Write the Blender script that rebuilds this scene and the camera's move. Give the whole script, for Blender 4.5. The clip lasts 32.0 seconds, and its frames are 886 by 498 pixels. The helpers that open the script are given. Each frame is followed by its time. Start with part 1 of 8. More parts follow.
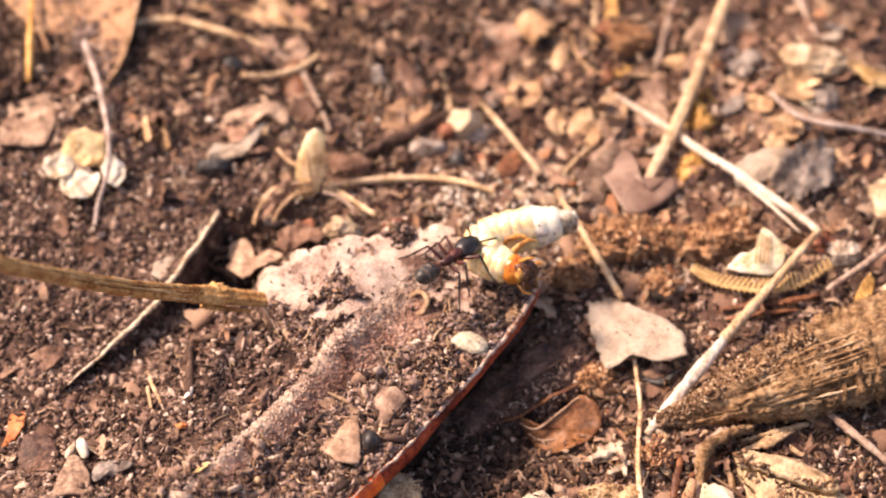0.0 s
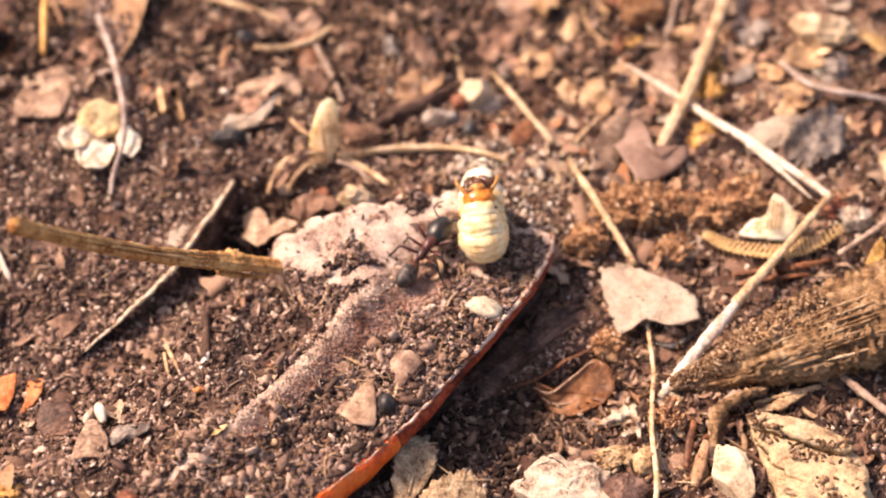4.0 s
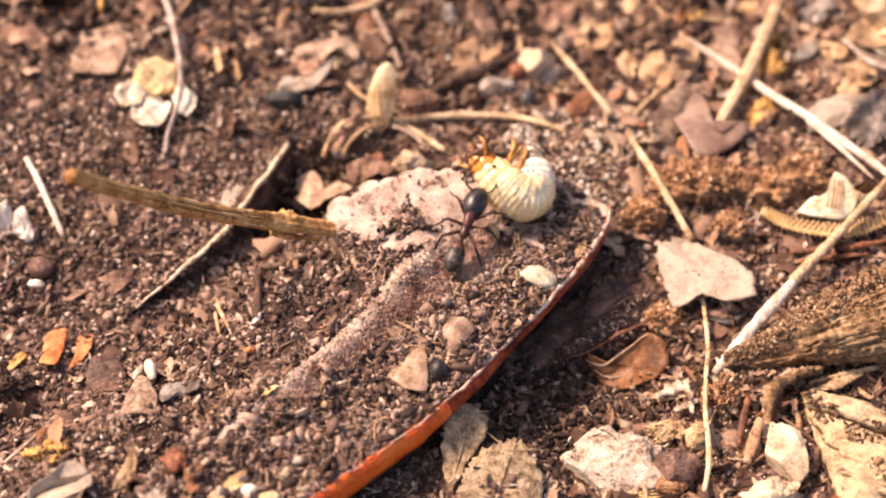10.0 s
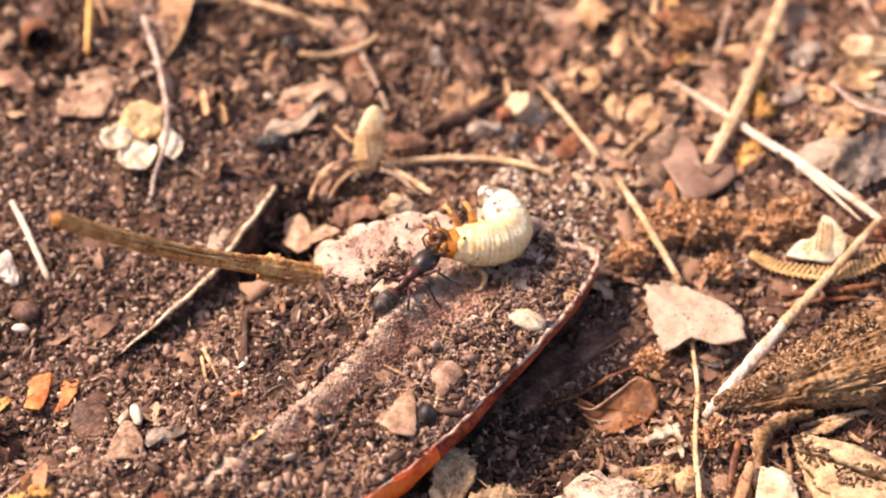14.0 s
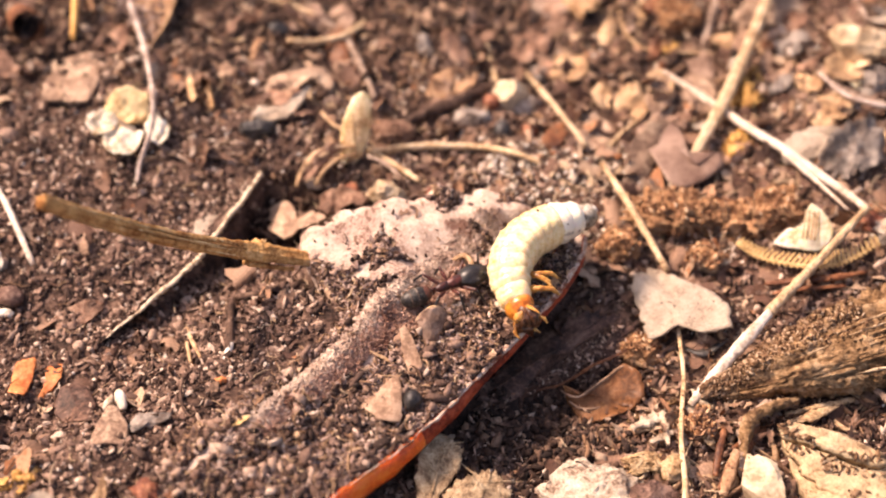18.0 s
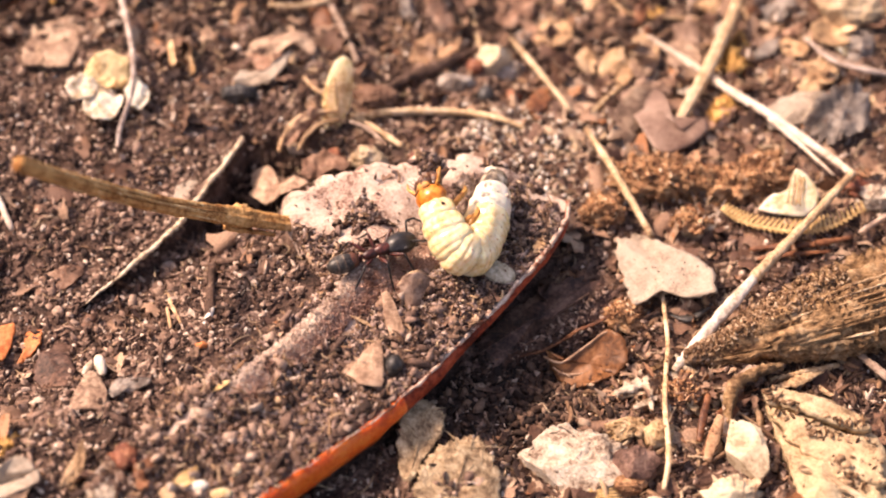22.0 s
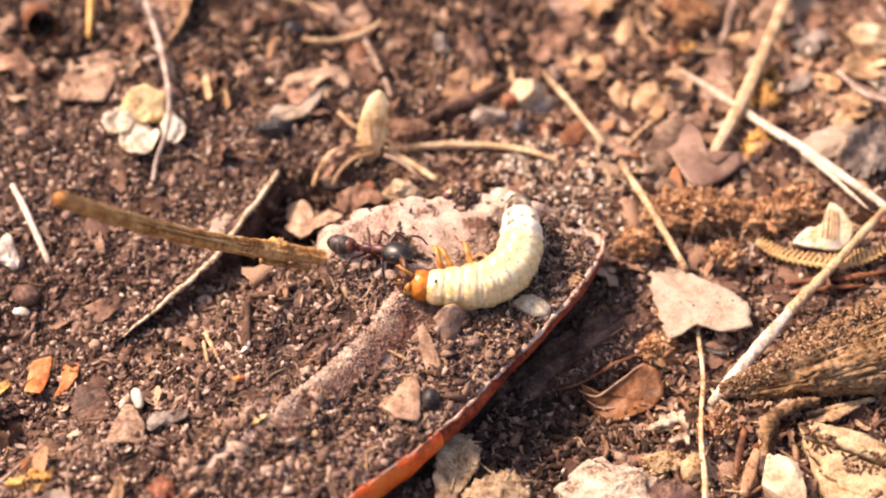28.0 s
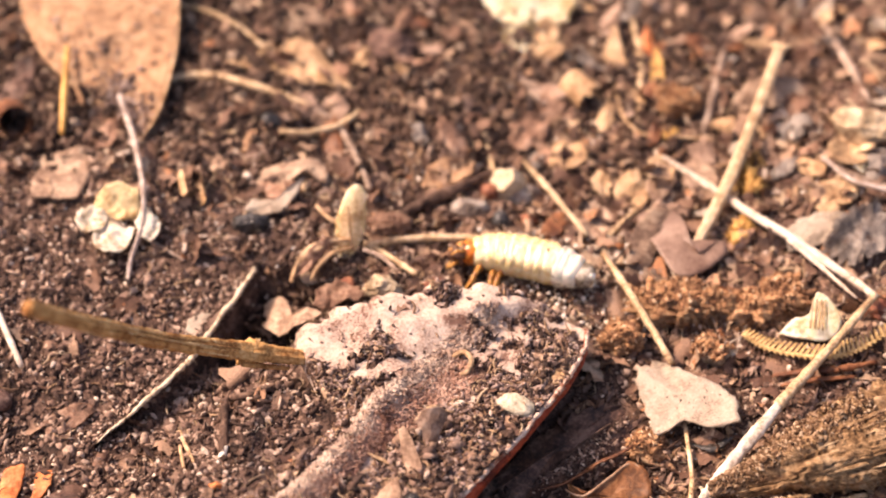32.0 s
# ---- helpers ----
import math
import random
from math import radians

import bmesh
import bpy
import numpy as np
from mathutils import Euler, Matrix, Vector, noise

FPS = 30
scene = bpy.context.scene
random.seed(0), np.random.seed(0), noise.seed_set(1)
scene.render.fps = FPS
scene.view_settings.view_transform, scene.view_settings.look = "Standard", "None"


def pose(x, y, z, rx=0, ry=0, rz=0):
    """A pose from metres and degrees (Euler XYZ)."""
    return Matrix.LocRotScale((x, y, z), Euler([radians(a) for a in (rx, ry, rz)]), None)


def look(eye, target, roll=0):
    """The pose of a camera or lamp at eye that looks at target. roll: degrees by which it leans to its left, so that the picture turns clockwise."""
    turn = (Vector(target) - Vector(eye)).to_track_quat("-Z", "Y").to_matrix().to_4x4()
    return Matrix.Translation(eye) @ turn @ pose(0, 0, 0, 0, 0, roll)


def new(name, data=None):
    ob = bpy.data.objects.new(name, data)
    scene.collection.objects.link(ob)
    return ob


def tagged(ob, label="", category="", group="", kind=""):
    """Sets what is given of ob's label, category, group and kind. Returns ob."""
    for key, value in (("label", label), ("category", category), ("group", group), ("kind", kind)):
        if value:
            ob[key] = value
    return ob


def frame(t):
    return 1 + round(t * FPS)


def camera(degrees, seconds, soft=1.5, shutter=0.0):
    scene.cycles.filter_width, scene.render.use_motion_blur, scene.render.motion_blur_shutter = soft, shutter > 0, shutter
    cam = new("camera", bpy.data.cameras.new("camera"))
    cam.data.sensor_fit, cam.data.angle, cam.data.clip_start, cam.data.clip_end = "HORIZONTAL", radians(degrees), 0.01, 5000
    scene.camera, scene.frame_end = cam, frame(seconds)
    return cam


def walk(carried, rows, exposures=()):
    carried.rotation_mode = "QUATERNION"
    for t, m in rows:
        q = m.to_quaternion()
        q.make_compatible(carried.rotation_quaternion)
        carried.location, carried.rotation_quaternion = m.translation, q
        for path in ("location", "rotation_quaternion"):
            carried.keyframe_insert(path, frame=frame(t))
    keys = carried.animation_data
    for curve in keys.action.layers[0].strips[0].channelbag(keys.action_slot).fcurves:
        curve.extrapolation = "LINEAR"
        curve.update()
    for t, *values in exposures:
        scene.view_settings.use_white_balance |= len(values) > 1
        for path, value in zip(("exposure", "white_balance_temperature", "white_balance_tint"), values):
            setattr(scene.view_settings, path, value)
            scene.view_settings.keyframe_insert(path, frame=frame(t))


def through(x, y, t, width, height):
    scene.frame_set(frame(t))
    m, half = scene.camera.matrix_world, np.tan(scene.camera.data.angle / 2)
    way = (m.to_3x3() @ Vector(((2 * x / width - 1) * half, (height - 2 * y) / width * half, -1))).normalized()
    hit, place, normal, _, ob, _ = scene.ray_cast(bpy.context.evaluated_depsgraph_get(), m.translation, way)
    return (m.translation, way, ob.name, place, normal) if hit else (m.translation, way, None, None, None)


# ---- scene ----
DURATION = 32.0
cam = camera(28.0, DURATION, soft=2.0)
cam.data.dof.use_dof = True
cam.data.dof.focus_distance = 0.229
cam.data.dof.aperture_fstop = 13.5

PATH = [
    (0, (0.00216, -0.15649, 0.19528), (40.226, -1.841, 1.106)),
    (0.5, (0.00392, -0.15683, 0.19466), (40.507, -1.703, 0.947)),
    (1, (0.00322, -0.15762, 0.19399), (40.494, -1.955, 0.862)),
    (1.5, (0.00420, -0.15769, 0.19410), (40.186, -1.811, 1.002)),
    (2, (0.00445, -0.15724, 0.19360), (40.055, -2.046, 0.813)),
    (2.5, (0.00427, -0.15665, 0.19400), (39.807, -2.128, 0.802)),
    (3, (0.00414, -0.15699, 0.19484), (39.962, -2.340, 0.969)),
    (3.5, (0.00195, -0.16046, 0.19361), (40.254, -1.755, 0.856)),
    (5.5, (0.00045, -0.16147, 0.19365), (39.874, -1.544, 1.697)),
    (6, (0.00000, -0.16170, 0.19270), (39.968, -1.675, 1.998)),
    (6.5, (0.00020, -0.16136, 0.19205), (39.773, -1.616, 2.296)),
    (7, (-0.00027, -0.16166, 0.19204), (39.678, -1.655, 2.518)),
    (7.5, (0.00057, -0.16159, 0.19168), (39.690, -1.620, 2.528)),
    (8, (-0.00065, -0.16198, 0.19118), (39.606, -1.783, 2.570)),
    (8.5, (-0.00129, -0.16226, 0.19100), (39.425, -1.768, 3.048)),
    (9, (0.00001, -0.16172, 0.19120), (39.402, -1.621, 3.124)),
    (9.5, (-0.00112, -0.16197, 0.19074), (39.595, -1.882, 3.054)),
    (10, (-0.00150, -0.16167, 0.19017), (39.694, -1.815, 3.085)),
    (10.5, (-0.00084, -0.16068, 0.18995), (39.714, -1.554, 3.164)),
    (11, (-0.00130, -0.16109, 0.18981), (39.980, -1.635, 3.101)),
    (11.5, (-0.00221, -0.16207, 0.18953), (40.197, -1.755, 3.168)),
    (12, (-0.00079, -0.16067, 0.19009), (40.269, -1.820, 3.216)),
    (12.5, (0.00017, -0.15945, 0.19282), (40.595, -2.198, 3.158)),
    (13, (0.00073, -0.15920, 0.19196), (41.185, -2.363, 2.846)),
    (13.5, (-0.00099, -0.16039, 0.19045), (41.524, -2.388, 2.494)),
    (14, (-0.00204, -0.16119, 0.18903), (41.190, -2.172, 2.704)),
    (14.5, (-0.00275, -0.16090, 0.18933), (40.816, -2.288, 2.982)),
    (16.5, (-0.00162, -0.16160, 0.18879), (41.315, -2.556, 2.870)),
    (17, (-0.00194, -0.16127, 0.18878), (41.214, -2.687, 2.886)),
    (17.5, (-0.00080, -0.16046, 0.18785), (41.212, -2.688, 2.673)),
    (18, (-0.00211, -0.16177, 0.18776), (41.063, -2.708, 2.601)),
    (18.5, (-0.00198, -0.16247, 0.18808), (40.906, -2.638, 2.941)),
    (19, (-0.00188, -0.16241, 0.18791), (40.987, -2.768, 2.923)),
    (19.5, (-0.00223, -0.16285, 0.18721), (40.825, -2.784, 2.874)),
    (20, (0.00133, -0.16375, 0.18572), (40.604, -2.472, 2.824)),
    (20.5, (-0.00136, -0.16184, 0.18664), (40.115, -3.242, 2.069)),
    (21, (-0.00272, -0.16304, 0.18643), (40.395, -3.292, 2.402)),
    (21.5, (-0.00152, -0.16242, 0.18595), (40.449, -2.950, 2.484)),
    (22, (-0.00105, -0.16185, 0.18529), (40.366, -2.962, 2.382)),
    (22.5, (-0.00178, -0.16250, 0.18588), (40.393, -3.057, 2.447)),
    (23, (-0.00126, -0.16265, 0.18500), (40.599, -3.007, 2.364)),
    (23.5, (-0.00172, -0.16266, 0.18371), (40.342, -2.938, 2.311)),
    (24, (-0.00290, -0.16349, 0.18474), (40.047, -3.007, 2.583)),
    (24.5, (-0.00255, -0.16334, 0.18519), (40.205, -2.905, 2.720)),
    (26.5, (-0.00233, -0.16289, 0.18444), (40.450, -3.010, 2.422)),
    (27, (-0.00317, -0.16204, 0.18458), (40.603, -2.786, 2.326)),
    (27.5, (-0.00328, -0.16158, 0.18614), (40.832, -2.425, 2.629)),
    (28, (-0.00314, -0.16204, 0.18590), (41.340, -2.492, 2.813)),
    (28.5, (-0.00324, -0.16219, 0.18369), (41.453, -2.250, 2.558)),
    (29, (-0.00426, -0.16099, 0.18327), (40.998, -2.098, 2.766)),
    (29.5, (-0.00670, -0.15853, 0.18590), (41.391, -1.564, 3.147)),
    (30, (-0.00613, -0.15886, 0.18510), (42.079, -1.051, 3.512)),
    (30.5, (-0.00486, -0.15841, 0.18481), (42.243, -0.923, 3.699)),
    (31, (-0.00200, -0.15557, 0.18645), (42.639, -1.688, 2.684)),
    (31.5, (-0.00285, -0.15595, 0.18594), (43.154, -2.082, 2.330)),
    (32, (-0.00218, -0.15532, 0.18583), (43.313, -2.154, 1.939)),
]
walk(cam, [(t, pose(*e, *r)) for t, e, r in PATH], [(0.0, 1.03, 7500, 29), (DURATION, 1.03, 7500, 29)])

# ---------------------------------------------------------------- light
world = bpy.data.worlds.new("world")
scene.world = world
world.use_nodes = True
sky = world.node_tree.nodes.new("ShaderNodeTexSky")
sky.sky_type, sky.sun_disc = "NISHITA", False
SUN_UP, SUN_FROM = radians(47), radians(162)      # height; direction it comes from, counted from +x
sky.sun_elevation, sky.sun_rotation = SUN_UP, radians(90) - SUN_FROM
sky.air_density, sky.dust_density = 1.2, 4.0
back = world.node_tree.nodes["Background"]
back.inputs["Strength"].default_value = 0.11
world.node_tree.links.new(sky.outputs[0], back.inputs["Color"])
sun = new("sun", bpy.data.lights.new("sun", "SUN"))
sun.data.energy, sun.data.angle, sun.data.color = 3.5, radians(8), (1.0, 0.87, 0.70)
sun.matrix_world = look((math.cos(SUN_FROM) * math.cos(SUN_UP), math.sin(SUN_FROM) * math.cos(SUN_UP), math.sin(SUN_UP)), (0, 0, 0))

# ---------------------------------------------------------------- relief (millimetres)
MM = 0.001
rng = np.random.default_rng(7)
LATTICE = rng.random((64, 64))


def vnoise(x, y, size, shift=0.0):
    """Smooth noise from -1 to 1 with features of that size."""
    u, v = np.asarray(x, float) / size + 17.3 + shift, np.asarray(y, float) / size + 9.1 + shift * 1.7
    i, j = np.floor(u).astype(int), np.floor(v).astype(int)
    a, b = u - i, v - j
    a, b = a * a * (3 - 2 * a), b * b * (3 - 2 * b)
    g = lambda p, q: LATTICE[p % 64, q % 64]
    return 2 * ((g(i, j) * (1 - a) + g(i + 1, j) * a) * (1 - b) + (g(i, j + 1) * (1 - a) + g(i + 1, j + 1) * a) * b) - 1


def bump(x, y, cx, cy, sx, sy, h):
    return h * np.exp(-(((x - cx) / sx) ** 2 + ((y - cy) / sy) ** 2))


def leaf_axes(x, y):
    """Along and across the big leaf's midrib."""
    x, y = np.asarray(x, float) + 12, np.asarray(y, float) + 23
    return 0.69 * x + 0.724 * y, 0.724 * x - 0.69 * y


def leaf_point(s, v):
    return -12 + 0.69 * s + 0.724 * v, -23 + 0.724 * s - 0.69 * v


def leaf_right(s):
    return np.interp(s, [-45, -30, -18, -6.6, 5, 15, 28.5, 33, 36, 38.4], [14.0, 14.4, 14.8, 15.3, 14.6, 13.0, 10.9, 9.4, 7.8, 5.6])


def leaf_left(s):
    wavy = (0.7 * np.sin(1.1 * s) + 0.4 * np.sin(2.7 * s + 1)) * np.clip((s - 9) / 4, 0, 1) * np.clip((38 - s) / 3, 0, 1)
    return wavy + np.interp(s, [-45, -20, 0, 5, 7.5, 9.5, 15, 20, 24, 28, 32, 36, 38.4], [0, -5, -5.5, -9, -18.5, -20.3, -19.2, -17.2, -15, -12.2, -9, -3, 5.2])


def rib_v(s):
    """Where the midrib runs; it bends towards the leaf's blunt end."""
    u = np.clip((s + 4) / 14, 0, 1)
    return -0.03 * s - 2.4 * u * u * (3 - 2 * u)


def leaf_h(x, y):
    """The height of the big leaf's upper side."""
    s, v = leaf_axes(x, y)
    d = v - rib_v(s)
    z = 6.6 + 2.3 * np.exp(-(d / np.where(d > 0, 3.4, 1.9)) ** 2) * np.clip((16 - s) / 8, 0, 1) * np.clip((s + 38) / 24, 0.15, 1)
    z = z - np.clip(-v - 3, 0, 9) * 0.55 * np.clip((7 - s) / 4, 0, 1)
    z = z + 1.6 * np.clip((s - 4) / 6, 0, 1) * np.clip((-v - 1) / 6, 0, 1)
    z = z + 1.1 * np.exp(-((s - 20) / 3.2) ** 2 - ((v + 13) / 4.5) ** 2) + 0.9 * np.exp(-((v + 3.6 - 0.58 * (s - 31)) / 1.3) ** 2) * np.clip((s - 26) / 2, 0, 1) * np.clip((36 - s) / 2, 0, 1)
    z = z + 0.55 * vnoise(x, y, 5.5) + 0.18 * vnoise(x, y, 2.1, 3)
    z = z + 0.6 * np.exp(-((v - leaf_left(s) - 3 - 0.5 * np.sin(0.5 * s)) / 2.4) ** 2) * np.clip((s - 14) / 4, 0, 1) + 0.6 * np.exp(-((v + 7.5 - 0.45 * (s - 25)) / 2.0) ** 2) * np.clip((s - 16) / 4, 0, 1)
    z = z - 2.2 * np.clip(1 - (v - leaf_left(s)) / 2.2, 0, 1) ** 2 - 0.8 * np.clip((s - 33) / 6, 0, 1)
    return z


def on_leaf(x, y):
    s, v = leaf_axes(x, y)
    return (s > -45) & (s < 38.4) & (v > leaf_left(s)) & (v < leaf_right(s))


def edge_x(y):
    """Where the edge of the half-buried leaf runs."""
    return np.interp(y, [-18, -10, -5, 4, 12.5], [-45.5, -39.3, -35.3, -31.4, -27.6]) + 0.1 * np.sin(1.3 * y)


def hollow_h(x, y):
    """The hollow under that edge, with a steep side."""
    d = x - edge_x(y)
    u = np.clip(d / 0.9, 0, 1)
    deep = np.interp(y, [-14, -9, -3, 2, 8, 12, 15], [0, 1.2, 4.0, 8.0, 8.0, 5.0, 0])
    return -deep * u * u * (3 - 2 * u) * np.clip(1 - (d - np.interp(y, [-5, 2, 8], [5.5, 8.5, 9.5])) / 4.0, 0, 1)


def ground_h(x, y):
    """The height of the soil."""
    x, y = np.asarray(x, float), np.asarray(y, float)
    near = np.exp(-((x / 200) ** 2 + (y / 200) ** 2))
    z = 0.8 + 0 * x
    z = z + bump(x, y, -52, -24, 22, 18, -3.5) + bump(x, y, 24, -18, 12, 12, -4) + bump(x, y, 14, -19, 7, 9, -4.5) + bump(x, y, 16, -36, 14, 9, -3.5) + bump(x, y, 4, -42, 5.5, 7, 3.0)
    z = z + bump(x, y, 58, 8, 16, 22, 2.6) + bump(x, y, 62, 42, 16, 14, 5) + bump(x, y, 11, 40, 10, 9, -2.0)
    z = z + bump(x, y, -48, 22, 20, 16, 1.6) + hollow_h(x, y) + bump(x, y, -15, 6.3, 7, 3.0, -7.0)
    s, v = leaf_axes(x, y)
    lift = np.clip((v + 24) / 14, 0, 1) * np.clip((6 - v) / 6, 0, 1) * np.clip((8 - s) / 5, 0, 1) * np.clip((s + 60) / 20, 0, 1)
    z = z + 5.2 * lift * lift * (3 - 2 * lift)
    z = z + near * (1.1 * vnoise(x, y, 14) + 0.7 * vnoise(x, y, 6, 5) + 0.35 * vnoise(x, y, 2.6, 9) + 0.18 * vnoise(x, y, 1.1, 2))
    return z


def support_h(x, y):
    """Soil, or the big leaf where it lies above it."""
    g = ground_h(x, y)
    return np.where(on_leaf(x, y), np.maximum(g, leaf_h(x, y)), g)


# ---------------------------------------------------------------- materials
def material(name, build, rough=0.8, spec=0.3):
    m = bpy.data.materials.new(name)
    m.use_nodes = True
    t = m.node_tree
    b = t.nodes["Principled BSDF"]
    b.inputs["Roughness"].default_value = rough
    b.inputs["Specular IOR Level"].default_value = spec
    build(t, b)
    return m


def node(t, kind, **values):
    n = t.nodes.new("ShaderNode" + kind)
    for k, v in values.items():
        n.inputs[k.replace("_", " ")].default_value = v
    return n


def ramp(t, fac, stops):
    r = t.nodes.new("ShaderNodeValToRGB")
    while len(r.color_ramp.elements) < len(stops):
        r.color_ramp.elements.new(0.5)
    for e, (p, c) in zip(r.color_ramp.elements, stops):
        e.position, e.color = p, (*c, 1)
    t.links.new(fac, r.inputs["Fac"])
    return r.outputs["Color"]


def noise_of(t, scale, detail=5.0, stretch=None, rough=0.6):
    """Noise in object space; scale is in features per millimetre."""
    co = t.nodes.new("ShaderNodeTexCoord")
    n = node(t, "TexNoise", Scale=scale * 1000, Detail=detail, Roughness=rough)
    if stretch:
        mp = node(t, "Mapping")
        mp.inputs["Scale"].default_value = stretch
        t.links.new(co.outputs["Object"], mp.inputs["Vector"])
        t.links.new(mp.outputs[0], n.inputs["Vector"])
    else:
        t.links.new(co.outputs["Object"], n.inputs["Vector"])
    return n.outputs["Fac"]


def mix(t, fac, a, b, blend="MIX"):
    m = t.nodes.new("ShaderNodeMix")
    m.data_type, m.blend_type = "RGBA", blend
    for s, v in ((m.inputs["Factor"], fac), (m.inputs[6], a), (m.inputs[7], b)):
        if isinstance(v, (int, float)):
            s.default_value = v
        elif isinstance(v, tuple):
            s.default_value = (*v, 1)
        else:
            t.links.new(v, s)
    return m.outputs[2]


def relief(t, b, fac, strength=0.5, depth=0.3):
    n = node(t, "Bump", Strength=strength, Distance=depth * MM)
    t.links.new(fac, n.inputs["Height"])
    t.links.new(n.outputs[0], b.inputs["Normal"])


def mottled(name, stops, scale=0.6, fine=4.0, rough=0.8, spec=0.25, strength=0.5, depth=0.3, stretch=None, vary=0.0, sub=0.0, through=0.8, dirt=0.0):
    """Two scales of noise through one ramp, with fine relief; vary: differences of brightness from thing to thing."""
    def build(t, b):
        big, small = noise_of(t, scale, 4, stretch), noise_of(t, fine, 3, stretch)
        f = node(t, "Math")
        f.operation = "MULTIPLY_ADD"
        t.links.new(small, f.inputs[0])
        f.inputs[1].default_value = 1.0
        h = node(t, "Math")
        h.operation = "MULTIPLY_ADD"
        t.links.new(big, h.inputs[0])
        h.inputs[1].default_value, h.inputs[2].default_value = 1.7, -0.85
        t.links.new(h.outputs[0], f.inputs[2])
        c = ramp(t, f.outputs[0], stops)
        if dirt:
            spots = ramp(t, noise_of(t, 0.55, 6, None, 0.7), [(0.5, (0, 0, 0)), (0.66, (dirt, dirt, dirt))])
            c = mix(t, spots, c, (0.075, 0.036, 0.022))
        if vary:
            o = t.nodes.new("ShaderNodeObjectInfo")
            v = node(t, "MapRange", To_Min=1 - vary, To_Max=1 + vary)
            t.links.new(o.outputs["Random"], v.inputs["Value"])
            c = mix(t, 1.0, c, v.outputs[0], "MULTIPLY")
        t.links.new(c, b.inputs["Base Color"])
        relief(t, b, small, strength, depth)
        if sub:
            b.inputs["Subsurface Weight"].default_value = sub
            b.inputs["Subsurface Radius"].default_value = (1.0, 0.7, 0.4)
            b.inputs["Subsurface Scale"].default_value = through * MM
    return material(name, build, rough, spec)


def crumb_stops(t, b, stops):
    g = t.nodes.new("ShaderNodeNewGeometry")
    c = ramp(t, g.outputs["Random Per Island"], stops)
    small = noise_of(t, 3.0, 3)
    c = mix(t, 1.0, c, ramp(t, small, [(0.3, (0.6, 0.6, 0.6)), (0.7, (1.25, 1.25, 1.25))]), "MULTIPLY")
    t.links.new(c, b.inputs["Base Color"])
    relief(t, b, small, 0.6, 0.2)


SOIL = mottled("soil", [(0.2, (0.016, 0.009, 0.007)), (0.45, (0.058, 0.033, 0.024)), (0.62, (0.115, 0.067, 0.049)), (0.85, (0.22, 0.14, 0.103))], 0.25, 2.2, 0.9, 0.25, 0.9, 0.5)
CRUMB = material("soil_crumb", lambda t, b: crumb_stops(t, b, [(0.0, (0.028, 0.015, 0.011)), (0.3, (0.085, 0.049, 0.036)), (0.55, (0.18, 0.109, 0.081)), (0.77, (0.3, 0.195, 0.145)), (0.92, (0.45, 0.32, 0.24)), (1.0, (0.64, 0.52, 0.42))]), 0.85, 0.3)
GRIT = material("pale_grit", lambda t, b: crumb_stops(t, b, [(0.0, (0.3, 0.22, 0.15)), (0.4, (0.5, 0.4, 0.3)), (0.75, (0.7, 0.62, 0.52)), (1.0, (0.8, 0.76, 0.7))]), 0.5, 0.45)
HUMUS = material("humus_flake", lambda t, b: crumb_stops(t, b, [(0.0, (0.035, 0.021, 0.018)), (0.3, (0.115, 0.071, 0.058)), (0.55, (0.215, 0.14, 0.115)), (0.8, (0.33, 0.23, 0.19)), (1.0, (0.5, 0.38, 0.315))]), 0.8, 0.3)
FIBRE = material("litter_fibre", lambda t, b: crumb_stops(t, b, [(0.0, (0.05, 0.024, 0.016)), (0.35, (0.13, 0.068, 0.042)), (0.6, (0.26, 0.15, 0.085)), (0.85, (0.4, 0.27, 0.16)), (1.0, (0.48, 0.36, 0.24))]), 0.75, 0.3)
FLAKES = material("litter_flake", lambda t, b: crumb_stops(t, b, [(0.0, (0.07, 0.032, 0.021)), (0.3, (0.15, 0.076, 0.048)), (0.55, (0.24, 0.137, 0.088)), (0.75, (0.35, 0.22, 0.145)), (0.9, (0.48, 0.345, 0.235)), (1.0, (0.34, 0.13, 0.05))]), 0.7, 0.35)


# ---------------------------------------------------------------- building helpers
def raw_mesh(name, verts, faces, mat, smooth=True):
    """A mesh from arrays in millimetres."""
    me = bpy.data.meshes.new(name)
    v = np.asarray(verts, float) * MM
    f = np.asarray(faces, np.int32)
    k = f.shape[1]
    me.vertices.add(len(v))
    me.vertices.foreach_set("co", v.astype(np.float32).ravel())
    me.loops.add(f.size)
    me.loops.foreach_set("vertex_index", f.ravel())
    me.polygons.add(len(f))
    me.polygons.foreach_set("loop_start", np.arange(0, f.size, k, dtype=np.int32))
    me.polygons.foreach_set("loop_total", np.full(len(f), k, np.int32))
    me.polygons.foreach_set("use_smooth", np.full(len(f), smooth, bool))
    me.update(calc_edges=True)
    me.materials.append(mat)
    return me


def quads_of_grid(n, m):
    i, j = np.meshgrid(np.arange(n - 1), np.arange(m - 1), indexing="ij")
    a = (i * m + j).ravel()
    return np.stack([a, a + m, a + m + 1, a + 1], 1)


def part(name, me, parent, label="", kind=""):
    ob = new(name, me)
    ob.parent = parent
    return tagged(ob, label, kind=kind)


def thing(name, me, label, category, group="", kind=""):
    return tagged(new(name, me), label, category, group, kind)


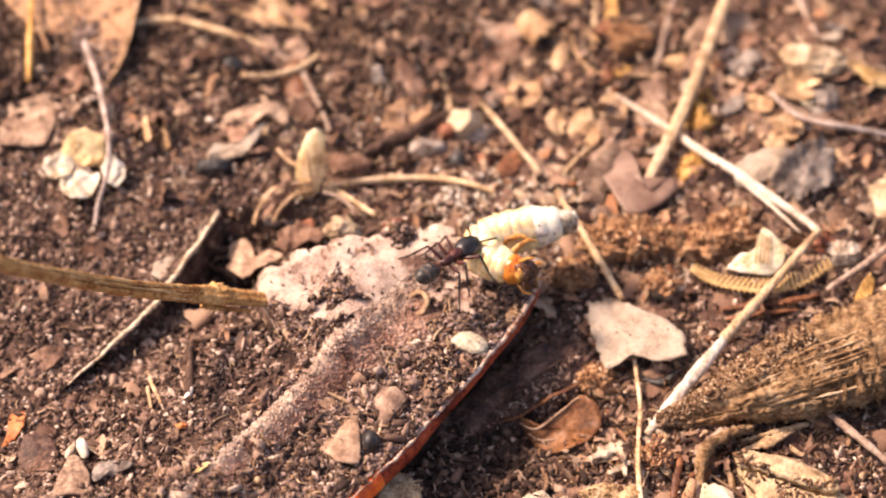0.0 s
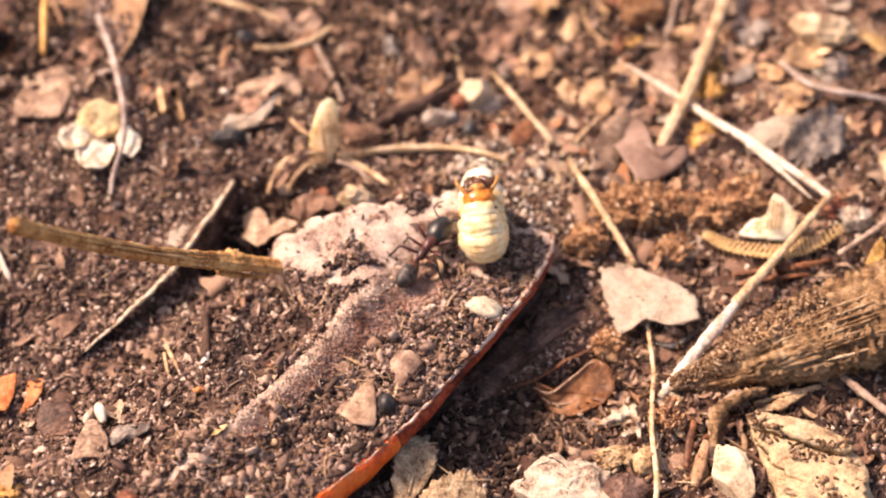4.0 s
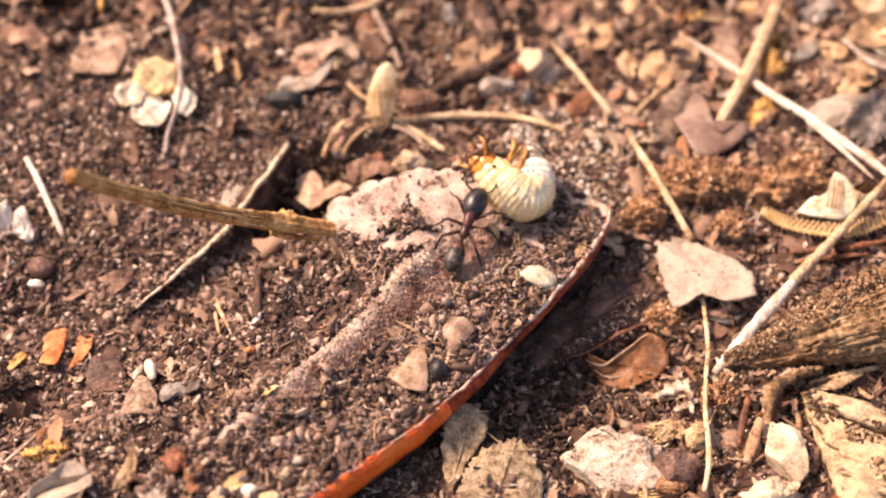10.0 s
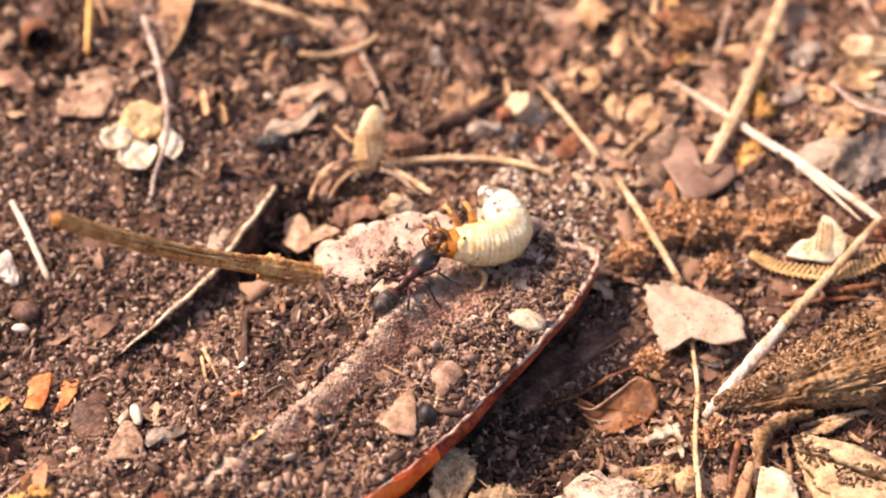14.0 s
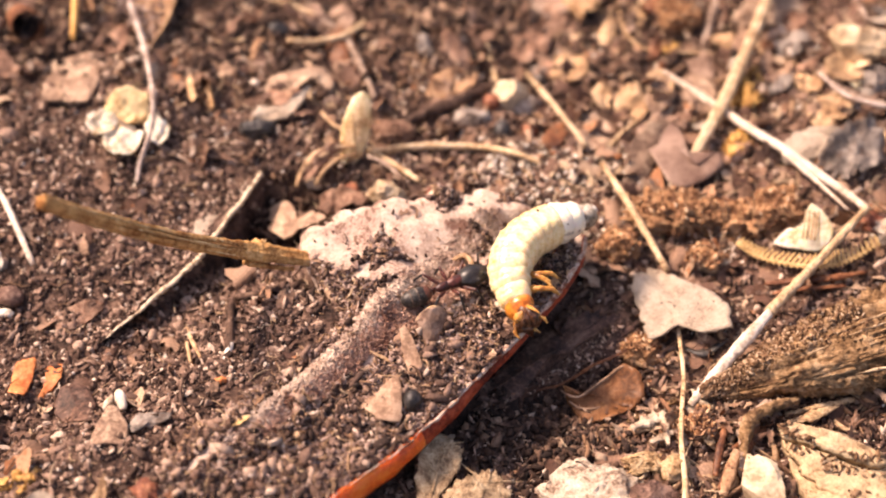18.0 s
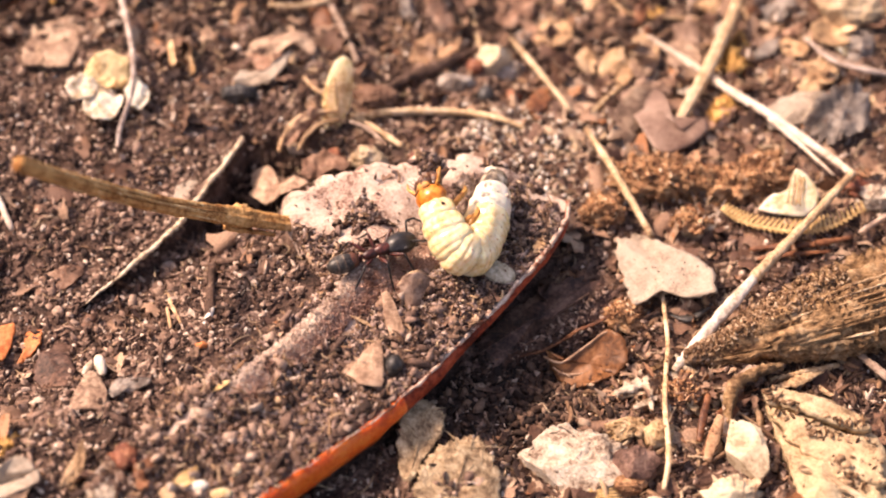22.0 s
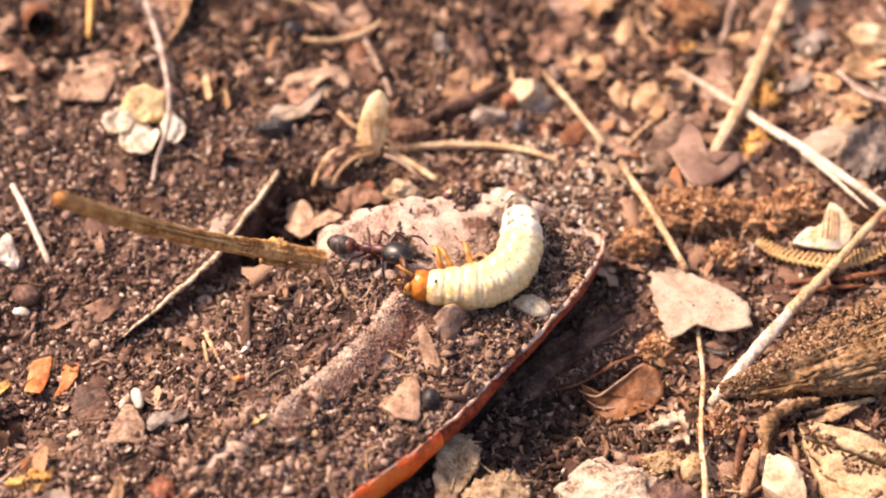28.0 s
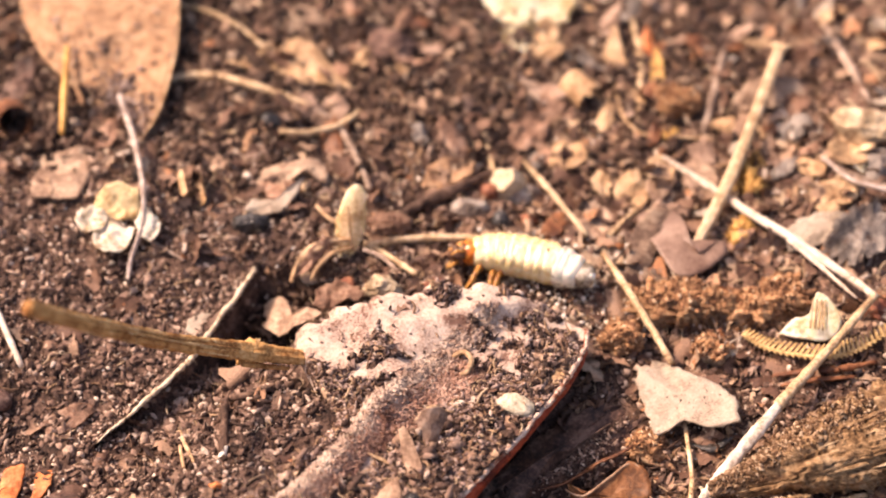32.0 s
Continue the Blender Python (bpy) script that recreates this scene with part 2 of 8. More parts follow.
BALL_V = []
_bm = bmesh.new()
bmesh.ops.create_icosphere(_bm, subdivisions=1, radius=1.0)
_bm.verts.ensure_lookup_table()
BALL_V = np.array([v.co[:] for v in _bm.verts])
BALL_F = np.array([[v.index for v in f.verts] for f in _bm.faces])
_bm.free()
_bm = bmesh.new()
bmesh.ops.create_icosphere(_bm, subdivisions=3, radius=1.0)
_bm.verts.ensure_lookup_table()
BALL3_V = np.array([v.co[:] for v in _bm.verts])
BALL3_F = np.array([[v.index for v in f.verts] for f in _bm.faces])
_bm.free()

_bm = bmesh.new()
bmesh.ops.create_icosphere(_bm, subdivisions=5, radius=1.0)
_bm.verts.ensure_lookup_table()
BALL4_V = np.array([v.co[:] for v in _bm.verts])
BALL4_F = np.array([[v.index for v in f.verts] for f in _bm.faces])
_bm.free()


def turns(n, r):
    """Random rotations, n of them."""
    q = r.normal(size=(n, 4))
    q /= np.linalg.norm(q, axis=1)[:, None]
    w, x, y, z = q.T
    return np.stack([1 - 2 * (y * y + z * z), 2 * (x * y - z * w), 2 * (x * z + y * w), 2 * (x * y + z * w), 1 - 2 * (x * x + z * z), 2 * (y * z - x * w),
                     2 * (x * z - y * w), 2 * (y * z + x * w), 1 - 2 * (x * x + y * y)], 1).reshape(n, 3, 3)


def crumbs(name, places, sizes, mat, seed, flat=0.7, long=1.0, sink=0.3, smooth=True):
    """Many small uneven grains in one mesh."""
    r = np.random.default_rng(seed)
    n = len(places)
    base = BALL_V[None] * (1 + 0.35 * r.normal(size=(n, len(BALL_V), 1)).clip(-1.2, 1.2))
    base = base * np.stack([np.full(n, long) * r.uniform(0.7, 1.3, n), r.uniform(0.6, 1.1, n), np.full(n, flat)], 1)[:, None]
    v = np.einsum("nij,nkj->nki", turns(n, r), base) * np.asarray(sizes)[:, None, None]
    v = v + np.asarray(places)[:, None] + np.array([0, 0, 1.0]) * (np.asarray(sizes) * (0.5 - sink))[:, None, None]
    f = (BALL_F[None] + (np.arange(n) * len(BALL_V))[:, None, None]).reshape(-1, 3)
    return raw_mesh(name, v.reshape(-1, 3), f, mat, smooth)


def scraps(name, places, sizes, mat, seed, slim=0.6, curl=0.35, tilt=0.45):
    """Many small curled leaf scraps of two sides in one mesh."""
    r = np.random.default_rng(seed)
    n = len(places)
    g = np.linspace(-1, 1, 5)
    U, V_ = np.meshgrid(g, g, indexing="ij")
    u, v = (U * np.sqrt(1 - V_**2 / 2)).ravel(), (V_ * np.sqrt(1 - U**2 / 2)).ravel()
    rim = (np.maximum(abs(U), abs(V_)) > 0.9).ravel()
    k = 1 + rim * 0.22 * r.normal(size=(n, 25)).clip(-1.5, 1.5)
    x, y = u * k, v * k * (slim * r.uniform(0.6, 1.4, n))[:, None]
    z = (curl * r.normal(size=n))[:, None] * y**2 * 2 + (curl * 0.7 * r.normal(size=n))[:, None] * x**2 + 0.06 * r.normal(size=(n, 25))
    p = np.stack([x, y, z], -1) * np.asarray(sizes)[:, None, None]
    a, b, c = r.uniform(0, 6.28, n), r.normal(0, tilt, n), r.normal(0, tilt, n)
    o = np.zeros(n)
    i = np.ones(n)
    rz = np.stack([np.cos(a), -np.sin(a), o, np.sin(a), np.cos(a), o, o, o, i], 1).reshape(n, 3, 3)
    ry = np.stack([np.cos(b), o, np.sin(b), o, i, o, -np.sin(b), o, np.cos(b)], 1).reshape(n, 3, 3)
    rx = np.stack([i, o, o, o, np.cos(c), -np.sin(c), o, np.sin(c), np.cos(c)], 1).reshape(n, 3, 3)
    p = np.einsum("nij,nkj->nki", rz @ ry @ rx, p)
    p = p - np.array([0, 0, 1.0]) * np.quantile(p[:, :, 2], 0.3, axis=1)[:, None, None] + np.asarray(places)[:, None]
    q = p - [0, 0, 0.12]
    f = quads_of_grid(5, 5)
    one = np.r_[f, f[:, ::-1] + 25]
    return raw_mesh(name, np.concatenate([p, q], 1).reshape(-1, 3), (one[None] + (np.arange(n) * 50)[:, None, None]).reshape(-1, 4), mat)


def fibres(name, places, lengths, mat, seed, radius=0.11, rise=0.25):
    """Many thin bent fibres in one mesh."""
    r = np.random.default_rng(seed)
    n, m = len(places), 6
    a = r.uniform(0, 6.28, n)[:, None] + np.linspace(-0.5, 0.5, m) * r.normal(0, 1.6, n)[:, None]
    step = np.asarray(lengths)[:, None] / m
    x, y = np.cumsum(np.cos(a) * step, 1), np.cumsum(np.sin(a) * step, 1)
    z = np.linspace(0, 1, m) * (rise * np.asarray(lengths) * r.normal(size=n))[:, None] + 0.15
    c = np.stack([x - x.mean(1, keepdims=True), y - y.mean(1, keepdims=True), np.abs(z)], -1) + np.asarray(places)[:, None]
    s = np.stack([-np.sin(a), np.cos(a), 0 * a], -1)
    rad = (radius * r.uniform(0.5, 1.6, n))[:, None, None] * np.array([0.5, 1, 1, 1, 0.9, 0.4])[None, :, None]
    up = np.array([0, 0, 1.0])
    v = np.stack([c + s * rad, c + up * rad, c - s * rad, c - up * rad], 2)
    i, j = np.meshgrid(np.arange(m - 1), np.arange(4), indexing="ij")
    f = np.stack([i * 4 + j, (i + 1) * 4 + j, (i + 1) * 4 + (j + 1) % 4, i * 4 + (j + 1) % 4], -1).reshape(-1, 4)
    f = np.r_[f, [[0, 1, 2, 3]], [[20, 23, 22, 21]]]
    return raw_mesh(name, v.reshape(-1, 3), (f[None] + (np.arange(n) * m * 4)[:, None, None]).reshape(-1, 4), mat)


def dust(ob, n, seed, mat, low=0.12, high=0.4, where=None, name="soil_specks"):
    """Soil crumbs that cling to the upper side of a thing."""
    r = np.random.default_rng(seed)
    co = np.empty(len(ob.data.vertices) * 3, np.float32)
    ob.data.vertices.foreach_get("co", co)
    co = co.reshape(-1, 3) / MM
    tri = np.array([p.vertices[:3] for p in ob.data.polygons])
    tri = tri[np.cross(co[tri[:, 1]] - co[tri[:, 0]], co[tri[:, 2]] - co[tri[:, 0]])[:, 2] != 0]
    half = len(co) // 2
    tri = tri[tri.max(1) < half] if (tri.max(1) < half).any() else tri
    t = tri[r.integers(0, len(tri), n)]
    w = r.dirichlet((1, 1, 1), n)
    p = (co[t] * w[:, :, None]).sum(1)
    if where is not None:
        p = p[r.random(len(p)) < where(p[:, 0], p[:, 1])]
    return part(name, crumbs(name, p, low + (high - low) * r.random(len(p)) ** 2, mat, seed, flat=0.45, long=1.5, sink=0.1), ob, "clinging crumbs", "stuff")


def spline(points, n):
    """A smooth curve through points, as n places."""
    p = np.asarray(points, float)
    if len(p) == 2:
        return p[0] + np.linspace(0, 1, n)[:, None] * (p[1] - p[0])
    q = np.r_[[2 * p[0] - p[1]], p, [2 * p[-1] - p[-2]]]
    t = np.linspace(0, len(p) - 1 - 1e-6, n)
    i = t.astype(int)
    u = (t - i)[:, None]
    a, b, c, d = q[i], q[i + 1], q[i + 2], q[i + 3]
    return 0.5 * (2 * b + (c - a) * u + (2 * a - 5 * b + 4 * c - d) * u**2 + (3 * b - a - 3 * c + d) * u**3)


def tube_arrays(points, radius, n=24, sides=9, seed=0, rough=0.08, ridges=0.0, flat=1.0, ends=(1.0, 1.0), grain=0.0):
    """A bent, slightly uneven rod with closed ends; radius: a number or one for each control point."""
    r = np.random.default_rng(seed)
    c = spline(points, n)
    rad = np.interp(np.linspace(0, 1, n), np.linspace(0, 1, np.size(radius)), np.atleast_1d(radius))
    tan = np.gradient(c, axis=0)
    tan /= np.linalg.norm(tan, axis=1)[:, None] + 1e-9
    up = np.array([0, 0, 1.0]) if abs(tan[:, 2]).max() < 0.95 else np.array([0.8, 0.6, 0])
    side = np.cross(tan, up)
    side /= np.linalg.norm(side, axis=1)[:, None]
    top = np.cross(side, tan)
    a = np.linspace(0, 2 * np.pi, sides, endpoint=False)
    prof = 1 + ridges * np.cos(a * (sides // 2)) + (rough + grain) * r.normal(size=sides)
    uneven = 1 + rough * r.normal(size=(n, 1)) * 0.7 + rough * r.normal(size=(n, sides)) * 0.6
    k = rad[:, None] * prof[None] * uneven
    k[0] *= ends[0]
    k[-1] *= ends[1]
    v = c[:, None] + side[:, None] * (np.cos(a) * k)[..., None] + top[:, None] * (np.sin(a) * k * flat)[..., None]
    i, j = np.meshgrid(np.arange(n - 1), np.arange(sides), indexing="ij")
    j2 = (j + 1) % sides
    f = np.stack([i * sides + j, i * sides + j2, (i + 1) * sides + j2, (i + 1) * sides + j], -1).reshape(-1, 4)
    tri = np.concatenate([f[:, [0, 1, 2]], f[:, [0, 2, 3]]])
    v = np.concatenate([v.reshape(-1, 3), c[:1], c[-1:]])
    e = np.arange(sides)
    cap0 = np.stack([np.full(sides, n * sides), (e + 1) % sides, e], 1)
    cap1 = np.stack([np.full(sides, n * sides + 1), (n - 1) * sides + e, (n - 1) * sides + (e + 1) % sides], 1)
    return v, np.concatenate([tri, cap0, cap1])


def join(*some):
    vs, fs, k = [], [], 0
    for v, f in some:
        vs.append(v), fs.append(f + k)
        k += len(v)
    return np.concatenate(vs), np.concatenate(fs)


def rod(name, points, radius, mat, label, category="straw", extra=(), **how):
    """A straw, twig or stalk as a thing; extra: side shoots as (points, radius)."""
    arrays = [tube_arrays(points, radius, **how)] + [tube_arrays(p, q, n=12, sides=7, seed=5) for p, q in extra]
    return thing(name, raw_mesh(name, *join(*arrays), mat), label, category)


def sheet_arrays(outline, seed=0, thick=0.25, curl=0.0, axis=0.0, dome=0.0, crumple=0.25, rings=9, seg=44, ragged=0.03, fold=0.0):
    """A thin leaf piece over an outline of (x, y, z): curled about an axis (degrees), domed, crumpled, with two sides and a rim."""
    r = np.random.default_rng(seed)
    o = np.asarray(outline, float)
    loop = spline(np.r_[o, o[:1]], seg + 1)[:-1] * 0.6 + 0.4 * np.stack([np.interp(np.linspace(0, len(o), seg, endpoint=False), np.arange(len(o) + 1), np.r_[o[:, k], o[:1, k]]) for k in range(3)], 1)
    c = loop.mean(0)
    loop = c + (loop - c) * (1 + ragged * r.normal(size=(seg, 1)))
    rr = np.linspace(0, 1, rings + 1)[1:]
    p = np.concatenate([[c], (c + (loop - c)[None] * rr[:, None, None]).reshape(-1, 3)])
    d = p[:, :2] - c[:2]
    size = np.abs(loop[:, :2] - c[:2]).max()
    a = radians(axis)
    across = (d[:, 0] * -math.sin(a) + d[:, 1] * math.cos(a)) / size
    along = (d[:, 0] * math.cos(a) + d[:, 1] * math.sin(a)) / size
    p[:, 2] += curl * size * across**2 + dome * size * (along**2 + across**2) + fold * size * np.abs(across)
    p[:, 2] += crumple * (vnoise(p[:, 0], p[:, 1], size * 0.55, seed * 0.37) + 0.4 * vnoise(p[:, 0], p[:, 1], size * 0.2, seed * 0.11))
    f = [[0, 1 + k, 1 + (k + 1) % seg] for k in range(seg)]
    for i in range(rings - 1):
        for k in range(seg):
            x, y = 1 + i * seg + k, 1 + i * seg + (k + 1) % seg
            f += [[x, x + seg, y + seg], [x, y + seg, y]]
    f = np.array(f)
    n = len(p)
    q = p - np.array([0, 0, thick])
    last = 1 + (rings - 1) * seg + np.arange(seg)
    nxt = np.roll(last, -1)
    rim = np.concatenate([np.stack([last, last + n, nxt + n], 1), np.stack([last, nxt + n, nxt], 1)])
    return np.concatenate([p, q]), np.concatenate([f, f[:, ::-1] + n, rim])


def leaf_bit(name, outline, mat, label, category="leaf", group="", **how):
    v, f = sheet_arrays(outline, **how)
    ob = thing(name, raw_mesh(name, v, f, mat), label, category, group)
    if name in ("oval_leaf", "heart_leaf", "pale_flake", "large_pale_leaf", "dark_leaf"):
        veins(ob, v[:len(v) // 2], mat, 3 if name == "pale_flake" else 1)
    return ob


def veins(ob, top, mat, pairs):
    """A midrib, and on large pieces side veins, laid along the upper side of a leaf."""
    c = top.mean(0)
    w = np.linalg.eigh(np.cov((top[:, :2] - c[:2]).T))[1][:, 1]
    along = (top[:, :2] - c[:2]) @ w
    across = (top[:, :2] - c[:2]) @ np.array([-w[1], w[0]])
    lines = [[(q, 0) for q in np.linspace(along.min() * 0.9, along.max() * 0.9, 9)]]
    for k in range(1, pairs):
        for s in (1, -1):
            q = along.min() * 0.5 + (along.max() - along.min()) * 0.3 * k
            lines.append([(q + 0.5 * d, s * d) for d in np.linspace(0, np.abs(across).max() * 0.75, 6)])
    for k, pts in enumerate(lines):
        p = np.array([c[:2] + a * w + b * np.array([-w[1], w[0]]) for a, b in pts])
        z = [top[np.argmin(((top[:, :2] - q) ** 2).sum(1)), 2] for q in p]
        name = "side_vein" if k else "midrib"
        part(name, raw_mesh(name, *tube_arrays(np.c_[p, np.array(z) + 0.03], [0.08, 0.13, 0.08] if k else [0.1, 0.18, 0.1], n=24, sides=6, rough=0.1), mat), ob)


def lump_arrays(center, radii, seed=0, rough=0.18, turn=0.0, facets=0.0):
    """An uneven stone or clod; large ones are finer."""
    large = max(radii) > 2.3
    v = (BALL4_V if large else BALL3_V).copy()
    r = np.random.default_rng(seed)
    for size, amount in ((0.9, rough), (0.45, rough * 0.8), (0.22, rough * 0.6), (0.11, rough * 0.45), (0.05, rough * 0.3 * large)):
        w = r.uniform(-9, 9, 3)
        k = vnoise(v[:, 0] + w[0], v[:, 1] + w[1], size) + vnoise(v[:, 1] + w[2], v[:, 2] - w[0], size) + vnoise(v[:, 2] + w[1], v[:, 0] - w[2], size)
        v = v * (1 + amount * 0.5 * k)[:, None]
    if facets:
        for d in r.normal(size=(7, 3)):
            d /= np.linalg.norm(d)
            h = v @ d
            v = v - np.clip(h - (1 - facets), 0, None)[:, None] * d
    v = v * np.asarray(radii, float)
    a = radians(turn)
    m = np.array([[math.cos(a), -math.sin(a), 0], [math.sin(a), math.cos(a), 0], [0, 0, 1]])
    return v @ m.T + np.asarray(center, float), BALL4_F if large else BALL3_F


def lump(name, center, radii, mat, label, category="stone", group="", **how):
    return thing(name, raw_mesh(name, *lump_arrays(center, radii, **how), mat), label, category, group)

LEAF = mottled("leaf_fuzz", [(0.22, (0.18, 0.1, 0.075)), (0.38, (0.4, 0.285, 0.225)), (0.56, (0.51, 0.39, 0.315)), (0.85, (0.62, 0.51, 0.425))], 0.3, 2.6, 0.95, 0.1, 0.5, 0.4, dirt=0.25)
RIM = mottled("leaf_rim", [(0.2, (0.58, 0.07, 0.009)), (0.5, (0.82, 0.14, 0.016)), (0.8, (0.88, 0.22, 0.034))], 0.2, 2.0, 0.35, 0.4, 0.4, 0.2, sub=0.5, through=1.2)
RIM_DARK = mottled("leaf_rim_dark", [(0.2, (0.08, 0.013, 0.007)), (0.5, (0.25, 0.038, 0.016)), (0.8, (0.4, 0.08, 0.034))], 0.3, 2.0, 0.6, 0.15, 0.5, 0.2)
EDGE = mottled("leaf_edge", [(0.25, (0.17, 0.055, 0.03)), (0.43, (0.42, 0.28, 0.21)), (0.75, (0.64, 0.52, 0.43))], 0.5, 2.5, 0.7, 0.2, 0.5, 0.2)
STRAW = mottled("straw", [(0.2, (0.26, 0.15, 0.075)), (0.45, (0.49, 0.335, 0.185)), (0.8, (0.66, 0.5, 0.33))], 0.3, 2.4, 0.6, 0.35, 0.6, 0.2, vary=0.15, dirt=0.25)
STRAW_WHITE = mottled("bleached_straw", [(0.2, (0.36, 0.26, 0.19)), (0.45, (0.58, 0.47, 0.37)), (0.75, (0.73, 0.63, 0.52))], 0.3, 1.8, 0.7, 0.25, 0.4, 0.2, dirt=0.3)
STRAW_GREY = mottled("weathered_stem", [(0.2, (0.16, 0.105, 0.08)), (0.5, (0.34, 0.24, 0.18)), (0.8, (0.5, 0.385, 0.305))], 0.4, 2.2, 0.8, 0.2, 0.7, 0.2, vary=0.2, dirt=0.6)
TWIG = mottled("twig_bark", [(0.2, (0.24, 0.1, 0.034)), (0.42, (0.48, 0.245, 0.092)), (0.6, (0.64, 0.36, 0.14)), (0.85, (0.76, 0.5, 0.25))], 0.3, 2.2, 0.85, 0.08, 0.8, 0.3)
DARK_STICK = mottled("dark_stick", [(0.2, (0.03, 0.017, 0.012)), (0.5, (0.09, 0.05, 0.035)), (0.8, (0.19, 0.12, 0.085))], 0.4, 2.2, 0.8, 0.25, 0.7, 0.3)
BROWN = mottled("brown_leaf", [(0.2, (0.09, 0.045, 0.028)), (0.5, (0.23, 0.12, 0.075)), (0.8, (0.38, 0.24, 0.165))], 0.3, 2.0, 0.7, 0.3, 0.6, 0.25, vary=0.25, dirt=0.6)
PINKISH = mottled("pinkish_brown_leaf", [(0.2, (0.13, 0.075, 0.05)), (0.5, (0.28, 0.18, 0.12)), (0.8, (0.44, 0.32, 0.225))], 0.25, 2.0, 0.65, 0.3, 0.5, 0.25, vary=0.25, dirt=0.5)
TAN = mottled("tan_leaf", [(0.2, (0.23, 0.125, 0.06)), (0.5, (0.43, 0.27, 0.145)), (0.8, (0.6, 0.42, 0.26))], 0.3, 2.0, 0.65, 0.3, 0.5, 0.25, vary=0.2, dirt=0.6)
GREY_LEAF = mottled("grey_beige_leaf", [(0.15, (0.2, 0.15, 0.11)), (0.4, (0.34, 0.27, 0.205)), (0.7, (0.43, 0.355, 0.28))], 0.25, 3.2, 0.8, 0.2, 0.6, 0.25, dirt=0.35)
DECAYED = mottled("decayed_leaf", [(0.2, (0.14, 0.09, 0.055)), (0.42, (0.34, 0.235, 0.14)), (0.65, (0.49, 0.37, 0.235)), (0.85, (0.61, 0.49, 0.34))], 0.6, 2.8, 0.9, 0.2, 0.9, 0.5, dirt=0.45)
BOAT = mottled("curled_brown_leaf", [(0.2, (0.085, 0.033, 0.012)), (0.5, (0.17, 0.068, 0.025)), (0.8, (0.27, 0.12, 0.05))], 0.3, 1.8, 0.5, 0.3, 0.5, 0.25, dirt=0.25)
CONE = mottled("tan_leaf_cone", [(0.2, (0.17, 0.098, 0.062)), (0.5, (0.3, 0.19, 0.125)), (0.8, (0.43, 0.295, 0.205))], 0.5, 2.4, 0.7, 0.25, 0.5, 0.2, dirt=0.15)
SCRAP = mottled("dull_leaf_scrap", [(0.2, (0.13, 0.075, 0.052)), (0.5, (0.27, 0.17, 0.12)), (0.8, (0.42, 0.29, 0.215))], 0.35, 2.2, 0.7, 0.25, 0.5, 0.25, dirt=0.4)
SLATE = mottled("slate_grey_leaf", [(0.2, (0.06, 0.048, 0.042)), (0.5, (0.17, 0.14, 0.12)), (0.8, (0.32, 0.27, 0.23))], 0.3, 2.0, 0.7, 0.3, 0.6, 0.25, dirt=0.6)
DARK_LEAF = mottled("dark_brown_leaf", [(0.2, (0.022, 0.011, 0.008)), (0.5, (0.085, 0.042, 0.029)), (0.8, (0.2, 0.115, 0.08))], 0.3, 2.0, 0.6, 0.3, 0.6, 0.25)
RUSSET = mottled("russet_leaf", [(0.2, (0.06, 0.02, 0.009)), (0.5, (0.165, 0.06, 0.025)), (0.8, (0.28, 0.12, 0.055))], 0.3, 1.6, 0.5, 0.3, 0.5, 0.25, dirt=0.6)
ORANGE = mottled("orange_leaf", [(0.2, (0.34, 0.09, 0.025)), (0.5, (0.58, 0.19, 0.06)), (0.8, (0.72, 0.31, 0.12))], 0.3, 2.0, 0.6, 0.35, 0.4, 0.2, vary=0.1)
ORANGE_TAN = mottled("orange_tan_leaf", [(0.2, (0.12, 0.055, 0.03)), (0.36, (0.37, 0.2, 0.11)), (0.55, (0.42, 0.25, 0.14)), (0.85, (0.52, 0.34, 0.21))], 0.6, 2.6, 0.8, 0.2, 0.6, 0.4, dirt=0.55)
ORANGE_STRAW = mottled("orange_straw", [(0.2, (0.42, 0.2, 0.05)), (0.5, (0.66, 0.36, 0.1)), (0.8, (0.76, 0.47, 0.17))], 0.3, 2.0, 0.6, 0.3, 0.4, 0.2)
YELLOW = mottled("yellow_leaf", [(0.2, (0.18, 0.08, 0.02)), (0.5, (0.42, 0.22, 0.06)), (0.8, (0.6, 0.38, 0.13))], 0.6, 2.4, 0.6, 0.3, 0.4, 0.2)
GOLD = mottled("golden_fern", [(0.2, (0.3, 0.17, 0.06)), (0.5, (0.5, 0.33, 0.14)), (0.8, (0.62, 0.45, 0.22))], 0.4, 2.0, 0.6, 0.3, 0.4, 0.2, dirt=0.2)
RED = mottled("red_fragment", [(0.2, (0.07, 0.02, 0.011)), (0.5, (0.2, 0.06, 0.03)), (0.8, (0.36, 0.16, 0.08))], 0.6, 2.5, 0.6, 0.35, 0.6, 0.25)
CREAM = mottled("cream_husk", [(0.2, (0.4, 0.25, 0.11)), (0.5, (0.7, 0.54, 0.33)), (0.8, (0.8, 0.68, 0.48))], 0.25, 1.8, 0.6, 0.3, 0.4, 0.2, sub=0.6, through=3.0)
WHITE = mottled("white_petal", [(0.2, (0.4, 0.29, 0.2)), (0.45, (0.66, 0.56, 0.45)), (0.75, (0.79, 0.71, 0.6))], 0.3, 1.8, 0.7, 0.25, 0.4, 0.2, dirt=0.3)
PALE_STONE = mottled("pale_stone", [(0.15, (0.2, 0.12, 0.07)), (0.4, (0.46, 0.33, 0.2)), (0.6, (0.6, 0.47, 0.32)), (0.85, (0.7, 0.6, 0.46))], 0.3, 2.6, 0.85, 0.25, 0.9, 0.5, vary=0.1, dirt=0.6)
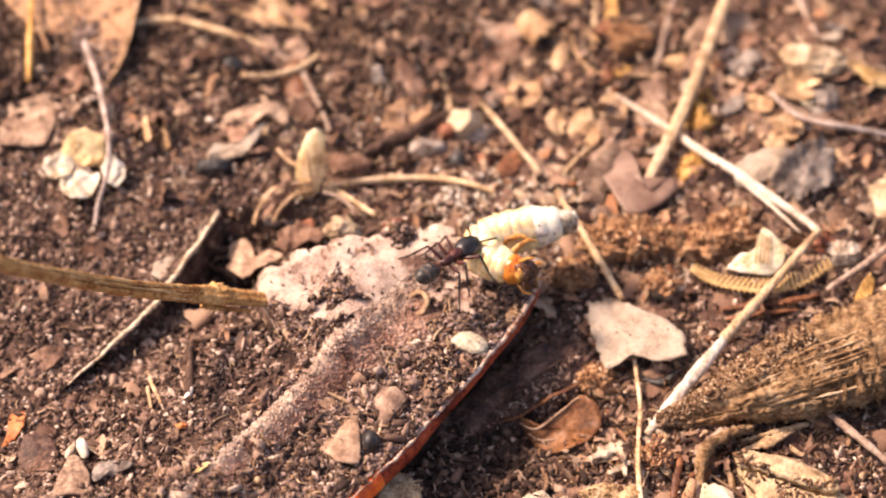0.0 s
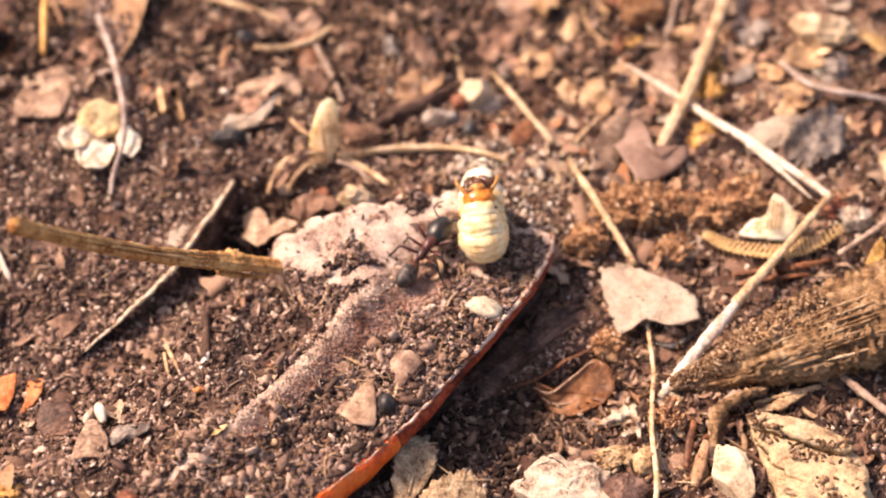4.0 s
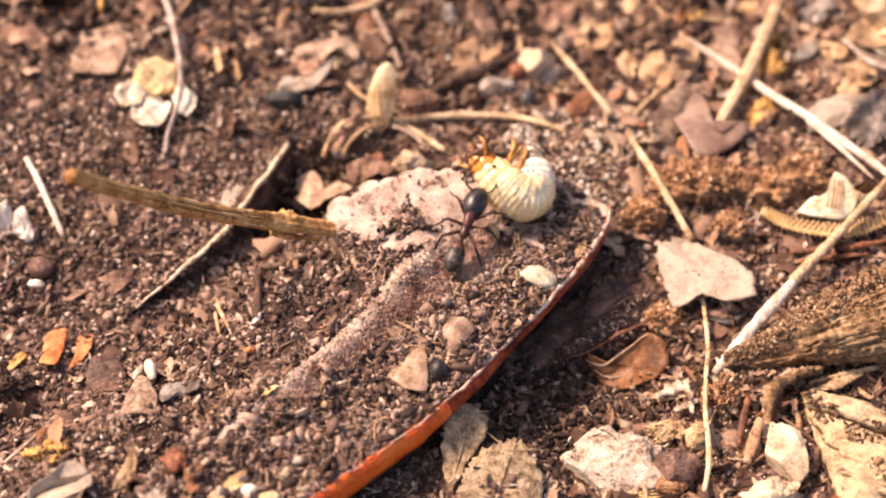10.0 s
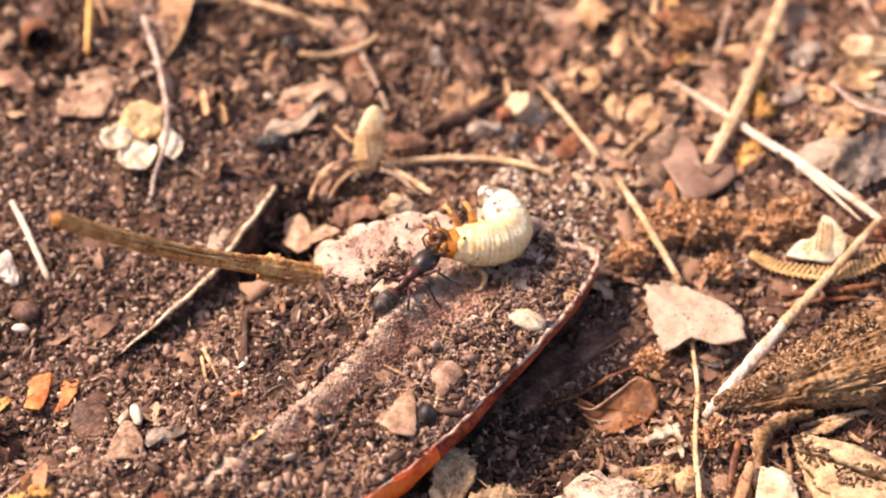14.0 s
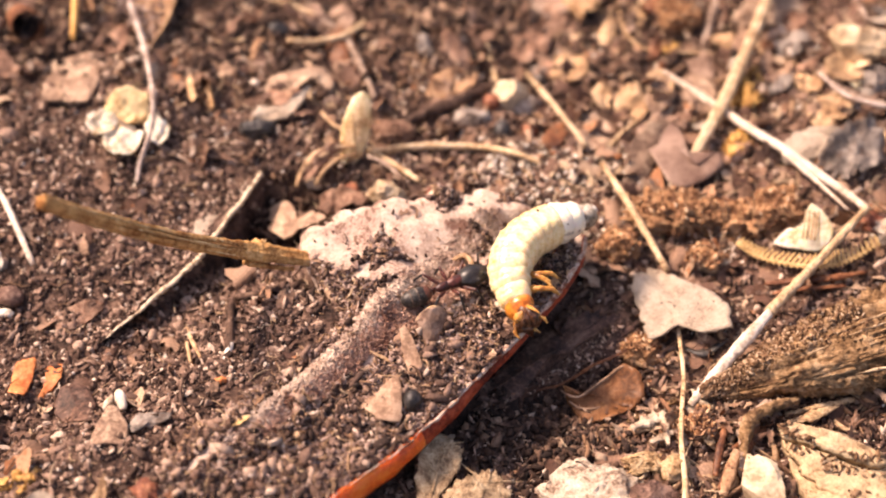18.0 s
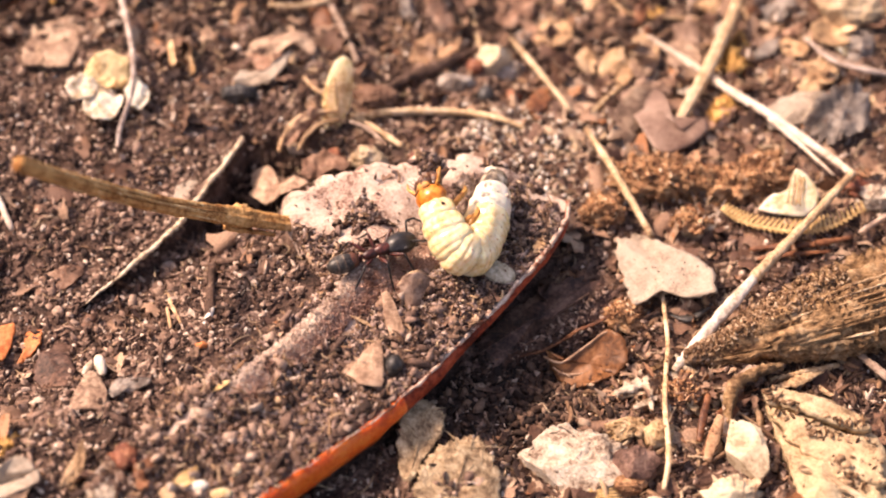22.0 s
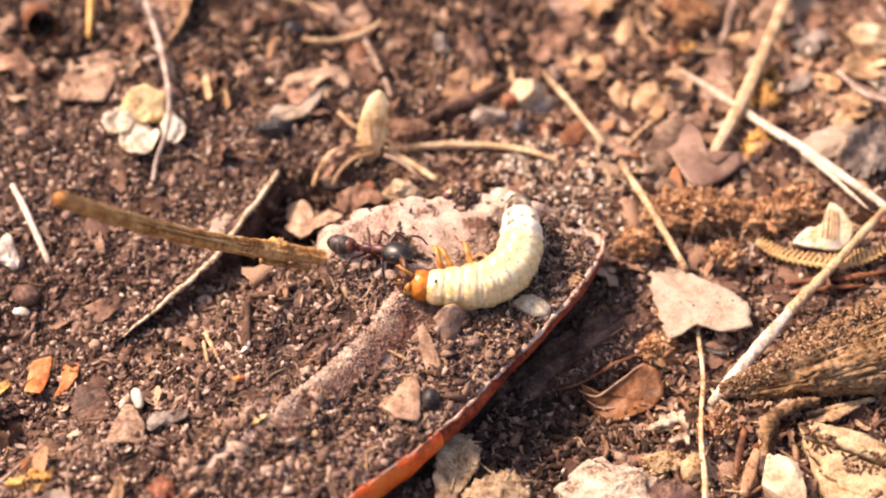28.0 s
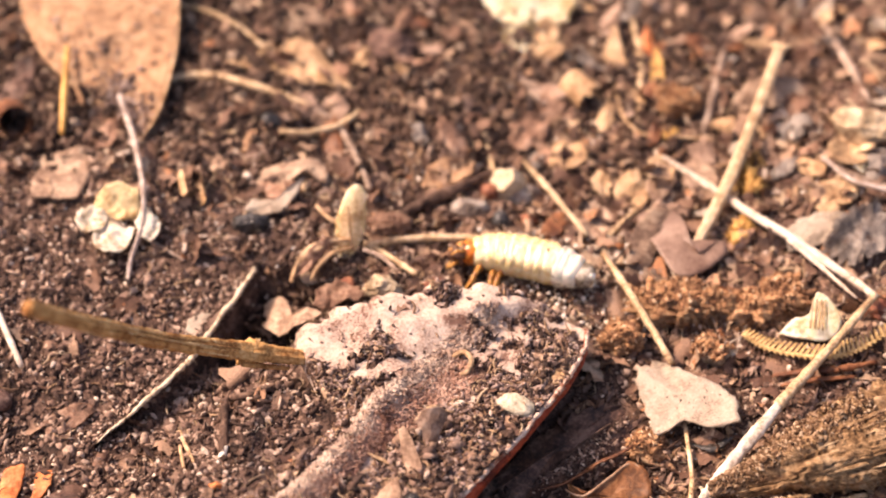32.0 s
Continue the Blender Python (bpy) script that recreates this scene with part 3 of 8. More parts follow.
WHITE_STONE = mottled("white_stone", [(0.2, (0.2, 0.13, 0.09)), (0.4, (0.44, 0.345, 0.255)), (0.6, (0.58, 0.485, 0.38)), (0.85, (0.7, 0.62, 0.52))], 0.4, 2.6, 0.85, 0.25, 0.9, 0.5, dirt=0.35)
GREY_STONE = mottled("grey_stone", [(0.2, (0.12, 0.09, 0.075)), (0.5, (0.3, 0.24, 0.2)), (0.8, (0.46, 0.4, 0.35))], 0.35, 2.6, 0.8, 0.3, 0.7, 0.4, vary=0.2, dirt=0.6)
SMOOTH_STONE = mottled("smooth_beige_stone", [(0.2, (0.3, 0.21, 0.13)), (0.45, (0.5, 0.39, 0.26)), (0.8, (0.64, 0.53, 0.38))], 0.3, 2.0, 0.8, 0.25, 0.4, 0.3, dirt=0.2)
YELLOW_STONE = mottled("yellow_stone", [(0.2, (0.15, 0.078, 0.034)), (0.42, (0.37, 0.23, 0.115)), (0.6, (0.52, 0.355, 0.195)), (0.85, (0.64, 0.48, 0.3))], 0.5, 2.6, 0.85, 0.25, 0.9, 0.5, dirt=0.2)
CLOD = mottled("brown_clod", [(0.2, (0.12, 0.055, 0.03)), (0.5, (0.33, 0.17, 0.085)), (0.8, (0.52, 0.32, 0.175))], 0.5, 2.8, 0.9, 0.2, 0.9, 0.5, vary=0.2)
RUDDY = mottled("ruddy_stone", [(0.2, (0.05, 0.026, 0.02)), (0.5, (0.14, 0.075, 0.055)), (0.8, (0.26, 0.16, 0.12))], 0.4, 2.4, 0.7, 0.3, 0.7, 0.4)
GREEN_PEBBLE = mottled("grey_green_pebble", [(0.2, (0.18, 0.14, 0.09)), (0.5, (0.4, 0.34, 0.24)), (0.8, (0.58, 0.51, 0.39))], 0.5, 2.2, 0.5, 0.4, 0.5, 0.2)
CHARCOAL = mottled("charcoal", [(0.2, (0.008, 0.007, 0.007)), (0.5, (0.022, 0.019, 0.018)), (0.8, (0.06, 0.053, 0.05))], 0.5, 2.0, 0.45, 0.45, 0.6, 0.25)
WOOD = mottled("rotten_wood", [(0.2, (0.08, 0.043, 0.02)), (0.42, (0.2, 0.115, 0.056)), (0.6, (0.31, 0.19, 0.098)), (0.85, (0.45, 0.31, 0.18))], 0.5, 2.6, 0.85, 0.2, 0.9, 0.5, stretch=(0.5, 0.9, 1.0), dirt=0.6)
WOOD_PALE = mottled("pale_wood", [(0.2, (0.15, 0.085, 0.045)), (0.45, (0.36, 0.245, 0.14)), (0.62, (0.5, 0.37, 0.235)), (0.85, (0.62, 0.5, 0.36))], 0.35, 2.4, 0.75, 0.25, 0.7, 0.4, stretch=(0.4, 1.0, 1.0), dirt=0.6)

CHALK = mottled("chalk_white", [(0.2, (0.55, 0.45, 0.34)), (0.5, (0.76, 0.68, 0.57)), (0.8, (0.84, 0.78, 0.68))], 0.4, 2.0, 0.8, 0.25, 0.5, 0.2)

# ---------------------------------------------------------------- ground
def axis_steps(lo, hi, fine):
    """Even steps inside, ever longer ones out to the horizon."""
    inner = np.arange(lo, hi + fine, fine)
    outer = np.cumsum(fine * 1.35 ** np.arange(1, 38))
    outer = outer[outer < 60000]
    return np.r_[lo - outer[::-1], inner, inner[-1] + outer]


gx, gy = axis_steps(-92, 84, 0.6), axis_steps(-56, 96, 0.6)
GX, GY = np.meshgrid(gx, gy, indexing="ij")
thing("ground", raw_mesh("ground", np.stack([GX, GY, ground_h(GX, GY)], -1).reshape(-1, 3), quads_of_grid(len(gx), len(gy)), SOIL), "dark brown crumbly garden soil", "soil", kind="structure")

# ---------------------------------------------------------------- the big leaf
big_leaf = tagged(new("big_leaf"), "large fallen leaf with fuzzy pinkish underside, strewn with soil", "leaf")
big_leaf.location = Vector((-12, -23, 3)) * MM
LEAF_O = np.array([-12, -23, 3.0])


def leaf_part(name, v, f, mat, label="", kind=""):
    return part(name, raw_mesh(name, np.asarray(v) - LEAF_O, f, mat), big_leaf, label, kind)


S, WW = np.meshgrid(np.linspace(-44.5, 38.3, 290), np.linspace(0, 1, 130), indexing="ij")
V = leaf_left(S) + (leaf_right(S) - leaf_left(S)) * WW
LX, LY = leaf_point(S, V)
top = np.stack([LX, LY, leaf_h(LX, LY)], -1).reshape(-1, 3)
fq = quads_of_grid(290, 130)
leaf_part("blade", np.r_[top, top - [0, 0, 0.5]], np.r_[fq, fq[:, ::-1] + len(top)], LEAF)
# the rim, turned down, deeper towards the stalk
rs = np.linspace(-44.5, 38.3, 160)
deep = np.interp(rs, [-45, -20, -5, 5, 15, 28, 38], [3.2, 3.3, 2.8, 1.7, 1.0, 0.8, 0.6]) * (1 + 0.15 * vnoise(rs, 0 * rs, 3.0))
rows_ = []
wide = np.interp(rs, [-45, -20, -5, 5, 15, 28, 38], [2.1, 2.1, 2.0, 1.7, 1.2, 0.8, 0.7])
for out, down in ((-0.5, -0.12), (0.05, -0.2), (0.35, 0.12), (0.5, 0.55), (0.35, 1.0), (0.1, 1.0), (0.1, 0.3), (-0.5, 0.15)):
    x, y = leaf_point(rs, leaf_right(rs) + out * np.where(out > 0, wide, 1))
    rows_.append(np.stack([x, y, leaf_h(*leaf_point(rs, leaf_right(rs) - 0.3)) - down * deep + (0.1 if down < 0 else 0)], -1))
strip = np.stack(rows_, 1)
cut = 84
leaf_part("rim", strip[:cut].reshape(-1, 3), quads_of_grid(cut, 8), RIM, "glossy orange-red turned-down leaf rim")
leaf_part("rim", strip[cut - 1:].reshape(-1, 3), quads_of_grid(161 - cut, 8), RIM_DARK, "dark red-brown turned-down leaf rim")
x, y = leaf_point(rs, leaf_right(rs) + 0.05 - 0.25 * np.clip(rs / 10, 0, 1) + 0.25 * vnoise(rs, rs, 2.0))
leaf_part("torn_edge", *tube_arrays(np.stack([x, y, leaf_h(*leaf_point(rs, leaf_right(rs) - 0.3)) + 0.3 + 0.2 * deep + 0.2 * vnoise(rs, 2 * rs, 1.5)], -1)[::2], [0.05, 0.06, 0.08, 0.22, 0.36, 0.34], n=150, sides=6, rough=0.25), EDGE, "pale torn edge along the rim")
# the midrib
ms = np.linspace(-44, 14, 40)
x, y = leaf_point(ms, rib_v(ms) + 0.3 * vnoise(ms, ms, 6))
leaf_part("midrib", *tube_arrays(np.stack([x, y, leaf_h(x, y) - 0.72], -1)[::2], [0.8, 0.8, 0.5], n=110, sides=9, rough=0.12), LEAF, "raised fuzzy pink midrib")


def bare(x, y):
    """Above 0 where the leaf's fuzz shows, below 0 where soil covers it."""
    s, v = leaf_axes(x, y)
    d = v - rib_v(s)
    ridge = 2.3 - np.clip((-7 - s) / 9, 0, 2.6) - np.maximum(-d / 0.9, d / (1.6 + 2.2 * np.clip((s - 2) / 8, 0, 1))) - np.clip((s - 19) / 2.5, 0, 4)
    low = np.interp(v, [-21, -13.4, -6.3, -4.5, -2], [5.4, 6.6, 10.5, 13, 19])
    shelf = np.clip((s - low) / 1.2, -3, 1.5) - np.clip((s - 23.5 - 0.25 * (v + 12)) / 2.0, 0, 2.2) - 2.0 * np.clip((v + 4.5) / 2, 0, 2)
    shelf = shelf - 2.1 * np.exp(-((s - 14.8) / 3.4) ** 2 - ((v + 9.6) / 2.6) ** 2) + 1.2 * np.exp(-((s - 20) / 3.2) ** 2 - ((v + 13.5) / 4.5) ** 2)
    edge = np.where(s > 13, 1.3 - (v - leaf_left(s)) / 2.0, -2)
    fold = np.where((s > 26) & (s < 35.5), 1.9 - np.abs(v + 3.6 - 0.58 * (s - 31)) / 0.8, -2)
    thin = np.where((s > 23) & (s < 33), 0.9 - np.abs(v + 0.2 - (s - 24.7)) / 0.5, -2)
    dusty = np.where(s > 24, -0.1, -2.6)
    b = np.maximum(np.maximum(np.maximum(ridge, shelf), np.maximum(edge, fold)), np.maximum(thin, dusty))
    return b + 1.0 * vnoise(x, y, 4.0, 4) + 0.75 * vnoise(x, y, 1.3, 6) + 0.4 * vnoise(x, y, 0.6, 2) - 0.3 - 3.0 * np.exp(-((x + 1.0) / 3.2) ** 2 - ((y + 20.2) / 3.2) ** 2)


def soil_on_leaf(x, y):
    b = bare(x, y)
    rough_ = np.clip(0.8 - b, 0.15, 1)
    return leaf_h(x, y) + np.clip(-b * 0.6, -0.8, 0.4) + rough_ * (0.3 * vnoise(x, y, 1.1, 8) + 0.3 * vnoise(x, y, 0.5, 11)) + 0.08


soil_z = soil_on_leaf(LX, LY) - 1.2 * np.clip((WW - 0.955) / 0.045, 0, 1)
thing("soil_layer", raw_mesh("soil_layer", np.stack([LX, LY, soil_z], -1).reshape(-1, 3), fq, SOIL), "thin layer of dark soil on the leaf", "soil", kind="stuff")
# short hairs of the fuzz
hr = np.random.default_rng(21)
hs, hv = hr.uniform(-22, 30, 4200), hr.normal(-0.2, 0.85, 4200)
hx, hy = leaf_point(hs, hv + rib_v(hs))
keep = on_leaf(hx, hy) & (bare(hx, hy) > -0.2)
hx, hy = hx[keep], hy[keep]
leaf_part("fuzz", *[(lambda m: (np.array([v.co[:] for v in m.vertices]) / MM, np.array([p.vertices[:] for p in m.polygons])))(crumbs("fuzz", np.stack([hx, hy, leaf_h(hx, hy)], -1), hr.uniform(0.12, 0.28, len(hx)), LEAF, 22, flat=0.2, long=2.2, sink=0.1))][0], LEAF, "short pinkish hairs", kind="stuff")

# reddish hairs on the shaded flank of the midrib
hs = hr.uniform(-40, 22, 9000)
hv = hr.uniform(0.5, 3.0 + 3.5 * np.clip((hs - 2) / 8, 0, 1))
hx, hy = leaf_point(hs, hv + rib_v(hs))
keep = on_leaf(hx, hy) & (bare(hx, hy) > -0.15)
hx, hy = hx[keep], hy[keep]
LEAF_RED = mottled("leaf_fuzz_red", [(0.25, (0.24, 0.12, 0.085)), (0.5, (0.42, 0.25, 0.185)), (0.8, (0.56, 0.38, 0.3))], 0.3, 2.6, 0.95, 0.1, 0.8, 0.5)
red_fuzz = crumbs("red_fuzz", np.stack([hx, hy, leaf_h(hx, hy)], -1) - LEAF_O, hr.uniform(0.1, 0.26, len(hx)), LEAF_RED, 23, flat=0.3, long=1.8, sink=0.1)
part("red_fuzz", red_fuzz, big_leaf, "short reddish brown hairs", "stuff")

# ---------------------------------------------------------------- twig that rises from the leaf
dry_twig = tagged(new("dry_twig"), "ochre dry twig with a swollen node, leaning over the soil", "twig")
dry_twig.location = Vector((-19, -6, 6)) * MM
TW_O = np.array([-19, -6, 6.0])
part("stem", raw_mesh("stem", tube_arrays([(-47.2, -26.5, 36.5), (-42, -21.6, 28.5), (-35.5, -15.6, 19.2), (-29, -10.5, 12.0), (-25, -8.2, 9.0), (-18.5, -6.5, 6.2)], [0.82, 0.85, 0.9, 1.0, 1.15, 0.8], n=70, sides=22, rough=0.05, grain=0.16)[0] - TW_O, tube_arrays([(0, 0, 0), (1, 0, 0)], 1, n=70, sides=22)[1], TWIG), dry_twig)
TWIG_LINE = mottled("twig_fibre", [(0.2, (0.13, 0.055, 0.02)), (0.5, (0.3, 0.15, 0.06)), (0.8, (0.5, 0.3, 0.13))], 0.4, 2.2, 0.85, 0.08, 0.6, 0.3)
TWIG_PALE = mottled("twig_pale_fibre", [(0.2, (0.42, 0.24, 0.1)), (0.5, (0.62, 0.42, 0.2)), (0.8, (0.76, 0.58, 0.33))], 0.4, 2.2, 0.85, 0.08, 0.6, 0.3)
tw_line = spline(np.array([(-47.2, -26.5, 36.5), (-42, -21.6, 28.5), (-35.5, -15.6, 19.2), (-29, -10.5, 12.0), (-25, -8.2, 9.0), (-18.5, -6.5, 6.2)]) - TW_O, 60)
tw_rad = np.interp(np.linspace(0, 1, 60), np.linspace(0, 1, 6), [0.82, 0.85, 0.9, 1.0, 1.15, 0.8])
tw_tan = np.gradient(tw_line, axis=0)
tw_tan /= np.linalg.norm(tw_tan, axis=1)[:, None]
tw_side = np.cross(tw_tan, [0, 0, 1.0])
tw_side /= np.linalg.norm(tw_side, axis=1)[:, None]
tw_top = np.cross(tw_side, tw_tan)
tr = np.random.default_rng(77)
for k in range(34):
    a, i0, n_ = tr.uniform(0, 6.28), tr.integers(0, 34), tr.integers(14, 26)
    sl = np.arange(i0, min(i0 + n_, 58), 3)
    pts = tw_line[sl] + (tw_side[sl] * math.cos(a) + tw_top[sl] * math.sin(a)) * (tw_rad[sl] * 1.02)[:, None]
    part("bark_fibre", raw_mesh("bark_fibre", *tube_arrays(pts, [0.05, tr.uniform(0.1, 0.22), 0.05], n=20, sides=6, seed=k, rough=0.15), TWIG_LINE if k % 4 == 0 else TWIG_PALE), dry_twig)
part("node", raw_mesh("node", lump_arrays(np.array([-25.2, -8.2, 9.3]) - TW_O, (1.7, 1.1, 1.0), seed=3, rough=0.4, turn=30)[0], BALL3_F, TWIG), dry_twig, "rough swollen node")
part("spur", raw_mesh("spur", *tube_arrays(np.array([(-25, -8, 9.6), (-24.6, -7.6, 10.9)]) - TW_O, [0.3, 0.1], n=6, sides=6), TWIG), dry_twig)
for k, (a, b) in enumerate([((-27, -9.4, 8.2), (-22.5, -8.2, 6.0)), ((-26.5, -9.6, 8.0), (-20.5, -8.0, 5.6))]):
    part("fibre", raw_mesh("fibre", *tube_arrays(np.array([a, b]) - TW_O, [0.4, 0.25], n=14, sides=6, seed=k, rough=0.2), TWIG), dry_twig)

# ---------------------------------------------------------------- straws and stems
EDGE_STRAW = mottled("pale_leaf_edge", [(0.2, (0.28, 0.18, 0.1)), (0.34, (0.54, 0.42, 0.28)), (0.7, (0.74, 0.64, 0.48))], 0.7, 2.4, 0.7, 0.25, 0.5, 0.2, dirt=0.12)
# the half-buried leaf whose edge overhangs a hollow
buried = tagged(new("buried_leaf"), "soil-covered leaf with a thin pale edge over a dark hollow", "leaf")
buried.location = Vector((-33, 0, 1)) * MM
BU_O = np.array([-33, 0, 1.0])
by = np.linspace(-17.5, 12.3, 70)
BD, BY = np.meshgrid(np.r_[np.linspace(-4.5, 0, 10), 0.35, 0.7], by, indexing="ij")
BX = edge_x(BY) + BD * np.interp(BY, [-17.5, -10, 8, 12.3], [0.5, 1, 1, 0.3])
BZ = ground_h(edge_x(BY) - 0.5 + np.minimum(BD + 0.5, 0), BY) * np.clip(-BD / 2, 0, 1) + np.interp(BY, [-18, -12, -5, 4, 12.5], [-0.7, 0.0, 1.2, 1.6, 1.6]) * (1 - np.clip(-BD / 2, 0, 1)) + 0.12 + 0.45 * np.clip((BD + 2) / 2.5, 0, 1.2) ** 2
bt = np.stack([BX, BY, BZ], -1).reshape(-1, 3) - BU_O
bq = quads_of_grid(12, 70)
blade = part("blade", raw_mesh("blade", np.r_[bt, bt - [0, 0, 0.35]], np.r_[bq, bq[:, ::-1] + len(bt)], SOIL), buried, "dull brown soil-covered blade")
part("edge", raw_mesh("edge", *tube_arrays(bt.reshape(12, 70, 3)[-1] + [0.15, 0, 0.25], [0.12, 0.24, 0.33, 0.36, 0.36, 0.34, 0.28], n=150, sides=8, rough=0.28, flat=0.8), EDGE_STRAW), buried, "thin pale dry edge")
dust(blade, 3200, 61, CRUMB, 0.12, 0.42, lambda x, y: np.where(x + BU_O[0] < edge_x(y + BU_O[1]) - 0.9, 1.0, 0.05))
rod("thin_straw", [(-64.1, 7.0, 1.7), (-61.1, 2.1, 1.7), (-56.7, -5.4, -0.2)], [0.45, 0.5, 0.4], STRAW_WHITE, "short pale straw on bare soil", n=14)
rod("grass_straw", [(-11.8, 18.1, 2.1), (-7.7, 19.0, 2.5), (-2.8, 20.4, 1.9), (3.9, 20.9, 1.8), (8.9, 19.1, 2.9), (12.7, 17.7, 2.7)], [0.45, 0.55, 0.5, 0.3], STRAW, "dry tan grass straw beside the oval husk", n=36)
rod("grass_straw", [(-12.4, 18.7, 2.0), (-8.6, 16.4, 1.8), (-4.6, 12.7, 2.4)], [0.5, 0.45, 0.4], STRAW, "brown straw stub near the oval husk", n=14)
rod("grass_straw", [(4.1, 45.8, 0.6), (5.2, 41.4, -0.6), (6.5, 35.3, -0.6), (7.8, 31.4, -0.1)], [0.35, 0.4, 0.4], STRAW, "thin brown upright straw by a stone", n=16)
rod("long_straw", [(10.3, 35.6, 3.4), (11.8, 33.9, 2.9), (15.1, 28.8, 2.8), (19.5, 22.3, 2.1)], [0.4, 0.5, 0.5, 0.4], STRAW, "pale tan straw leaning over a white stone", n=24, rough=0.12)
rod("long_straw", [(21.6, 18.6, 2.4), (23.8, 12.5, 3.8), (26.5, 6.2, 4.1), (30.3, -1.7, 3.1)], [0.4, 0.55, 0.55, 0.45], STRAW, "long pale tan straw ending at a grey leaf flake", n=36, rough=0.1)
rod("grass_straw", [(21.6, 21.4, 1.4), (24.2, 25.0, 1.4), (27.1, 28.5, 1.8)], [0.5, 0.55, 0.45], STRAW, "short broken straw in brown litter", n=12)
rod("lower_straw", [(31.7, -10.0, 1.3), (32.2, -17.9, 0.8), (31.7, -23.2, 1.4), (31.2, -29.2, 2.1), (31.4, -35.3, 2.2), (31.3, -38.3, 1.6), (30.8, -41.1, 0.7)], [0.3, 0.34, 0.36, 0.38, 0.32], STRAW, "thin straw running over dark litter", n=36, rough=0.05, extra=[([(31.8, -8.6, 1.0), (32.3, -10.0, 1.0)], 0.3)])
bent = tagged(new("bent_straw"), "long grey straw with a sharp bend and a bleached sheath", "straw")
bent_pts = [(30.1, 39.7, 2.8), (34.5, 35.8, 2.7), (39.1, 31.6, 2.8), (43.8, 25.2, 4.6), (47.7, 20.8, 5.6), (51.6, 16.8, 5.8), (55.8, 12.5, 6.0), (58.0, 9.3, 6.7)]
B_O = np.array(bent_pts[3])
bent.location = Vector(B_O) * MM
low_pts = [(58.3, 9.2, 6.9), (54.0, 3.2, 7.2), (49.1, -2.6, 5.8), (43.4, -9.8, 5.4)]
sheath = [(43.4, -9.8, 5.4), (40.4, -13.8, 5.0), (37.0, -17.8, 3.6), (34.5, -20.6, 1.7), (32.8, -22.6, 0.6)]
part("upper_stem", raw_mesh("upper_stem", *tube_arrays(np.array(bent_pts) - B_O, [0.4, 0.6, 0.65, 0.6, 0.5], n=50, sides=12, rough=0.08), STRAW_WHITE), bent, "weathered whitish straw")
part("lower_stem", raw_mesh("lower_stem", *tube_arrays(np.array(low_pts) - B_O, [0.5, 0.55, 0.6, 0.7], n=36, sides=12, rough=0.08), STRAW), bent)
part("sheath", raw_mesh("sheath", *tube_arrays(np.array(sheath) - B_O, [0.55, 0.75, 0.72, 0.6, 0.4], n=36, sides=12, rough=0.12, grain=0.1), WHITE), bent, "bleached white papery sheath")
part("splinter", raw_mesh("splinter", *tube_arrays(np.array([(47.6, 19.9, 5.7), (51.9, 15.1, 5.4), (55.8, 9.1, 6.1)]) - B_O, [0.35, 0.35, 0.15], n=16, sides=6, rough=0.1), STRAW_WHITE), bent, "thin split-off strip")
stalk = tagged(new("thick_stalk"), "thick pale dry stalk with fine ridges and frayed top", "stalk")
st = [(32.2, 14.5, 2.1), (35.7, 22.2, 3.0), (40.2, 32.2, 4.4), (44.8, 44.4, 6.4), (50.0, 60.0, 6.9)]
S_O = np.array(st[0])
stalk.location = Vector(S_O) * MM
part("stem", raw_mesh("stem", *tube_arrays(np.array(st) - S_O, [0.35, 0.8, 1.0, 0.95, 0.9], n=60, sides=18, rough=0.04, grain=0.09), STRAW), stalk)
for k, (dx, dy) in enumerate([(-1.6, 0.9), (-0.6, 1.5), (0.6, 1.4), (1.6, 0.7)]):
    e = np.array(st[-1]) - S_O
    part("frayed_strip", raw_mesh("frayed_strip", *tube_arrays([e - [0, 0.5, 0], e + [dx * 0.6, dy * 0.6, 0.4], e + [dx, dy, 0.2]], [0.5, 0.4, 0.12], n=8, sides=6, seed=k), STRAW), stalk)
PALE_STEM = mottled("pale_grey_stem", [(0.2, (0.26, 0.19, 0.155)), (0.5, (0.44, 0.35, 0.3)), (0.8, (0.58, 0.49, 0.43))], 0.4, 2.2, 0.8, 0.2, 0.7, 0.2)
rod("grey_twig", [(-51.0, 44.0, 5.0), (-49.5, 40.4, 4.2), (-48.0, 36.6, 4.1), (-45.4, 27.8, 6.0), (-43.9, 21.8, 6.4), (-43.7, 17.0, 4.6), (-44.8, 13.2, 2.0), (-44.8, 9.8, 1.0)], [0.4, 0.48, 0.42, 0.4, 0.32, 0.28], PALE_STEM, "thin grey stem crossing pale petals", "twig", extra=[([(-44.7, 23.7, 4.3), (-43.9, 25.1, 4.8)], 0.25), ([(-47.5, 35.4, 2.3), (-48.9, 37.4, 1.8)], 0.25)], n=44)
rod("thin_twig", [(-48.5, 18.9, 4.3), (-43.9, 17.4, 2.4), (-40.5, 15.7, 1.9), (-37.3, 13.9, 1.5)], [0.22, 0.25, 0.2], STRAW_GREY, "hair-thin brown stem over the petals", "twig", n=20)
rod("curved_stalk", [(-44.8, 52.8, 0.9), (-41.1, 53.6, 1.1), (-37.2, 53.0, 1.6), (-30.5, 50.1, 2.5), (-22.7, 47.6, 1.5)], [0.55, 0.7, 0.65, 0.6, 0.4], STRAW, "curved tan stalk among leaf litter", "stalk", n=40)
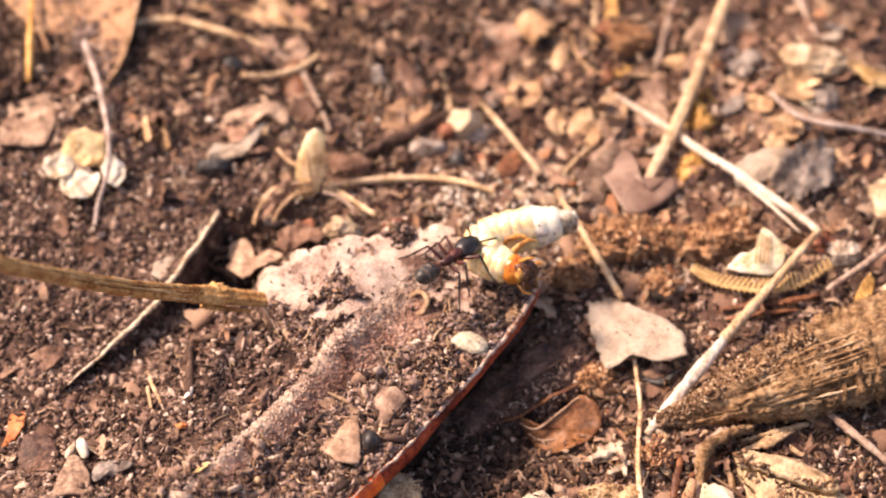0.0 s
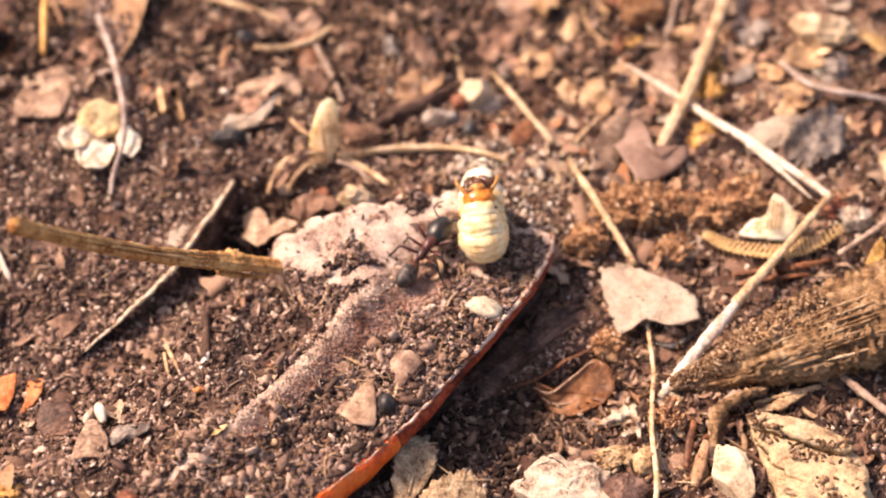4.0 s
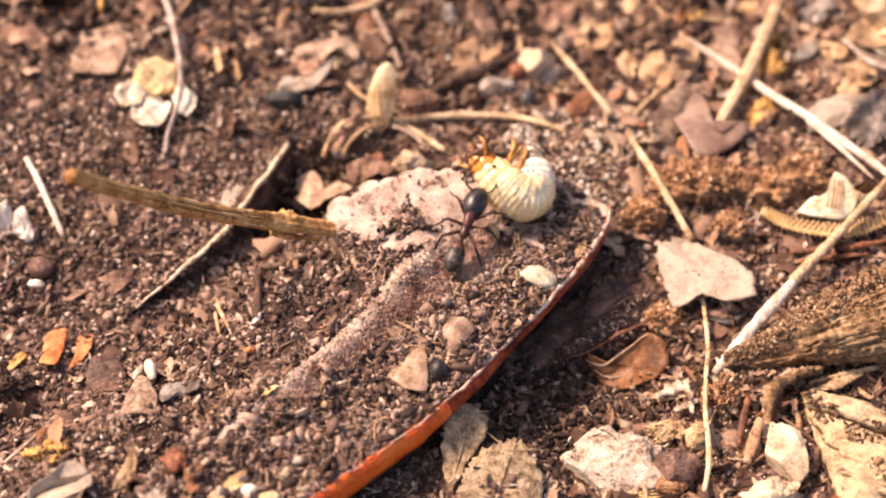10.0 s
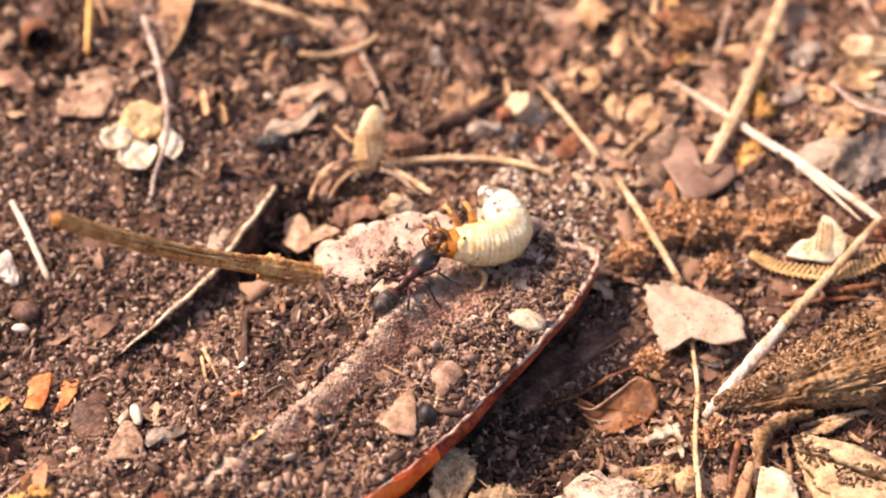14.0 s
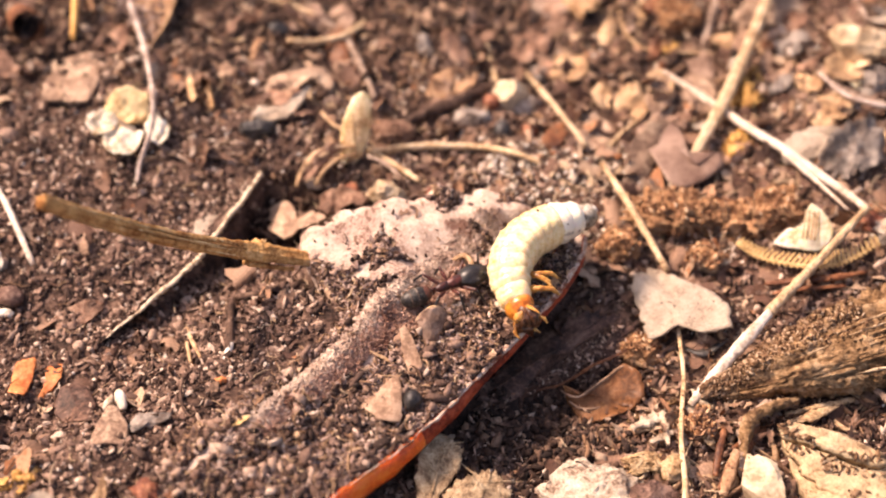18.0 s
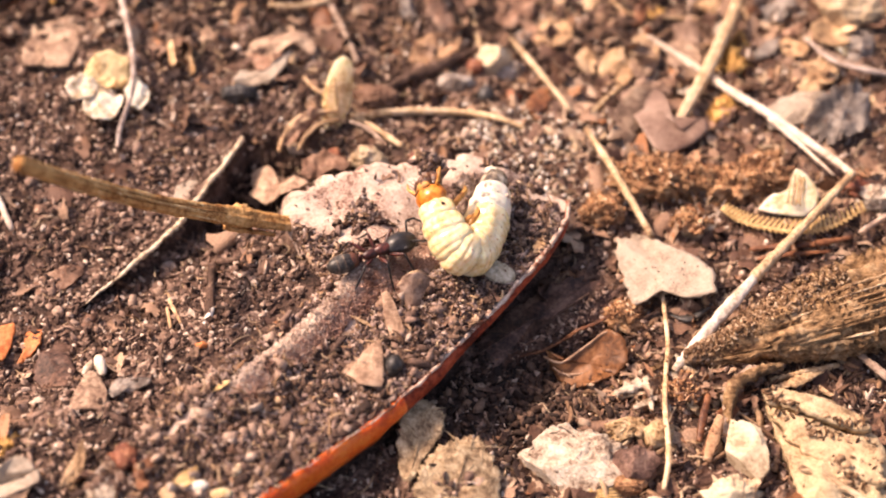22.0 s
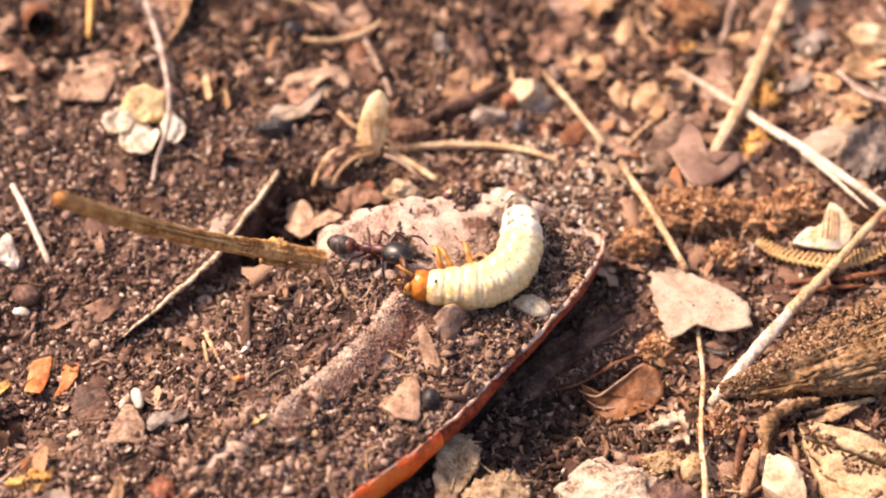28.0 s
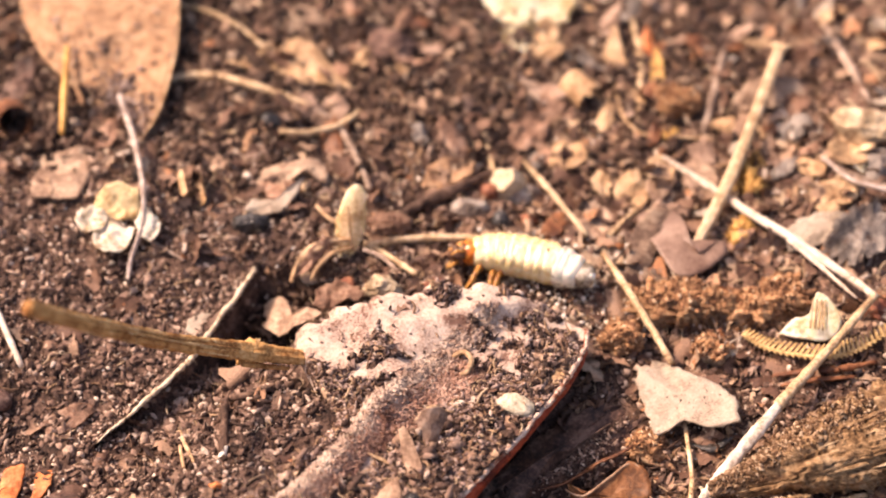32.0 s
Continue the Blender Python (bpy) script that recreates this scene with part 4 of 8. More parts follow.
rod("brown_twig", [(-23.2, 48.0, 1.2), (-18.8, 45.0, 1.0), (-16.6, 41.4, 1.0), (-13.7, 33.8, 1.9), (-12.2, 29.5, 2.1)], [0.4, 0.5, 0.5, 0.4], STRAW_GREY, "thin brown twig joining a curved stalk", "twig", n=30)
rod("thin_twig", [(-46.5, 70.0, 1.9), (-41.7, 68.8, 1.9), (-37.4, 66.3, 2.1), (-33.8, 63.7, 1.7), (-30.7, 60.1, 1.6)], [0.35, 0.4, 0.4], STRAW, "thin tan stem leading to a pale leaf", "twig", n=24)
rod("pale_straw", [(-26.5, 40.2, 2.7), (-22.4, 41.0, 2.0), (-18.6, 42.9, 1.6), (-16.6, 44.4, 1.8), (-14.8, 46.1, 2.2)], [0.3, 0.5, 0.5, 0.45], STRAW, "short curved pale straw on soil", n=20)
rod("pale_straw", [(-37.4, 38.9, 2.3), (-32.9, 39.9, 2.5)], [0.3, 0.3], STRAW, "short faint straw on soil", n=10)
rod("orange_stick", [(-60.7, 54.2, 5.2), (-59.6, 45.0, 4.4), (-58.7, 37.1, 2.8)], [0.35, 0.55, 0.35], ORANGE_STRAW, "upright orange sliver against a leaf", "splinter", n=14)
rod("orange_stick", [(-59.6, 49.4, 4.5), (-56.5, 43.4, 3.0)], [0.3, 0.4], ORANGE_TAN, "short tan sliver beside a leaf", "splinter", n=10)
rod("curvy_stem", [(24.7, 55.1, 2.2), (25.1, 50.7, 2.2), (25.6, 47.3, 2.6), (27.3, 44.2, 3.0), (29.5, 43.2, 2.8), (34.2, 43.6, 2.5), (39.4, 43.5, 2.4)], [0.3, 0.35, 0.35, 0.3], TAN, "thin curving tan stem in litter", "twig", n=34, extra=[([(17.6, 46.9, 1.0), (21.0, 48.3, 1.8), (24.5, 53.8, 1.8)], 0.35)])
rod("brown_stick", [(42.4, 65.0, 2.1), (39.9, 53.7, 3.5), (37.7, 45.1, 2.2)], [0.5, 0.65, 0.6], STRAW_GREY, "straight brown stick in leaf litter", "stick", n=18)
rod("brown_splinter", [(59.2, 73.1, 2.3), (61.8, 62.5, 3.1), (63.5, 51.1, 4.9)], [0.3, 0.9, 0.3], STRAW_GREY, "dark flat splinter on the soil", "splinter", n=18, flat=0.4)
rod("thin_twig", [(54.5, 37.4, 5.6), (57.7, 32.3, 6.4), (62.0, 30.0, 7.0), (66.4, 30.1, 6.2), (71.8, 30.4, 4.6), (77.4, 30.4, 2.8)], [0.25, 0.4, 0.42, 0.4, 0.3], PALE_STEM, "thin wavy pale stem across litter", "twig", n=34, rough=0.12)
rod("thin_twig", [(54.5, 38.1, 5.1), (58.4, 34.3, 5.4), (65.6, 31.5, 5.1)], [0.22, 0.35, 0.35], STRAW_GREY, "thin stem beside a pale stone", "twig", n=16)
rod("dark_stick", [(-8.2, 24.1, 1.6), (-3.5, 28.5, 1.3), (1.4, 31.9, 1.3), (5.8, 37.4, -0.9)], [0.9, 1.0, 0.8, 0.5], DARK_STICK, "dark weathered stick half in soil", "stick", n=24, rough=0.14)
rod("thin_twig", [(28.1, 72.4, 1.4), (29.0, 63.5, 1.3), (28.6, 54.9, 1.9)], [0.5, 0.6, 0.5], STRAW, "upright tan stick among leaves", "stick", n=14)
rod("white_stick", [(50.1, 51.2, 2.8), (50.7, 46.8, 3.5), (50.9, 43.1, 3.6)], [0.4, 0.45, 0.4], STRAW_WHITE, "short whitish stick in dark litter", "stick", n=10)
rod("edge_straw", [(58.8, -0.0, 4.7), (66.1, 6.1, 4.6), (72.5, 12.3, 4.2), (78.6, 17.8, 3.8)], [0.4, 0.6, 0.65, 0.6], STRAW_GREY, "thick grey-brown straw beside rotten wood", n=30)
rod("dark_root", [(-27.6, -21.6, 4.5), (-28.2, -15.1, 3.4), (-28.6, -10.4, 1.4), (-26.3, -10.7, 2.7), (-23.6, -10.1, 3.5), (-21.6, -8.0, 2.6)], [0.7, 0.6, 0.45, 0.5, 0.4], DARK_STICK, "dark curved root emerging from soil", "root", n=30, rough=0.2)
rod("thin_root", [(-31.9, -25.2, 4.6), (-32.7, -27.4, 5.4), (-32.6, -30.0, 5.5), (-31.9, -31.9, 5.5), (-30.8, -33.3, 6.0), (-30.0, -32.3, 6.1)], [0.22, 0.24, 0.2], DARK_STICK, "thin curled dark root on soil", "root", n=30)
rod("brown_sprig", [(-34.3, -14.8, -0.1), (-32.6, -18.8, 1.5), (-31.2, -22.4, 3.7)], [0.3, 0.35, 0.2], TAN, "small tan sprig standing in soil", "sprig", n=12, extra=[([(-33.8, -17.9, 0.9), (-32.4, -23.1, 3.5)], 0.25)])
rod("thin_straw", [(-56.6, -43.6, 1.2), (-53.2, -39.3, 1.6), (-51.3, -33.8, -0.6)], [0.25, 0.3, 0.2], STRAW_GREY, "faint thin stem on dark soil", "twig", n=16)
rod("brown_stick", [(54.0, -16.3, 0.9), (56.7, -18.7, 1.2), (58.8, -19.3, 1.0)], [0.35, 0.45, 0.45], STRAW, "tan stick below rotten wood", "stick", n=14)
rod("brown_stick", [(38.9, -26.1, 1.2), (39.2, -30.0, 1.6), (38.8, -33.7, 1.3)], [0.5, 0.55, 0.4], STRAW_GREY, "upright bark strip in debris", "stick", n=14, rough=0.2)
rod("brown_stick", [(40.5, -26.4, 1.8), (42.0, -23.7, 2.6), (45.1, -22.7, 2.3)], [0.7, 0.8, 0.6], STRAW_GREY, "crooked grey root piece in debris", "root", n=18, rough=0.25)
rod("brown_stick", [(45.1, -24.0, 1.7), (49.0, -22.6, 1.7), (54.5, -20.3, 1.1)], [0.4, 0.5, 0.4], STRAW, "pale root strip under rotten wood", "root", n=18, rough=0.2)
rod("red_splinter", [(38.1, -30.4, 1.4), (37.2, -33.3, 1.2), (35.9, -35.9, 1.1)], [0.4, 0.9, 0.3], RUSSET, "flat reddish brown bark splinter", "splinter", n=14, flat=0.4)
rod("red_splinter", [(42.4, -26.1, 1.5), (40.2, -27.7, 1.0), (37.8, -29.7, 1.4)], [0.3, 0.6, 0.3], RUSSET, "reddish splinter leaning on debris", "splinter", n=14, flat=0.5)

# ---------------------------------------------------------------- leaf pieces
grey_flake = leaf_bit("grey_flake", [(25.6, -2.1, 2.4), (28.8, -0.4, 1.8), (31.7, -2.8, 3.0), (36.5, -6.4, 4.2), (38.3, -9.0, 4.7), (37.8, -12.6, 4.7), (34.2, -12.6, 4.0), (31.3, -11.3, 3.3), (28.0, -12.9, 1.7), (26.8, -9.4, 1.6), (25.8, -5.0, 1.8)], GREY_LEAF, "grey-beige speckled leaf flake propped over litter", seed=2, thick=0.35, crumple=0.3, rings=10, seg=60)
dust(grey_flake, 60, 32, CRUMB, 0.06, 0.16)
boat_leaf = leaf_bit("curled_leaf", [(16.3, -19.2, -2.9), (17.8, -21.3, -4.0), (20.4, -23.9, -3.2), (23.2, -24.1, -2.3), (25.6, -22.4, -2.2), (26.9, -21.4, -0.3), (26.4, -18.7, 1.7), (24.1, -17.4, 1.3), (21.6, -18.9, -0.2), (18.7, -20.3, -1.9)], BOAT, "small russet leaf curled like a boat", seed=4, thick=0.3, curl=0.75, axis=25, crumple=0.15, ragged=0.01)
BO = np.array(boat_leaf.location) / MM
part("midrib", raw_mesh("midrib", *tube_arrays(np.array([(17.3, -20.9, -2.6), (19.0, -21.6, -3.0), (21.4, -21.8, -2.3), (23.6, -20.9, -1.5), (25.3, -19.8, 0.2)]) - BO, [0.1, 0.2, 0.2, 0.1], n=24, sides=6), CONE), boat_leaf, "raised pale midrib")
part("edge", raw_mesh("edge", *tube_arrays(np.array([(16.2, -19.3, -2.5), (17.5, -20.6, -1.8), (18.9, -20.6, -1.5), (21.5, -19.1, 0.1), (24.1, -17.6, 1.6), (25.4, -18.1, 1.6)]) - BO, [0.12, 0.2, 0.2, 0.12], n=30, sides=6, rough=0.15), CONE), boat_leaf, "thin pale edge")
# extra dark leaf that darkens the hollow: shade put in as colour
leaf_bit("dark_leaf", [(4.4, -23.6, 0.7), (7.5, -18.4, -0.3), (12.0, -12.6, -1.0), (16.4, -9.5, 0.2), (21.0, -8.0, 0.9), (24.2, -9.0, 0.7), (21.3, -12.7, -1.4), (15.4, -15.9, -4.2), (9.2, -23.8, -1.2)], DARK_LEAF, "dark leaf added to deepen the shade in the hollow beside the big leaf", seed=160, thick=0.3, crumple=1.1, ragged=0.07, rings=12, seg=70)
dark_leaf = leaf_bit("dark_leaf", [(8.5, -22.6, -0.5), (11.1, -17.4, -2.2), (15.7, -13.4, -1.9), (19.7, -12.3, 0.2), (23.8, -9.9, 1.9), (25.5, -10.2, 1.8), (24.8, -13.8, -0.6), (21.1, -16.9, -2.6), (17.5, -18.0, -4.4), (12.8, -19.8, -4.0)], DARK_LEAF, "dark brown crinkled leaf under the big leaf", seed=5, thick=0.3, curl=-0.25, axis=35, crumple=1.5, ragged=0.09, rings=14, seg=80)
part("edge", raw_mesh("edge", *tube_arrays([(9.6, -21.5, -0.9), (12.3, -19.6, -2.5), (15.8, -17.9, -3.2), (18.4, -16.9, -2.0), (20.5, -16.2, -0.3), (23.0, -15.2, 0.3), (24.8, -14.0, 0.7)], [0.1, 0.2, 0.26, 0.24, 0.15], n=44, sides=8, rough=0.3, flat=0.5), RUSSET), dark_leaf, "lighter brown curled edge")
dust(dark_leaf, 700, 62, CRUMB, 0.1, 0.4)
part("vein", raw_mesh("vein", *tube_arrays([(11.1, -18.8, -1.9), (15.0, -15.5, -2.4), (18.6, -13.1, -0.1), (21.8, -11.7, 2.1)], [0.12, 0.2, 0.12], n=30, sides=6, rough=0.2), DARK_STICK), dark_leaf, "raised dark vein")
leaf_bit("orange_leaf", [(-55.8, -26.9, -1.1), (-56.2, -23.2, -1.8), (-55.8, -21.5, -1.6), (-53.4, -20.7, -1.6), (-53.5, -24.0, -1.7), (-53.7, -27.2, -1.2)], ORANGE, "small bright orange leaf fragment", group="orange fragments", seed=7, crumple=0.2, curl=0.3)
leaf_bit("orange_leaf", [(-52.5, -27.0, -1.5), (-51.8, -24.3, -1.7), (-52.0, -21.1, -1.6), (-50.2, -20.2, -1.3), (-49.7, -23.3, -1.3), (-50.9, -25.2, -1.7)], ORANGE, "small bright orange leaf fragment", group="orange fragments", seed=8, crumple=0.2, curl=-0.3)
leaf_bit("wedge_leaf", [(-42.5, -39.0, 6.4), (-42.4, -35.7, 5.6), (-41.5, -32.0, 5.1), (-40.4, -31.8, 4.9), (-38.5, -34.7, 5.2), (-38.3, -37.9, 5.8), (-40.4, -38.2, 6.3)], PINKISH, "grey-brown wedge of dry leaf", seed=9, crumple=0.15, ragged=0.01, thick=0.4)
lump("white_crumb", (-42.1, -29.2, 1.9), (0.6, 1.2, 0.6), WHITE, "small smooth white seed behind a leaf wedge", group="white crumbs", seed=5, rough=0.1, turn=-20)
lump("white_crumb", (-40.3, -29.7, 3.5), (0.75, 1.7, 0.7), WHITE, "small smooth white seed behind a leaf wedge", group="white crumbs", seed=6, rough=0.1, turn=25)
leaf_bit("dark_scrap", [(-38.8, -34.2, 4.5), (-37.5, -32.5, 4.5), (-33.5, -32.7, 5.7), (-33.4, -34.1, 5.9), (-35.9, -34.3, 4.9), (-37.5, -36.1, 5.5)], SLATE, "dark grey leaf scrap on soil", seed=10, crumple=0.4)
leaf_bit("dark_scrap", [(-50.0, -28.4, -1.5), (-49.1, -24.7, -1.5), (-46.1, -24.8, -1.1), (-43.9, -28.7, 0.7), (-44.2, -32.9, 3.4), (-47.9, -30.6, -0.4)], DARK_LEAF, "dark brown leaf scrap on soil", seed=11, crumple=0.5)
leaf_bit("curled_leaf", [(-47.8, -54.5, 5.4), (-47.6, -52.5, 6.1), (-46.4, -51.3, 7.4), (-44.5, -50.5, 8.0), (-44.9, -52.3, 7.3), (-45.3, -54.6, 5.9)], PINKISH, "narrow folded leaf with raised edges", seed=178, curl=0.9, axis=60, crumple=0.3, ragged=0.02)
leaf_bit("pale_leaf", [(-25.5, 5.7, -1.5), (-25.7, 9.6, -2.0), (-24.1, 10.5, -1.5), (-22.6, 9.0, -0.5), (-21.4, 5.5, 1.2), (-19.6, 5.6, 2.2), (-17.4, 4.4, 2.8), (-19.0, 3.0, 2.8), (-20.8, 2.4, 2.4), (-21.9, 2.0, 1.4), (-23.4, 2.6, 0.0)], PINKISH, "torn pale leaf leaning in the hollow on the big leaf", seed=13, crumple=0.5, ragged=0.05)
leaf_bit("pale_leaf", [(-35.6, 1.1, 1.5), (-35.4, 3.3, 1.4), (-33.2, 4.4, 1.5), (-31.2, 4.0, 1.1), (-31.7, 1.8, 1.1), (-33.8, 0.0, 1.7)], GREY_LEAF, "pale flake behind a thin straw", seed=14, crumple=0.2)
leaf_bit("crumpled_leaf", [(-18.8, 7.9, 0.5), (-18.1, 10.5, 0.8), (-15.8, 11.1, 1.5), (-13.2, 10.4, 2.0), (-11.7, 8.7, 2.2), (-13.0, 7.9, 1.5), (-15.6, 8.2, 0.8), (-17.5, 7.4, 0.3)], BROWN, "crumpled greyish brown leaf scrap by a hollow", seed=171, crumple=1.0, ragged=0.08, curl=0.3)
leaf_bit("soil_leaf", [(-52.9, -13.8, -1.3), (-50.4, -11.8, -0.4), (-47.1, -10.9, -0.2), (-45.8, -11.9, -0.5), (-47.7, -14.3, -0.7), (-51.5, -15.3, -1.1)], BROWN, "dull brown leaf half in soil", seed=15, crumple=0.4)
leaf_bit("yellow_scrap", [(-60.0, -27.7, -1.2), (-59.6, -25.1, -1.6), (-58.2, -23.8, -2.2), (-58.2, -25.2, -1.9), (-59.3, -27.7, -1.2)], YELLOW, "small yellow-green leaf scrap", seed=16)
# distant corner with the large orange leaf
speckled = leaf_bit("speckled_leaf", [(-72.2, 73.2, 5.4), (-56.9, 75.1, 6.1), (-46.1, 73.2, 5.9), (-44.6, 59.5, 4.4), (-44.4, 48.9, 4.3), (-45.3, 41.3, 3.6), (-46.8, 37.6, 2.5), (-50.7, 42.2, 1.8), (-55.5, 46.0, 2.7), (-60.5, 49.6, 2.7), (-65.3, 54.4, 3.4), (-69.2, 62.3, 4.0)], ORANGE_TAN, "large orange-tan speckled leaf with soil spots", seed=17, thick=0.5, crumple=0.9, rings=14, seg=80, ragged=0.012)
part("edge", raw_mesh("edge", *tube_arrays([(-46.1, 73.2, 5.9), (-44.4, 59.5, 4.5), (-44.2, 48.9, 4.4), (-45.1, 41.3, 3.7), (-46.8, 37.4, 2.6)], [0.3, 0.3, 0.25], n=40, sides=6, rough=0.15), TAN), speckled, "thin paler leaf edge")
dust(speckled, 4200, 31, HUMUS, 0.15, 0.5, lambda x, y: np.clip(0.2 - (y - 48) * 0.09 + 0.5 * vnoise(x, y, 5), 0.05, 1))
leaf_bit("brown_leaf", [(-60.9, 23.7, 2.4), (-61.1, 28.1, 2.3), (-60.4, 31.8, 1.6), (-58.3, 34.1, 1.7), (-54.2, 35.0, 1.8), (-53.2, 29.8, 2.9), (-54.0, 23.9, 3.1), (-57.4, 23.2, 2.8)], PINKISH, "flat pinkish brown leaf on soil", seed=18, crumple=0.5, curl=0.1)
leaf_bit("dark_scrap", [(-70.4, 44.2, 2.1), (-68.8, 53.6, 2.1), (-66.3, 55.2, 2.2), (-65.7, 49.0, 1.7), (-67.4, 42.0, 2.0)], DARK_LEAF, "dark leaf scrap near a rolled leaf", seed=19, crumple=0.6)
leaf_bit("brown_leaf", [(-54.8, 38.5, 2.1), (-52.1, 42.9, 1.6), (-50.9, 41.8, 1.6), (-51.0, 36.3, 2.1), (-53.3, 35.5, 1.9)], BROWN, "crumpled brown leaf scrap by a stem", seed=20, crumple=0.7)

def rolled_leaf(place, radius, length, head, mat, label, gap=60, open_end=0.2, tip=0, taper=0.0):
    """A leaf rolled into a tube with an open mouth."""
    a = np.radians(np.linspace(gap, 330 + gap * 0.5, 26))
    u = np.linspace(0, length, 10)
    A, U = np.meshgrid(a, u, indexing="ij")
    out = radius * (1 + 0.10 * (A - a[0]) / 6 + 0.05 * vnoise(A * 2, U, 1.5))
    out = out * (1 - taper * U / length)
    p = np.stack([out * np.cos(A), U - open_end * np.cos(A), out * np.sin(A) + radius], -1).reshape(-1, 3)
    q = np.stack([(out - 0.18) * np.cos(A), U - open_end * np.cos(A), (out - 0.18) * np.sin(A) + radius], -1).reshape(-1, 3)
    f = quads_of_grid(26, 10)
    me = raw_mesh("rolled_leaf", np.r_[p, q], np.r_[f[:, ::-1], f + len(p)], mat)
    ob = thing("rolled_leaf", me, label, "leaf")
    ob.matrix_basis = pose(*[c * MM for c in place], tip, 0, head)
    return ob


rolled_leaf((-65.0, 36.6, 2.4), 2.3, 6.5, 25, RUSSET, "rolled reddish brown leaf with open mouth", 40, tip=-30)
leaf_bit("curled_leaf", [(-51.5, -51.4, 5.4), (-51.3, -50.6, 7.0), (-48.7, -49.3, 8.6), (-46.8, -47.9, 9.5), (-45.2, -48.1, 9.6), (-44.2, -49.2, 9.0), (-46.2, -49.3, 7.5), (-48.9, -49.9, 6.2)], GREY_LEAF, "curled greyish tan leaf with a raised rim", seed=12, crumple=0.2, ragged=0.015)
leaf_bit("curled_leaf", [(-51.1, -52.6, 5.9), (-50.0, -51.0, 6.2), (-48.0, -49.4, 6.4), (-45.6, -49.3, 7.3), (-43.8, -49.2, 9.1), (-43.6, -50.4, 8.6), (-45.8, -51.4, 7.8), (-48.8, -52.2, 6.4)], GREY_LEAF, "curled greyish tan leaf with a raised rim", seed=177, crumple=0.2, ragged=0.015)
rolled_leaf((20.7, 50.2, 1.1), 2.3, 5.0, 40, TAN, "rolled orange-brown leaf like a small pot", 30)
rolled_leaf((-37.2, 23.7, 2.2), 1.7, 5.0, 15, TAN, "small rolled tan leaf on soil", 120)
leaf_bit("curled_leaf", [(-28.7, 28.9, 3.0), (-27.8, 32.3, 3.2), (-23.8, 33.5, 3.5), (-20.5, 34.6, 3.2), (-18.5, 32.3, 3.0), (-19.1, 29.7, 3.4), (-21.8, 30.6, 4.1), (-24.9, 28.3, 3.0)], PINKISH, "curled pinkish leaf on soil", seed=21, crumple=0.5, curl=-0.3)
leaf_bit("pale_leaf", [(-30.0, 22.7, 3.8), (-28.6, 25.3, 3.4), (-26.2, 24.5, 3.4), (-23.5, 26.8, 4.5), (-21.8, 28.3, 4.5), (-23.0, 25.0, 3.5), (-25.0, 22.7, 3.0), (-28.0, 22.2, 3.0)], GREY_LEAF, "pale curved leaf strip on soil", seed=22, crumple=0.4)
leaf_bit("brown_leaf", [(-28.5, 27.5, 3.5), (-26.2, 32.4, 2.3), (-23.5, 30.7, 3.0), (-23.1, 26.2, 3.5), (-26.2, 25.1, 3.7)], BROWN, "brown leaf under a pale strip", seed=23, crumple=0.4)
lump("charcoal_bit", (-29.0, 20.5, 2.8), (3.0, 1.6, 1.3), CHARCOAL, "black piece of charcoal on soil", "charcoal", seed=7, facets=0.25, turn=8)
lump("charcoal_bit", (-28.2, 42.8, 2.3), (2.0, 1.6, 1.2), CHARCOAL, "black piece of charcoal in litter", "charcoal", seed=8, facets=0.25)
leaf_bit("pointed_leaf", [(-28.0, 59.8, 1.6), (-25.9, 61.2, 2.8), (-22.6, 59.9, 2.7), (-19.5, 56.5, 1.2), (-15.7, 52.3, 0.9), (-20.7, 52.5, 1.6), (-24.7, 52.5, 1.6)], TAN, "pale tan pointed dry leaf", seed=24, crumple=0.2, curl=0.2)
leaf_bit("pointed_leaf", [(-36.6, 56.5, 1.8), (-32.2, 57.9, 2.2), (-30.9, 61.8, 1.1), (-27.9, 58.6, 1.5), (-25.1, 54.0, 1.4), (-29.4, 55.8, 1.7), (-32.8, 55.1, 2.2)], TAN, "brown pointed dry leaf", seed=25, crumple=0.4)
leaf_bit("orange_scrap", [(-32.0, 36.3, 2.6), (-31.1, 39.8, 2.8), (-29.9, 40.5, 2.7), (-30.2, 38.8, 2.4), (-31.1, 36.0, 2.5)], ORANGE_TAN, "small orange leaf scrap on soil", seed=26)
lump("seed_bead", (-30.3, 30.1, 2.8), (0.75, 0.6, 0.55), WHITE, "tiny pale seed on soil", "seed", group="tiny seeds", rough=0.05)
lump("seed_bead", (-18.5, 40.3, -0.3), (0.9, 0.7, 0.6), CREAM, "tiny tan seed on soil", "seed", group="tiny seeds", rough=0.05)
leaf_bit("brown_leaf", [(-29.3, 68.9, 1.4), (-25.5, 72.4, 1.6), (-21.1, 69.9, 2.7), (-21.3, 66.0, 2.3), (-25.7, 64.6, 1.7), (-28.5, 65.6, 1.6)], PINKISH, "pinkish brown leaf in litter", seed=27, crumple=0.5)
leaf_bit("brown_leaf", [(-23.6, 72.1, 1.9), (-17.4, 75.0, 1.7), (-15.8, 71.7, 2.1), (-19.6, 67.9, 2.7), (-22.4, 68.1, 2.3)], BROWN, "brown leaf in distant litter", seed=28, crumple=0.5)
lump("grey_clod", (-11.1, 61.3, 2.3), (4.2, 3.6, 2.0), RUDDY, "greyish brown clod of earth", "clod", seed=9, rough=0.3)
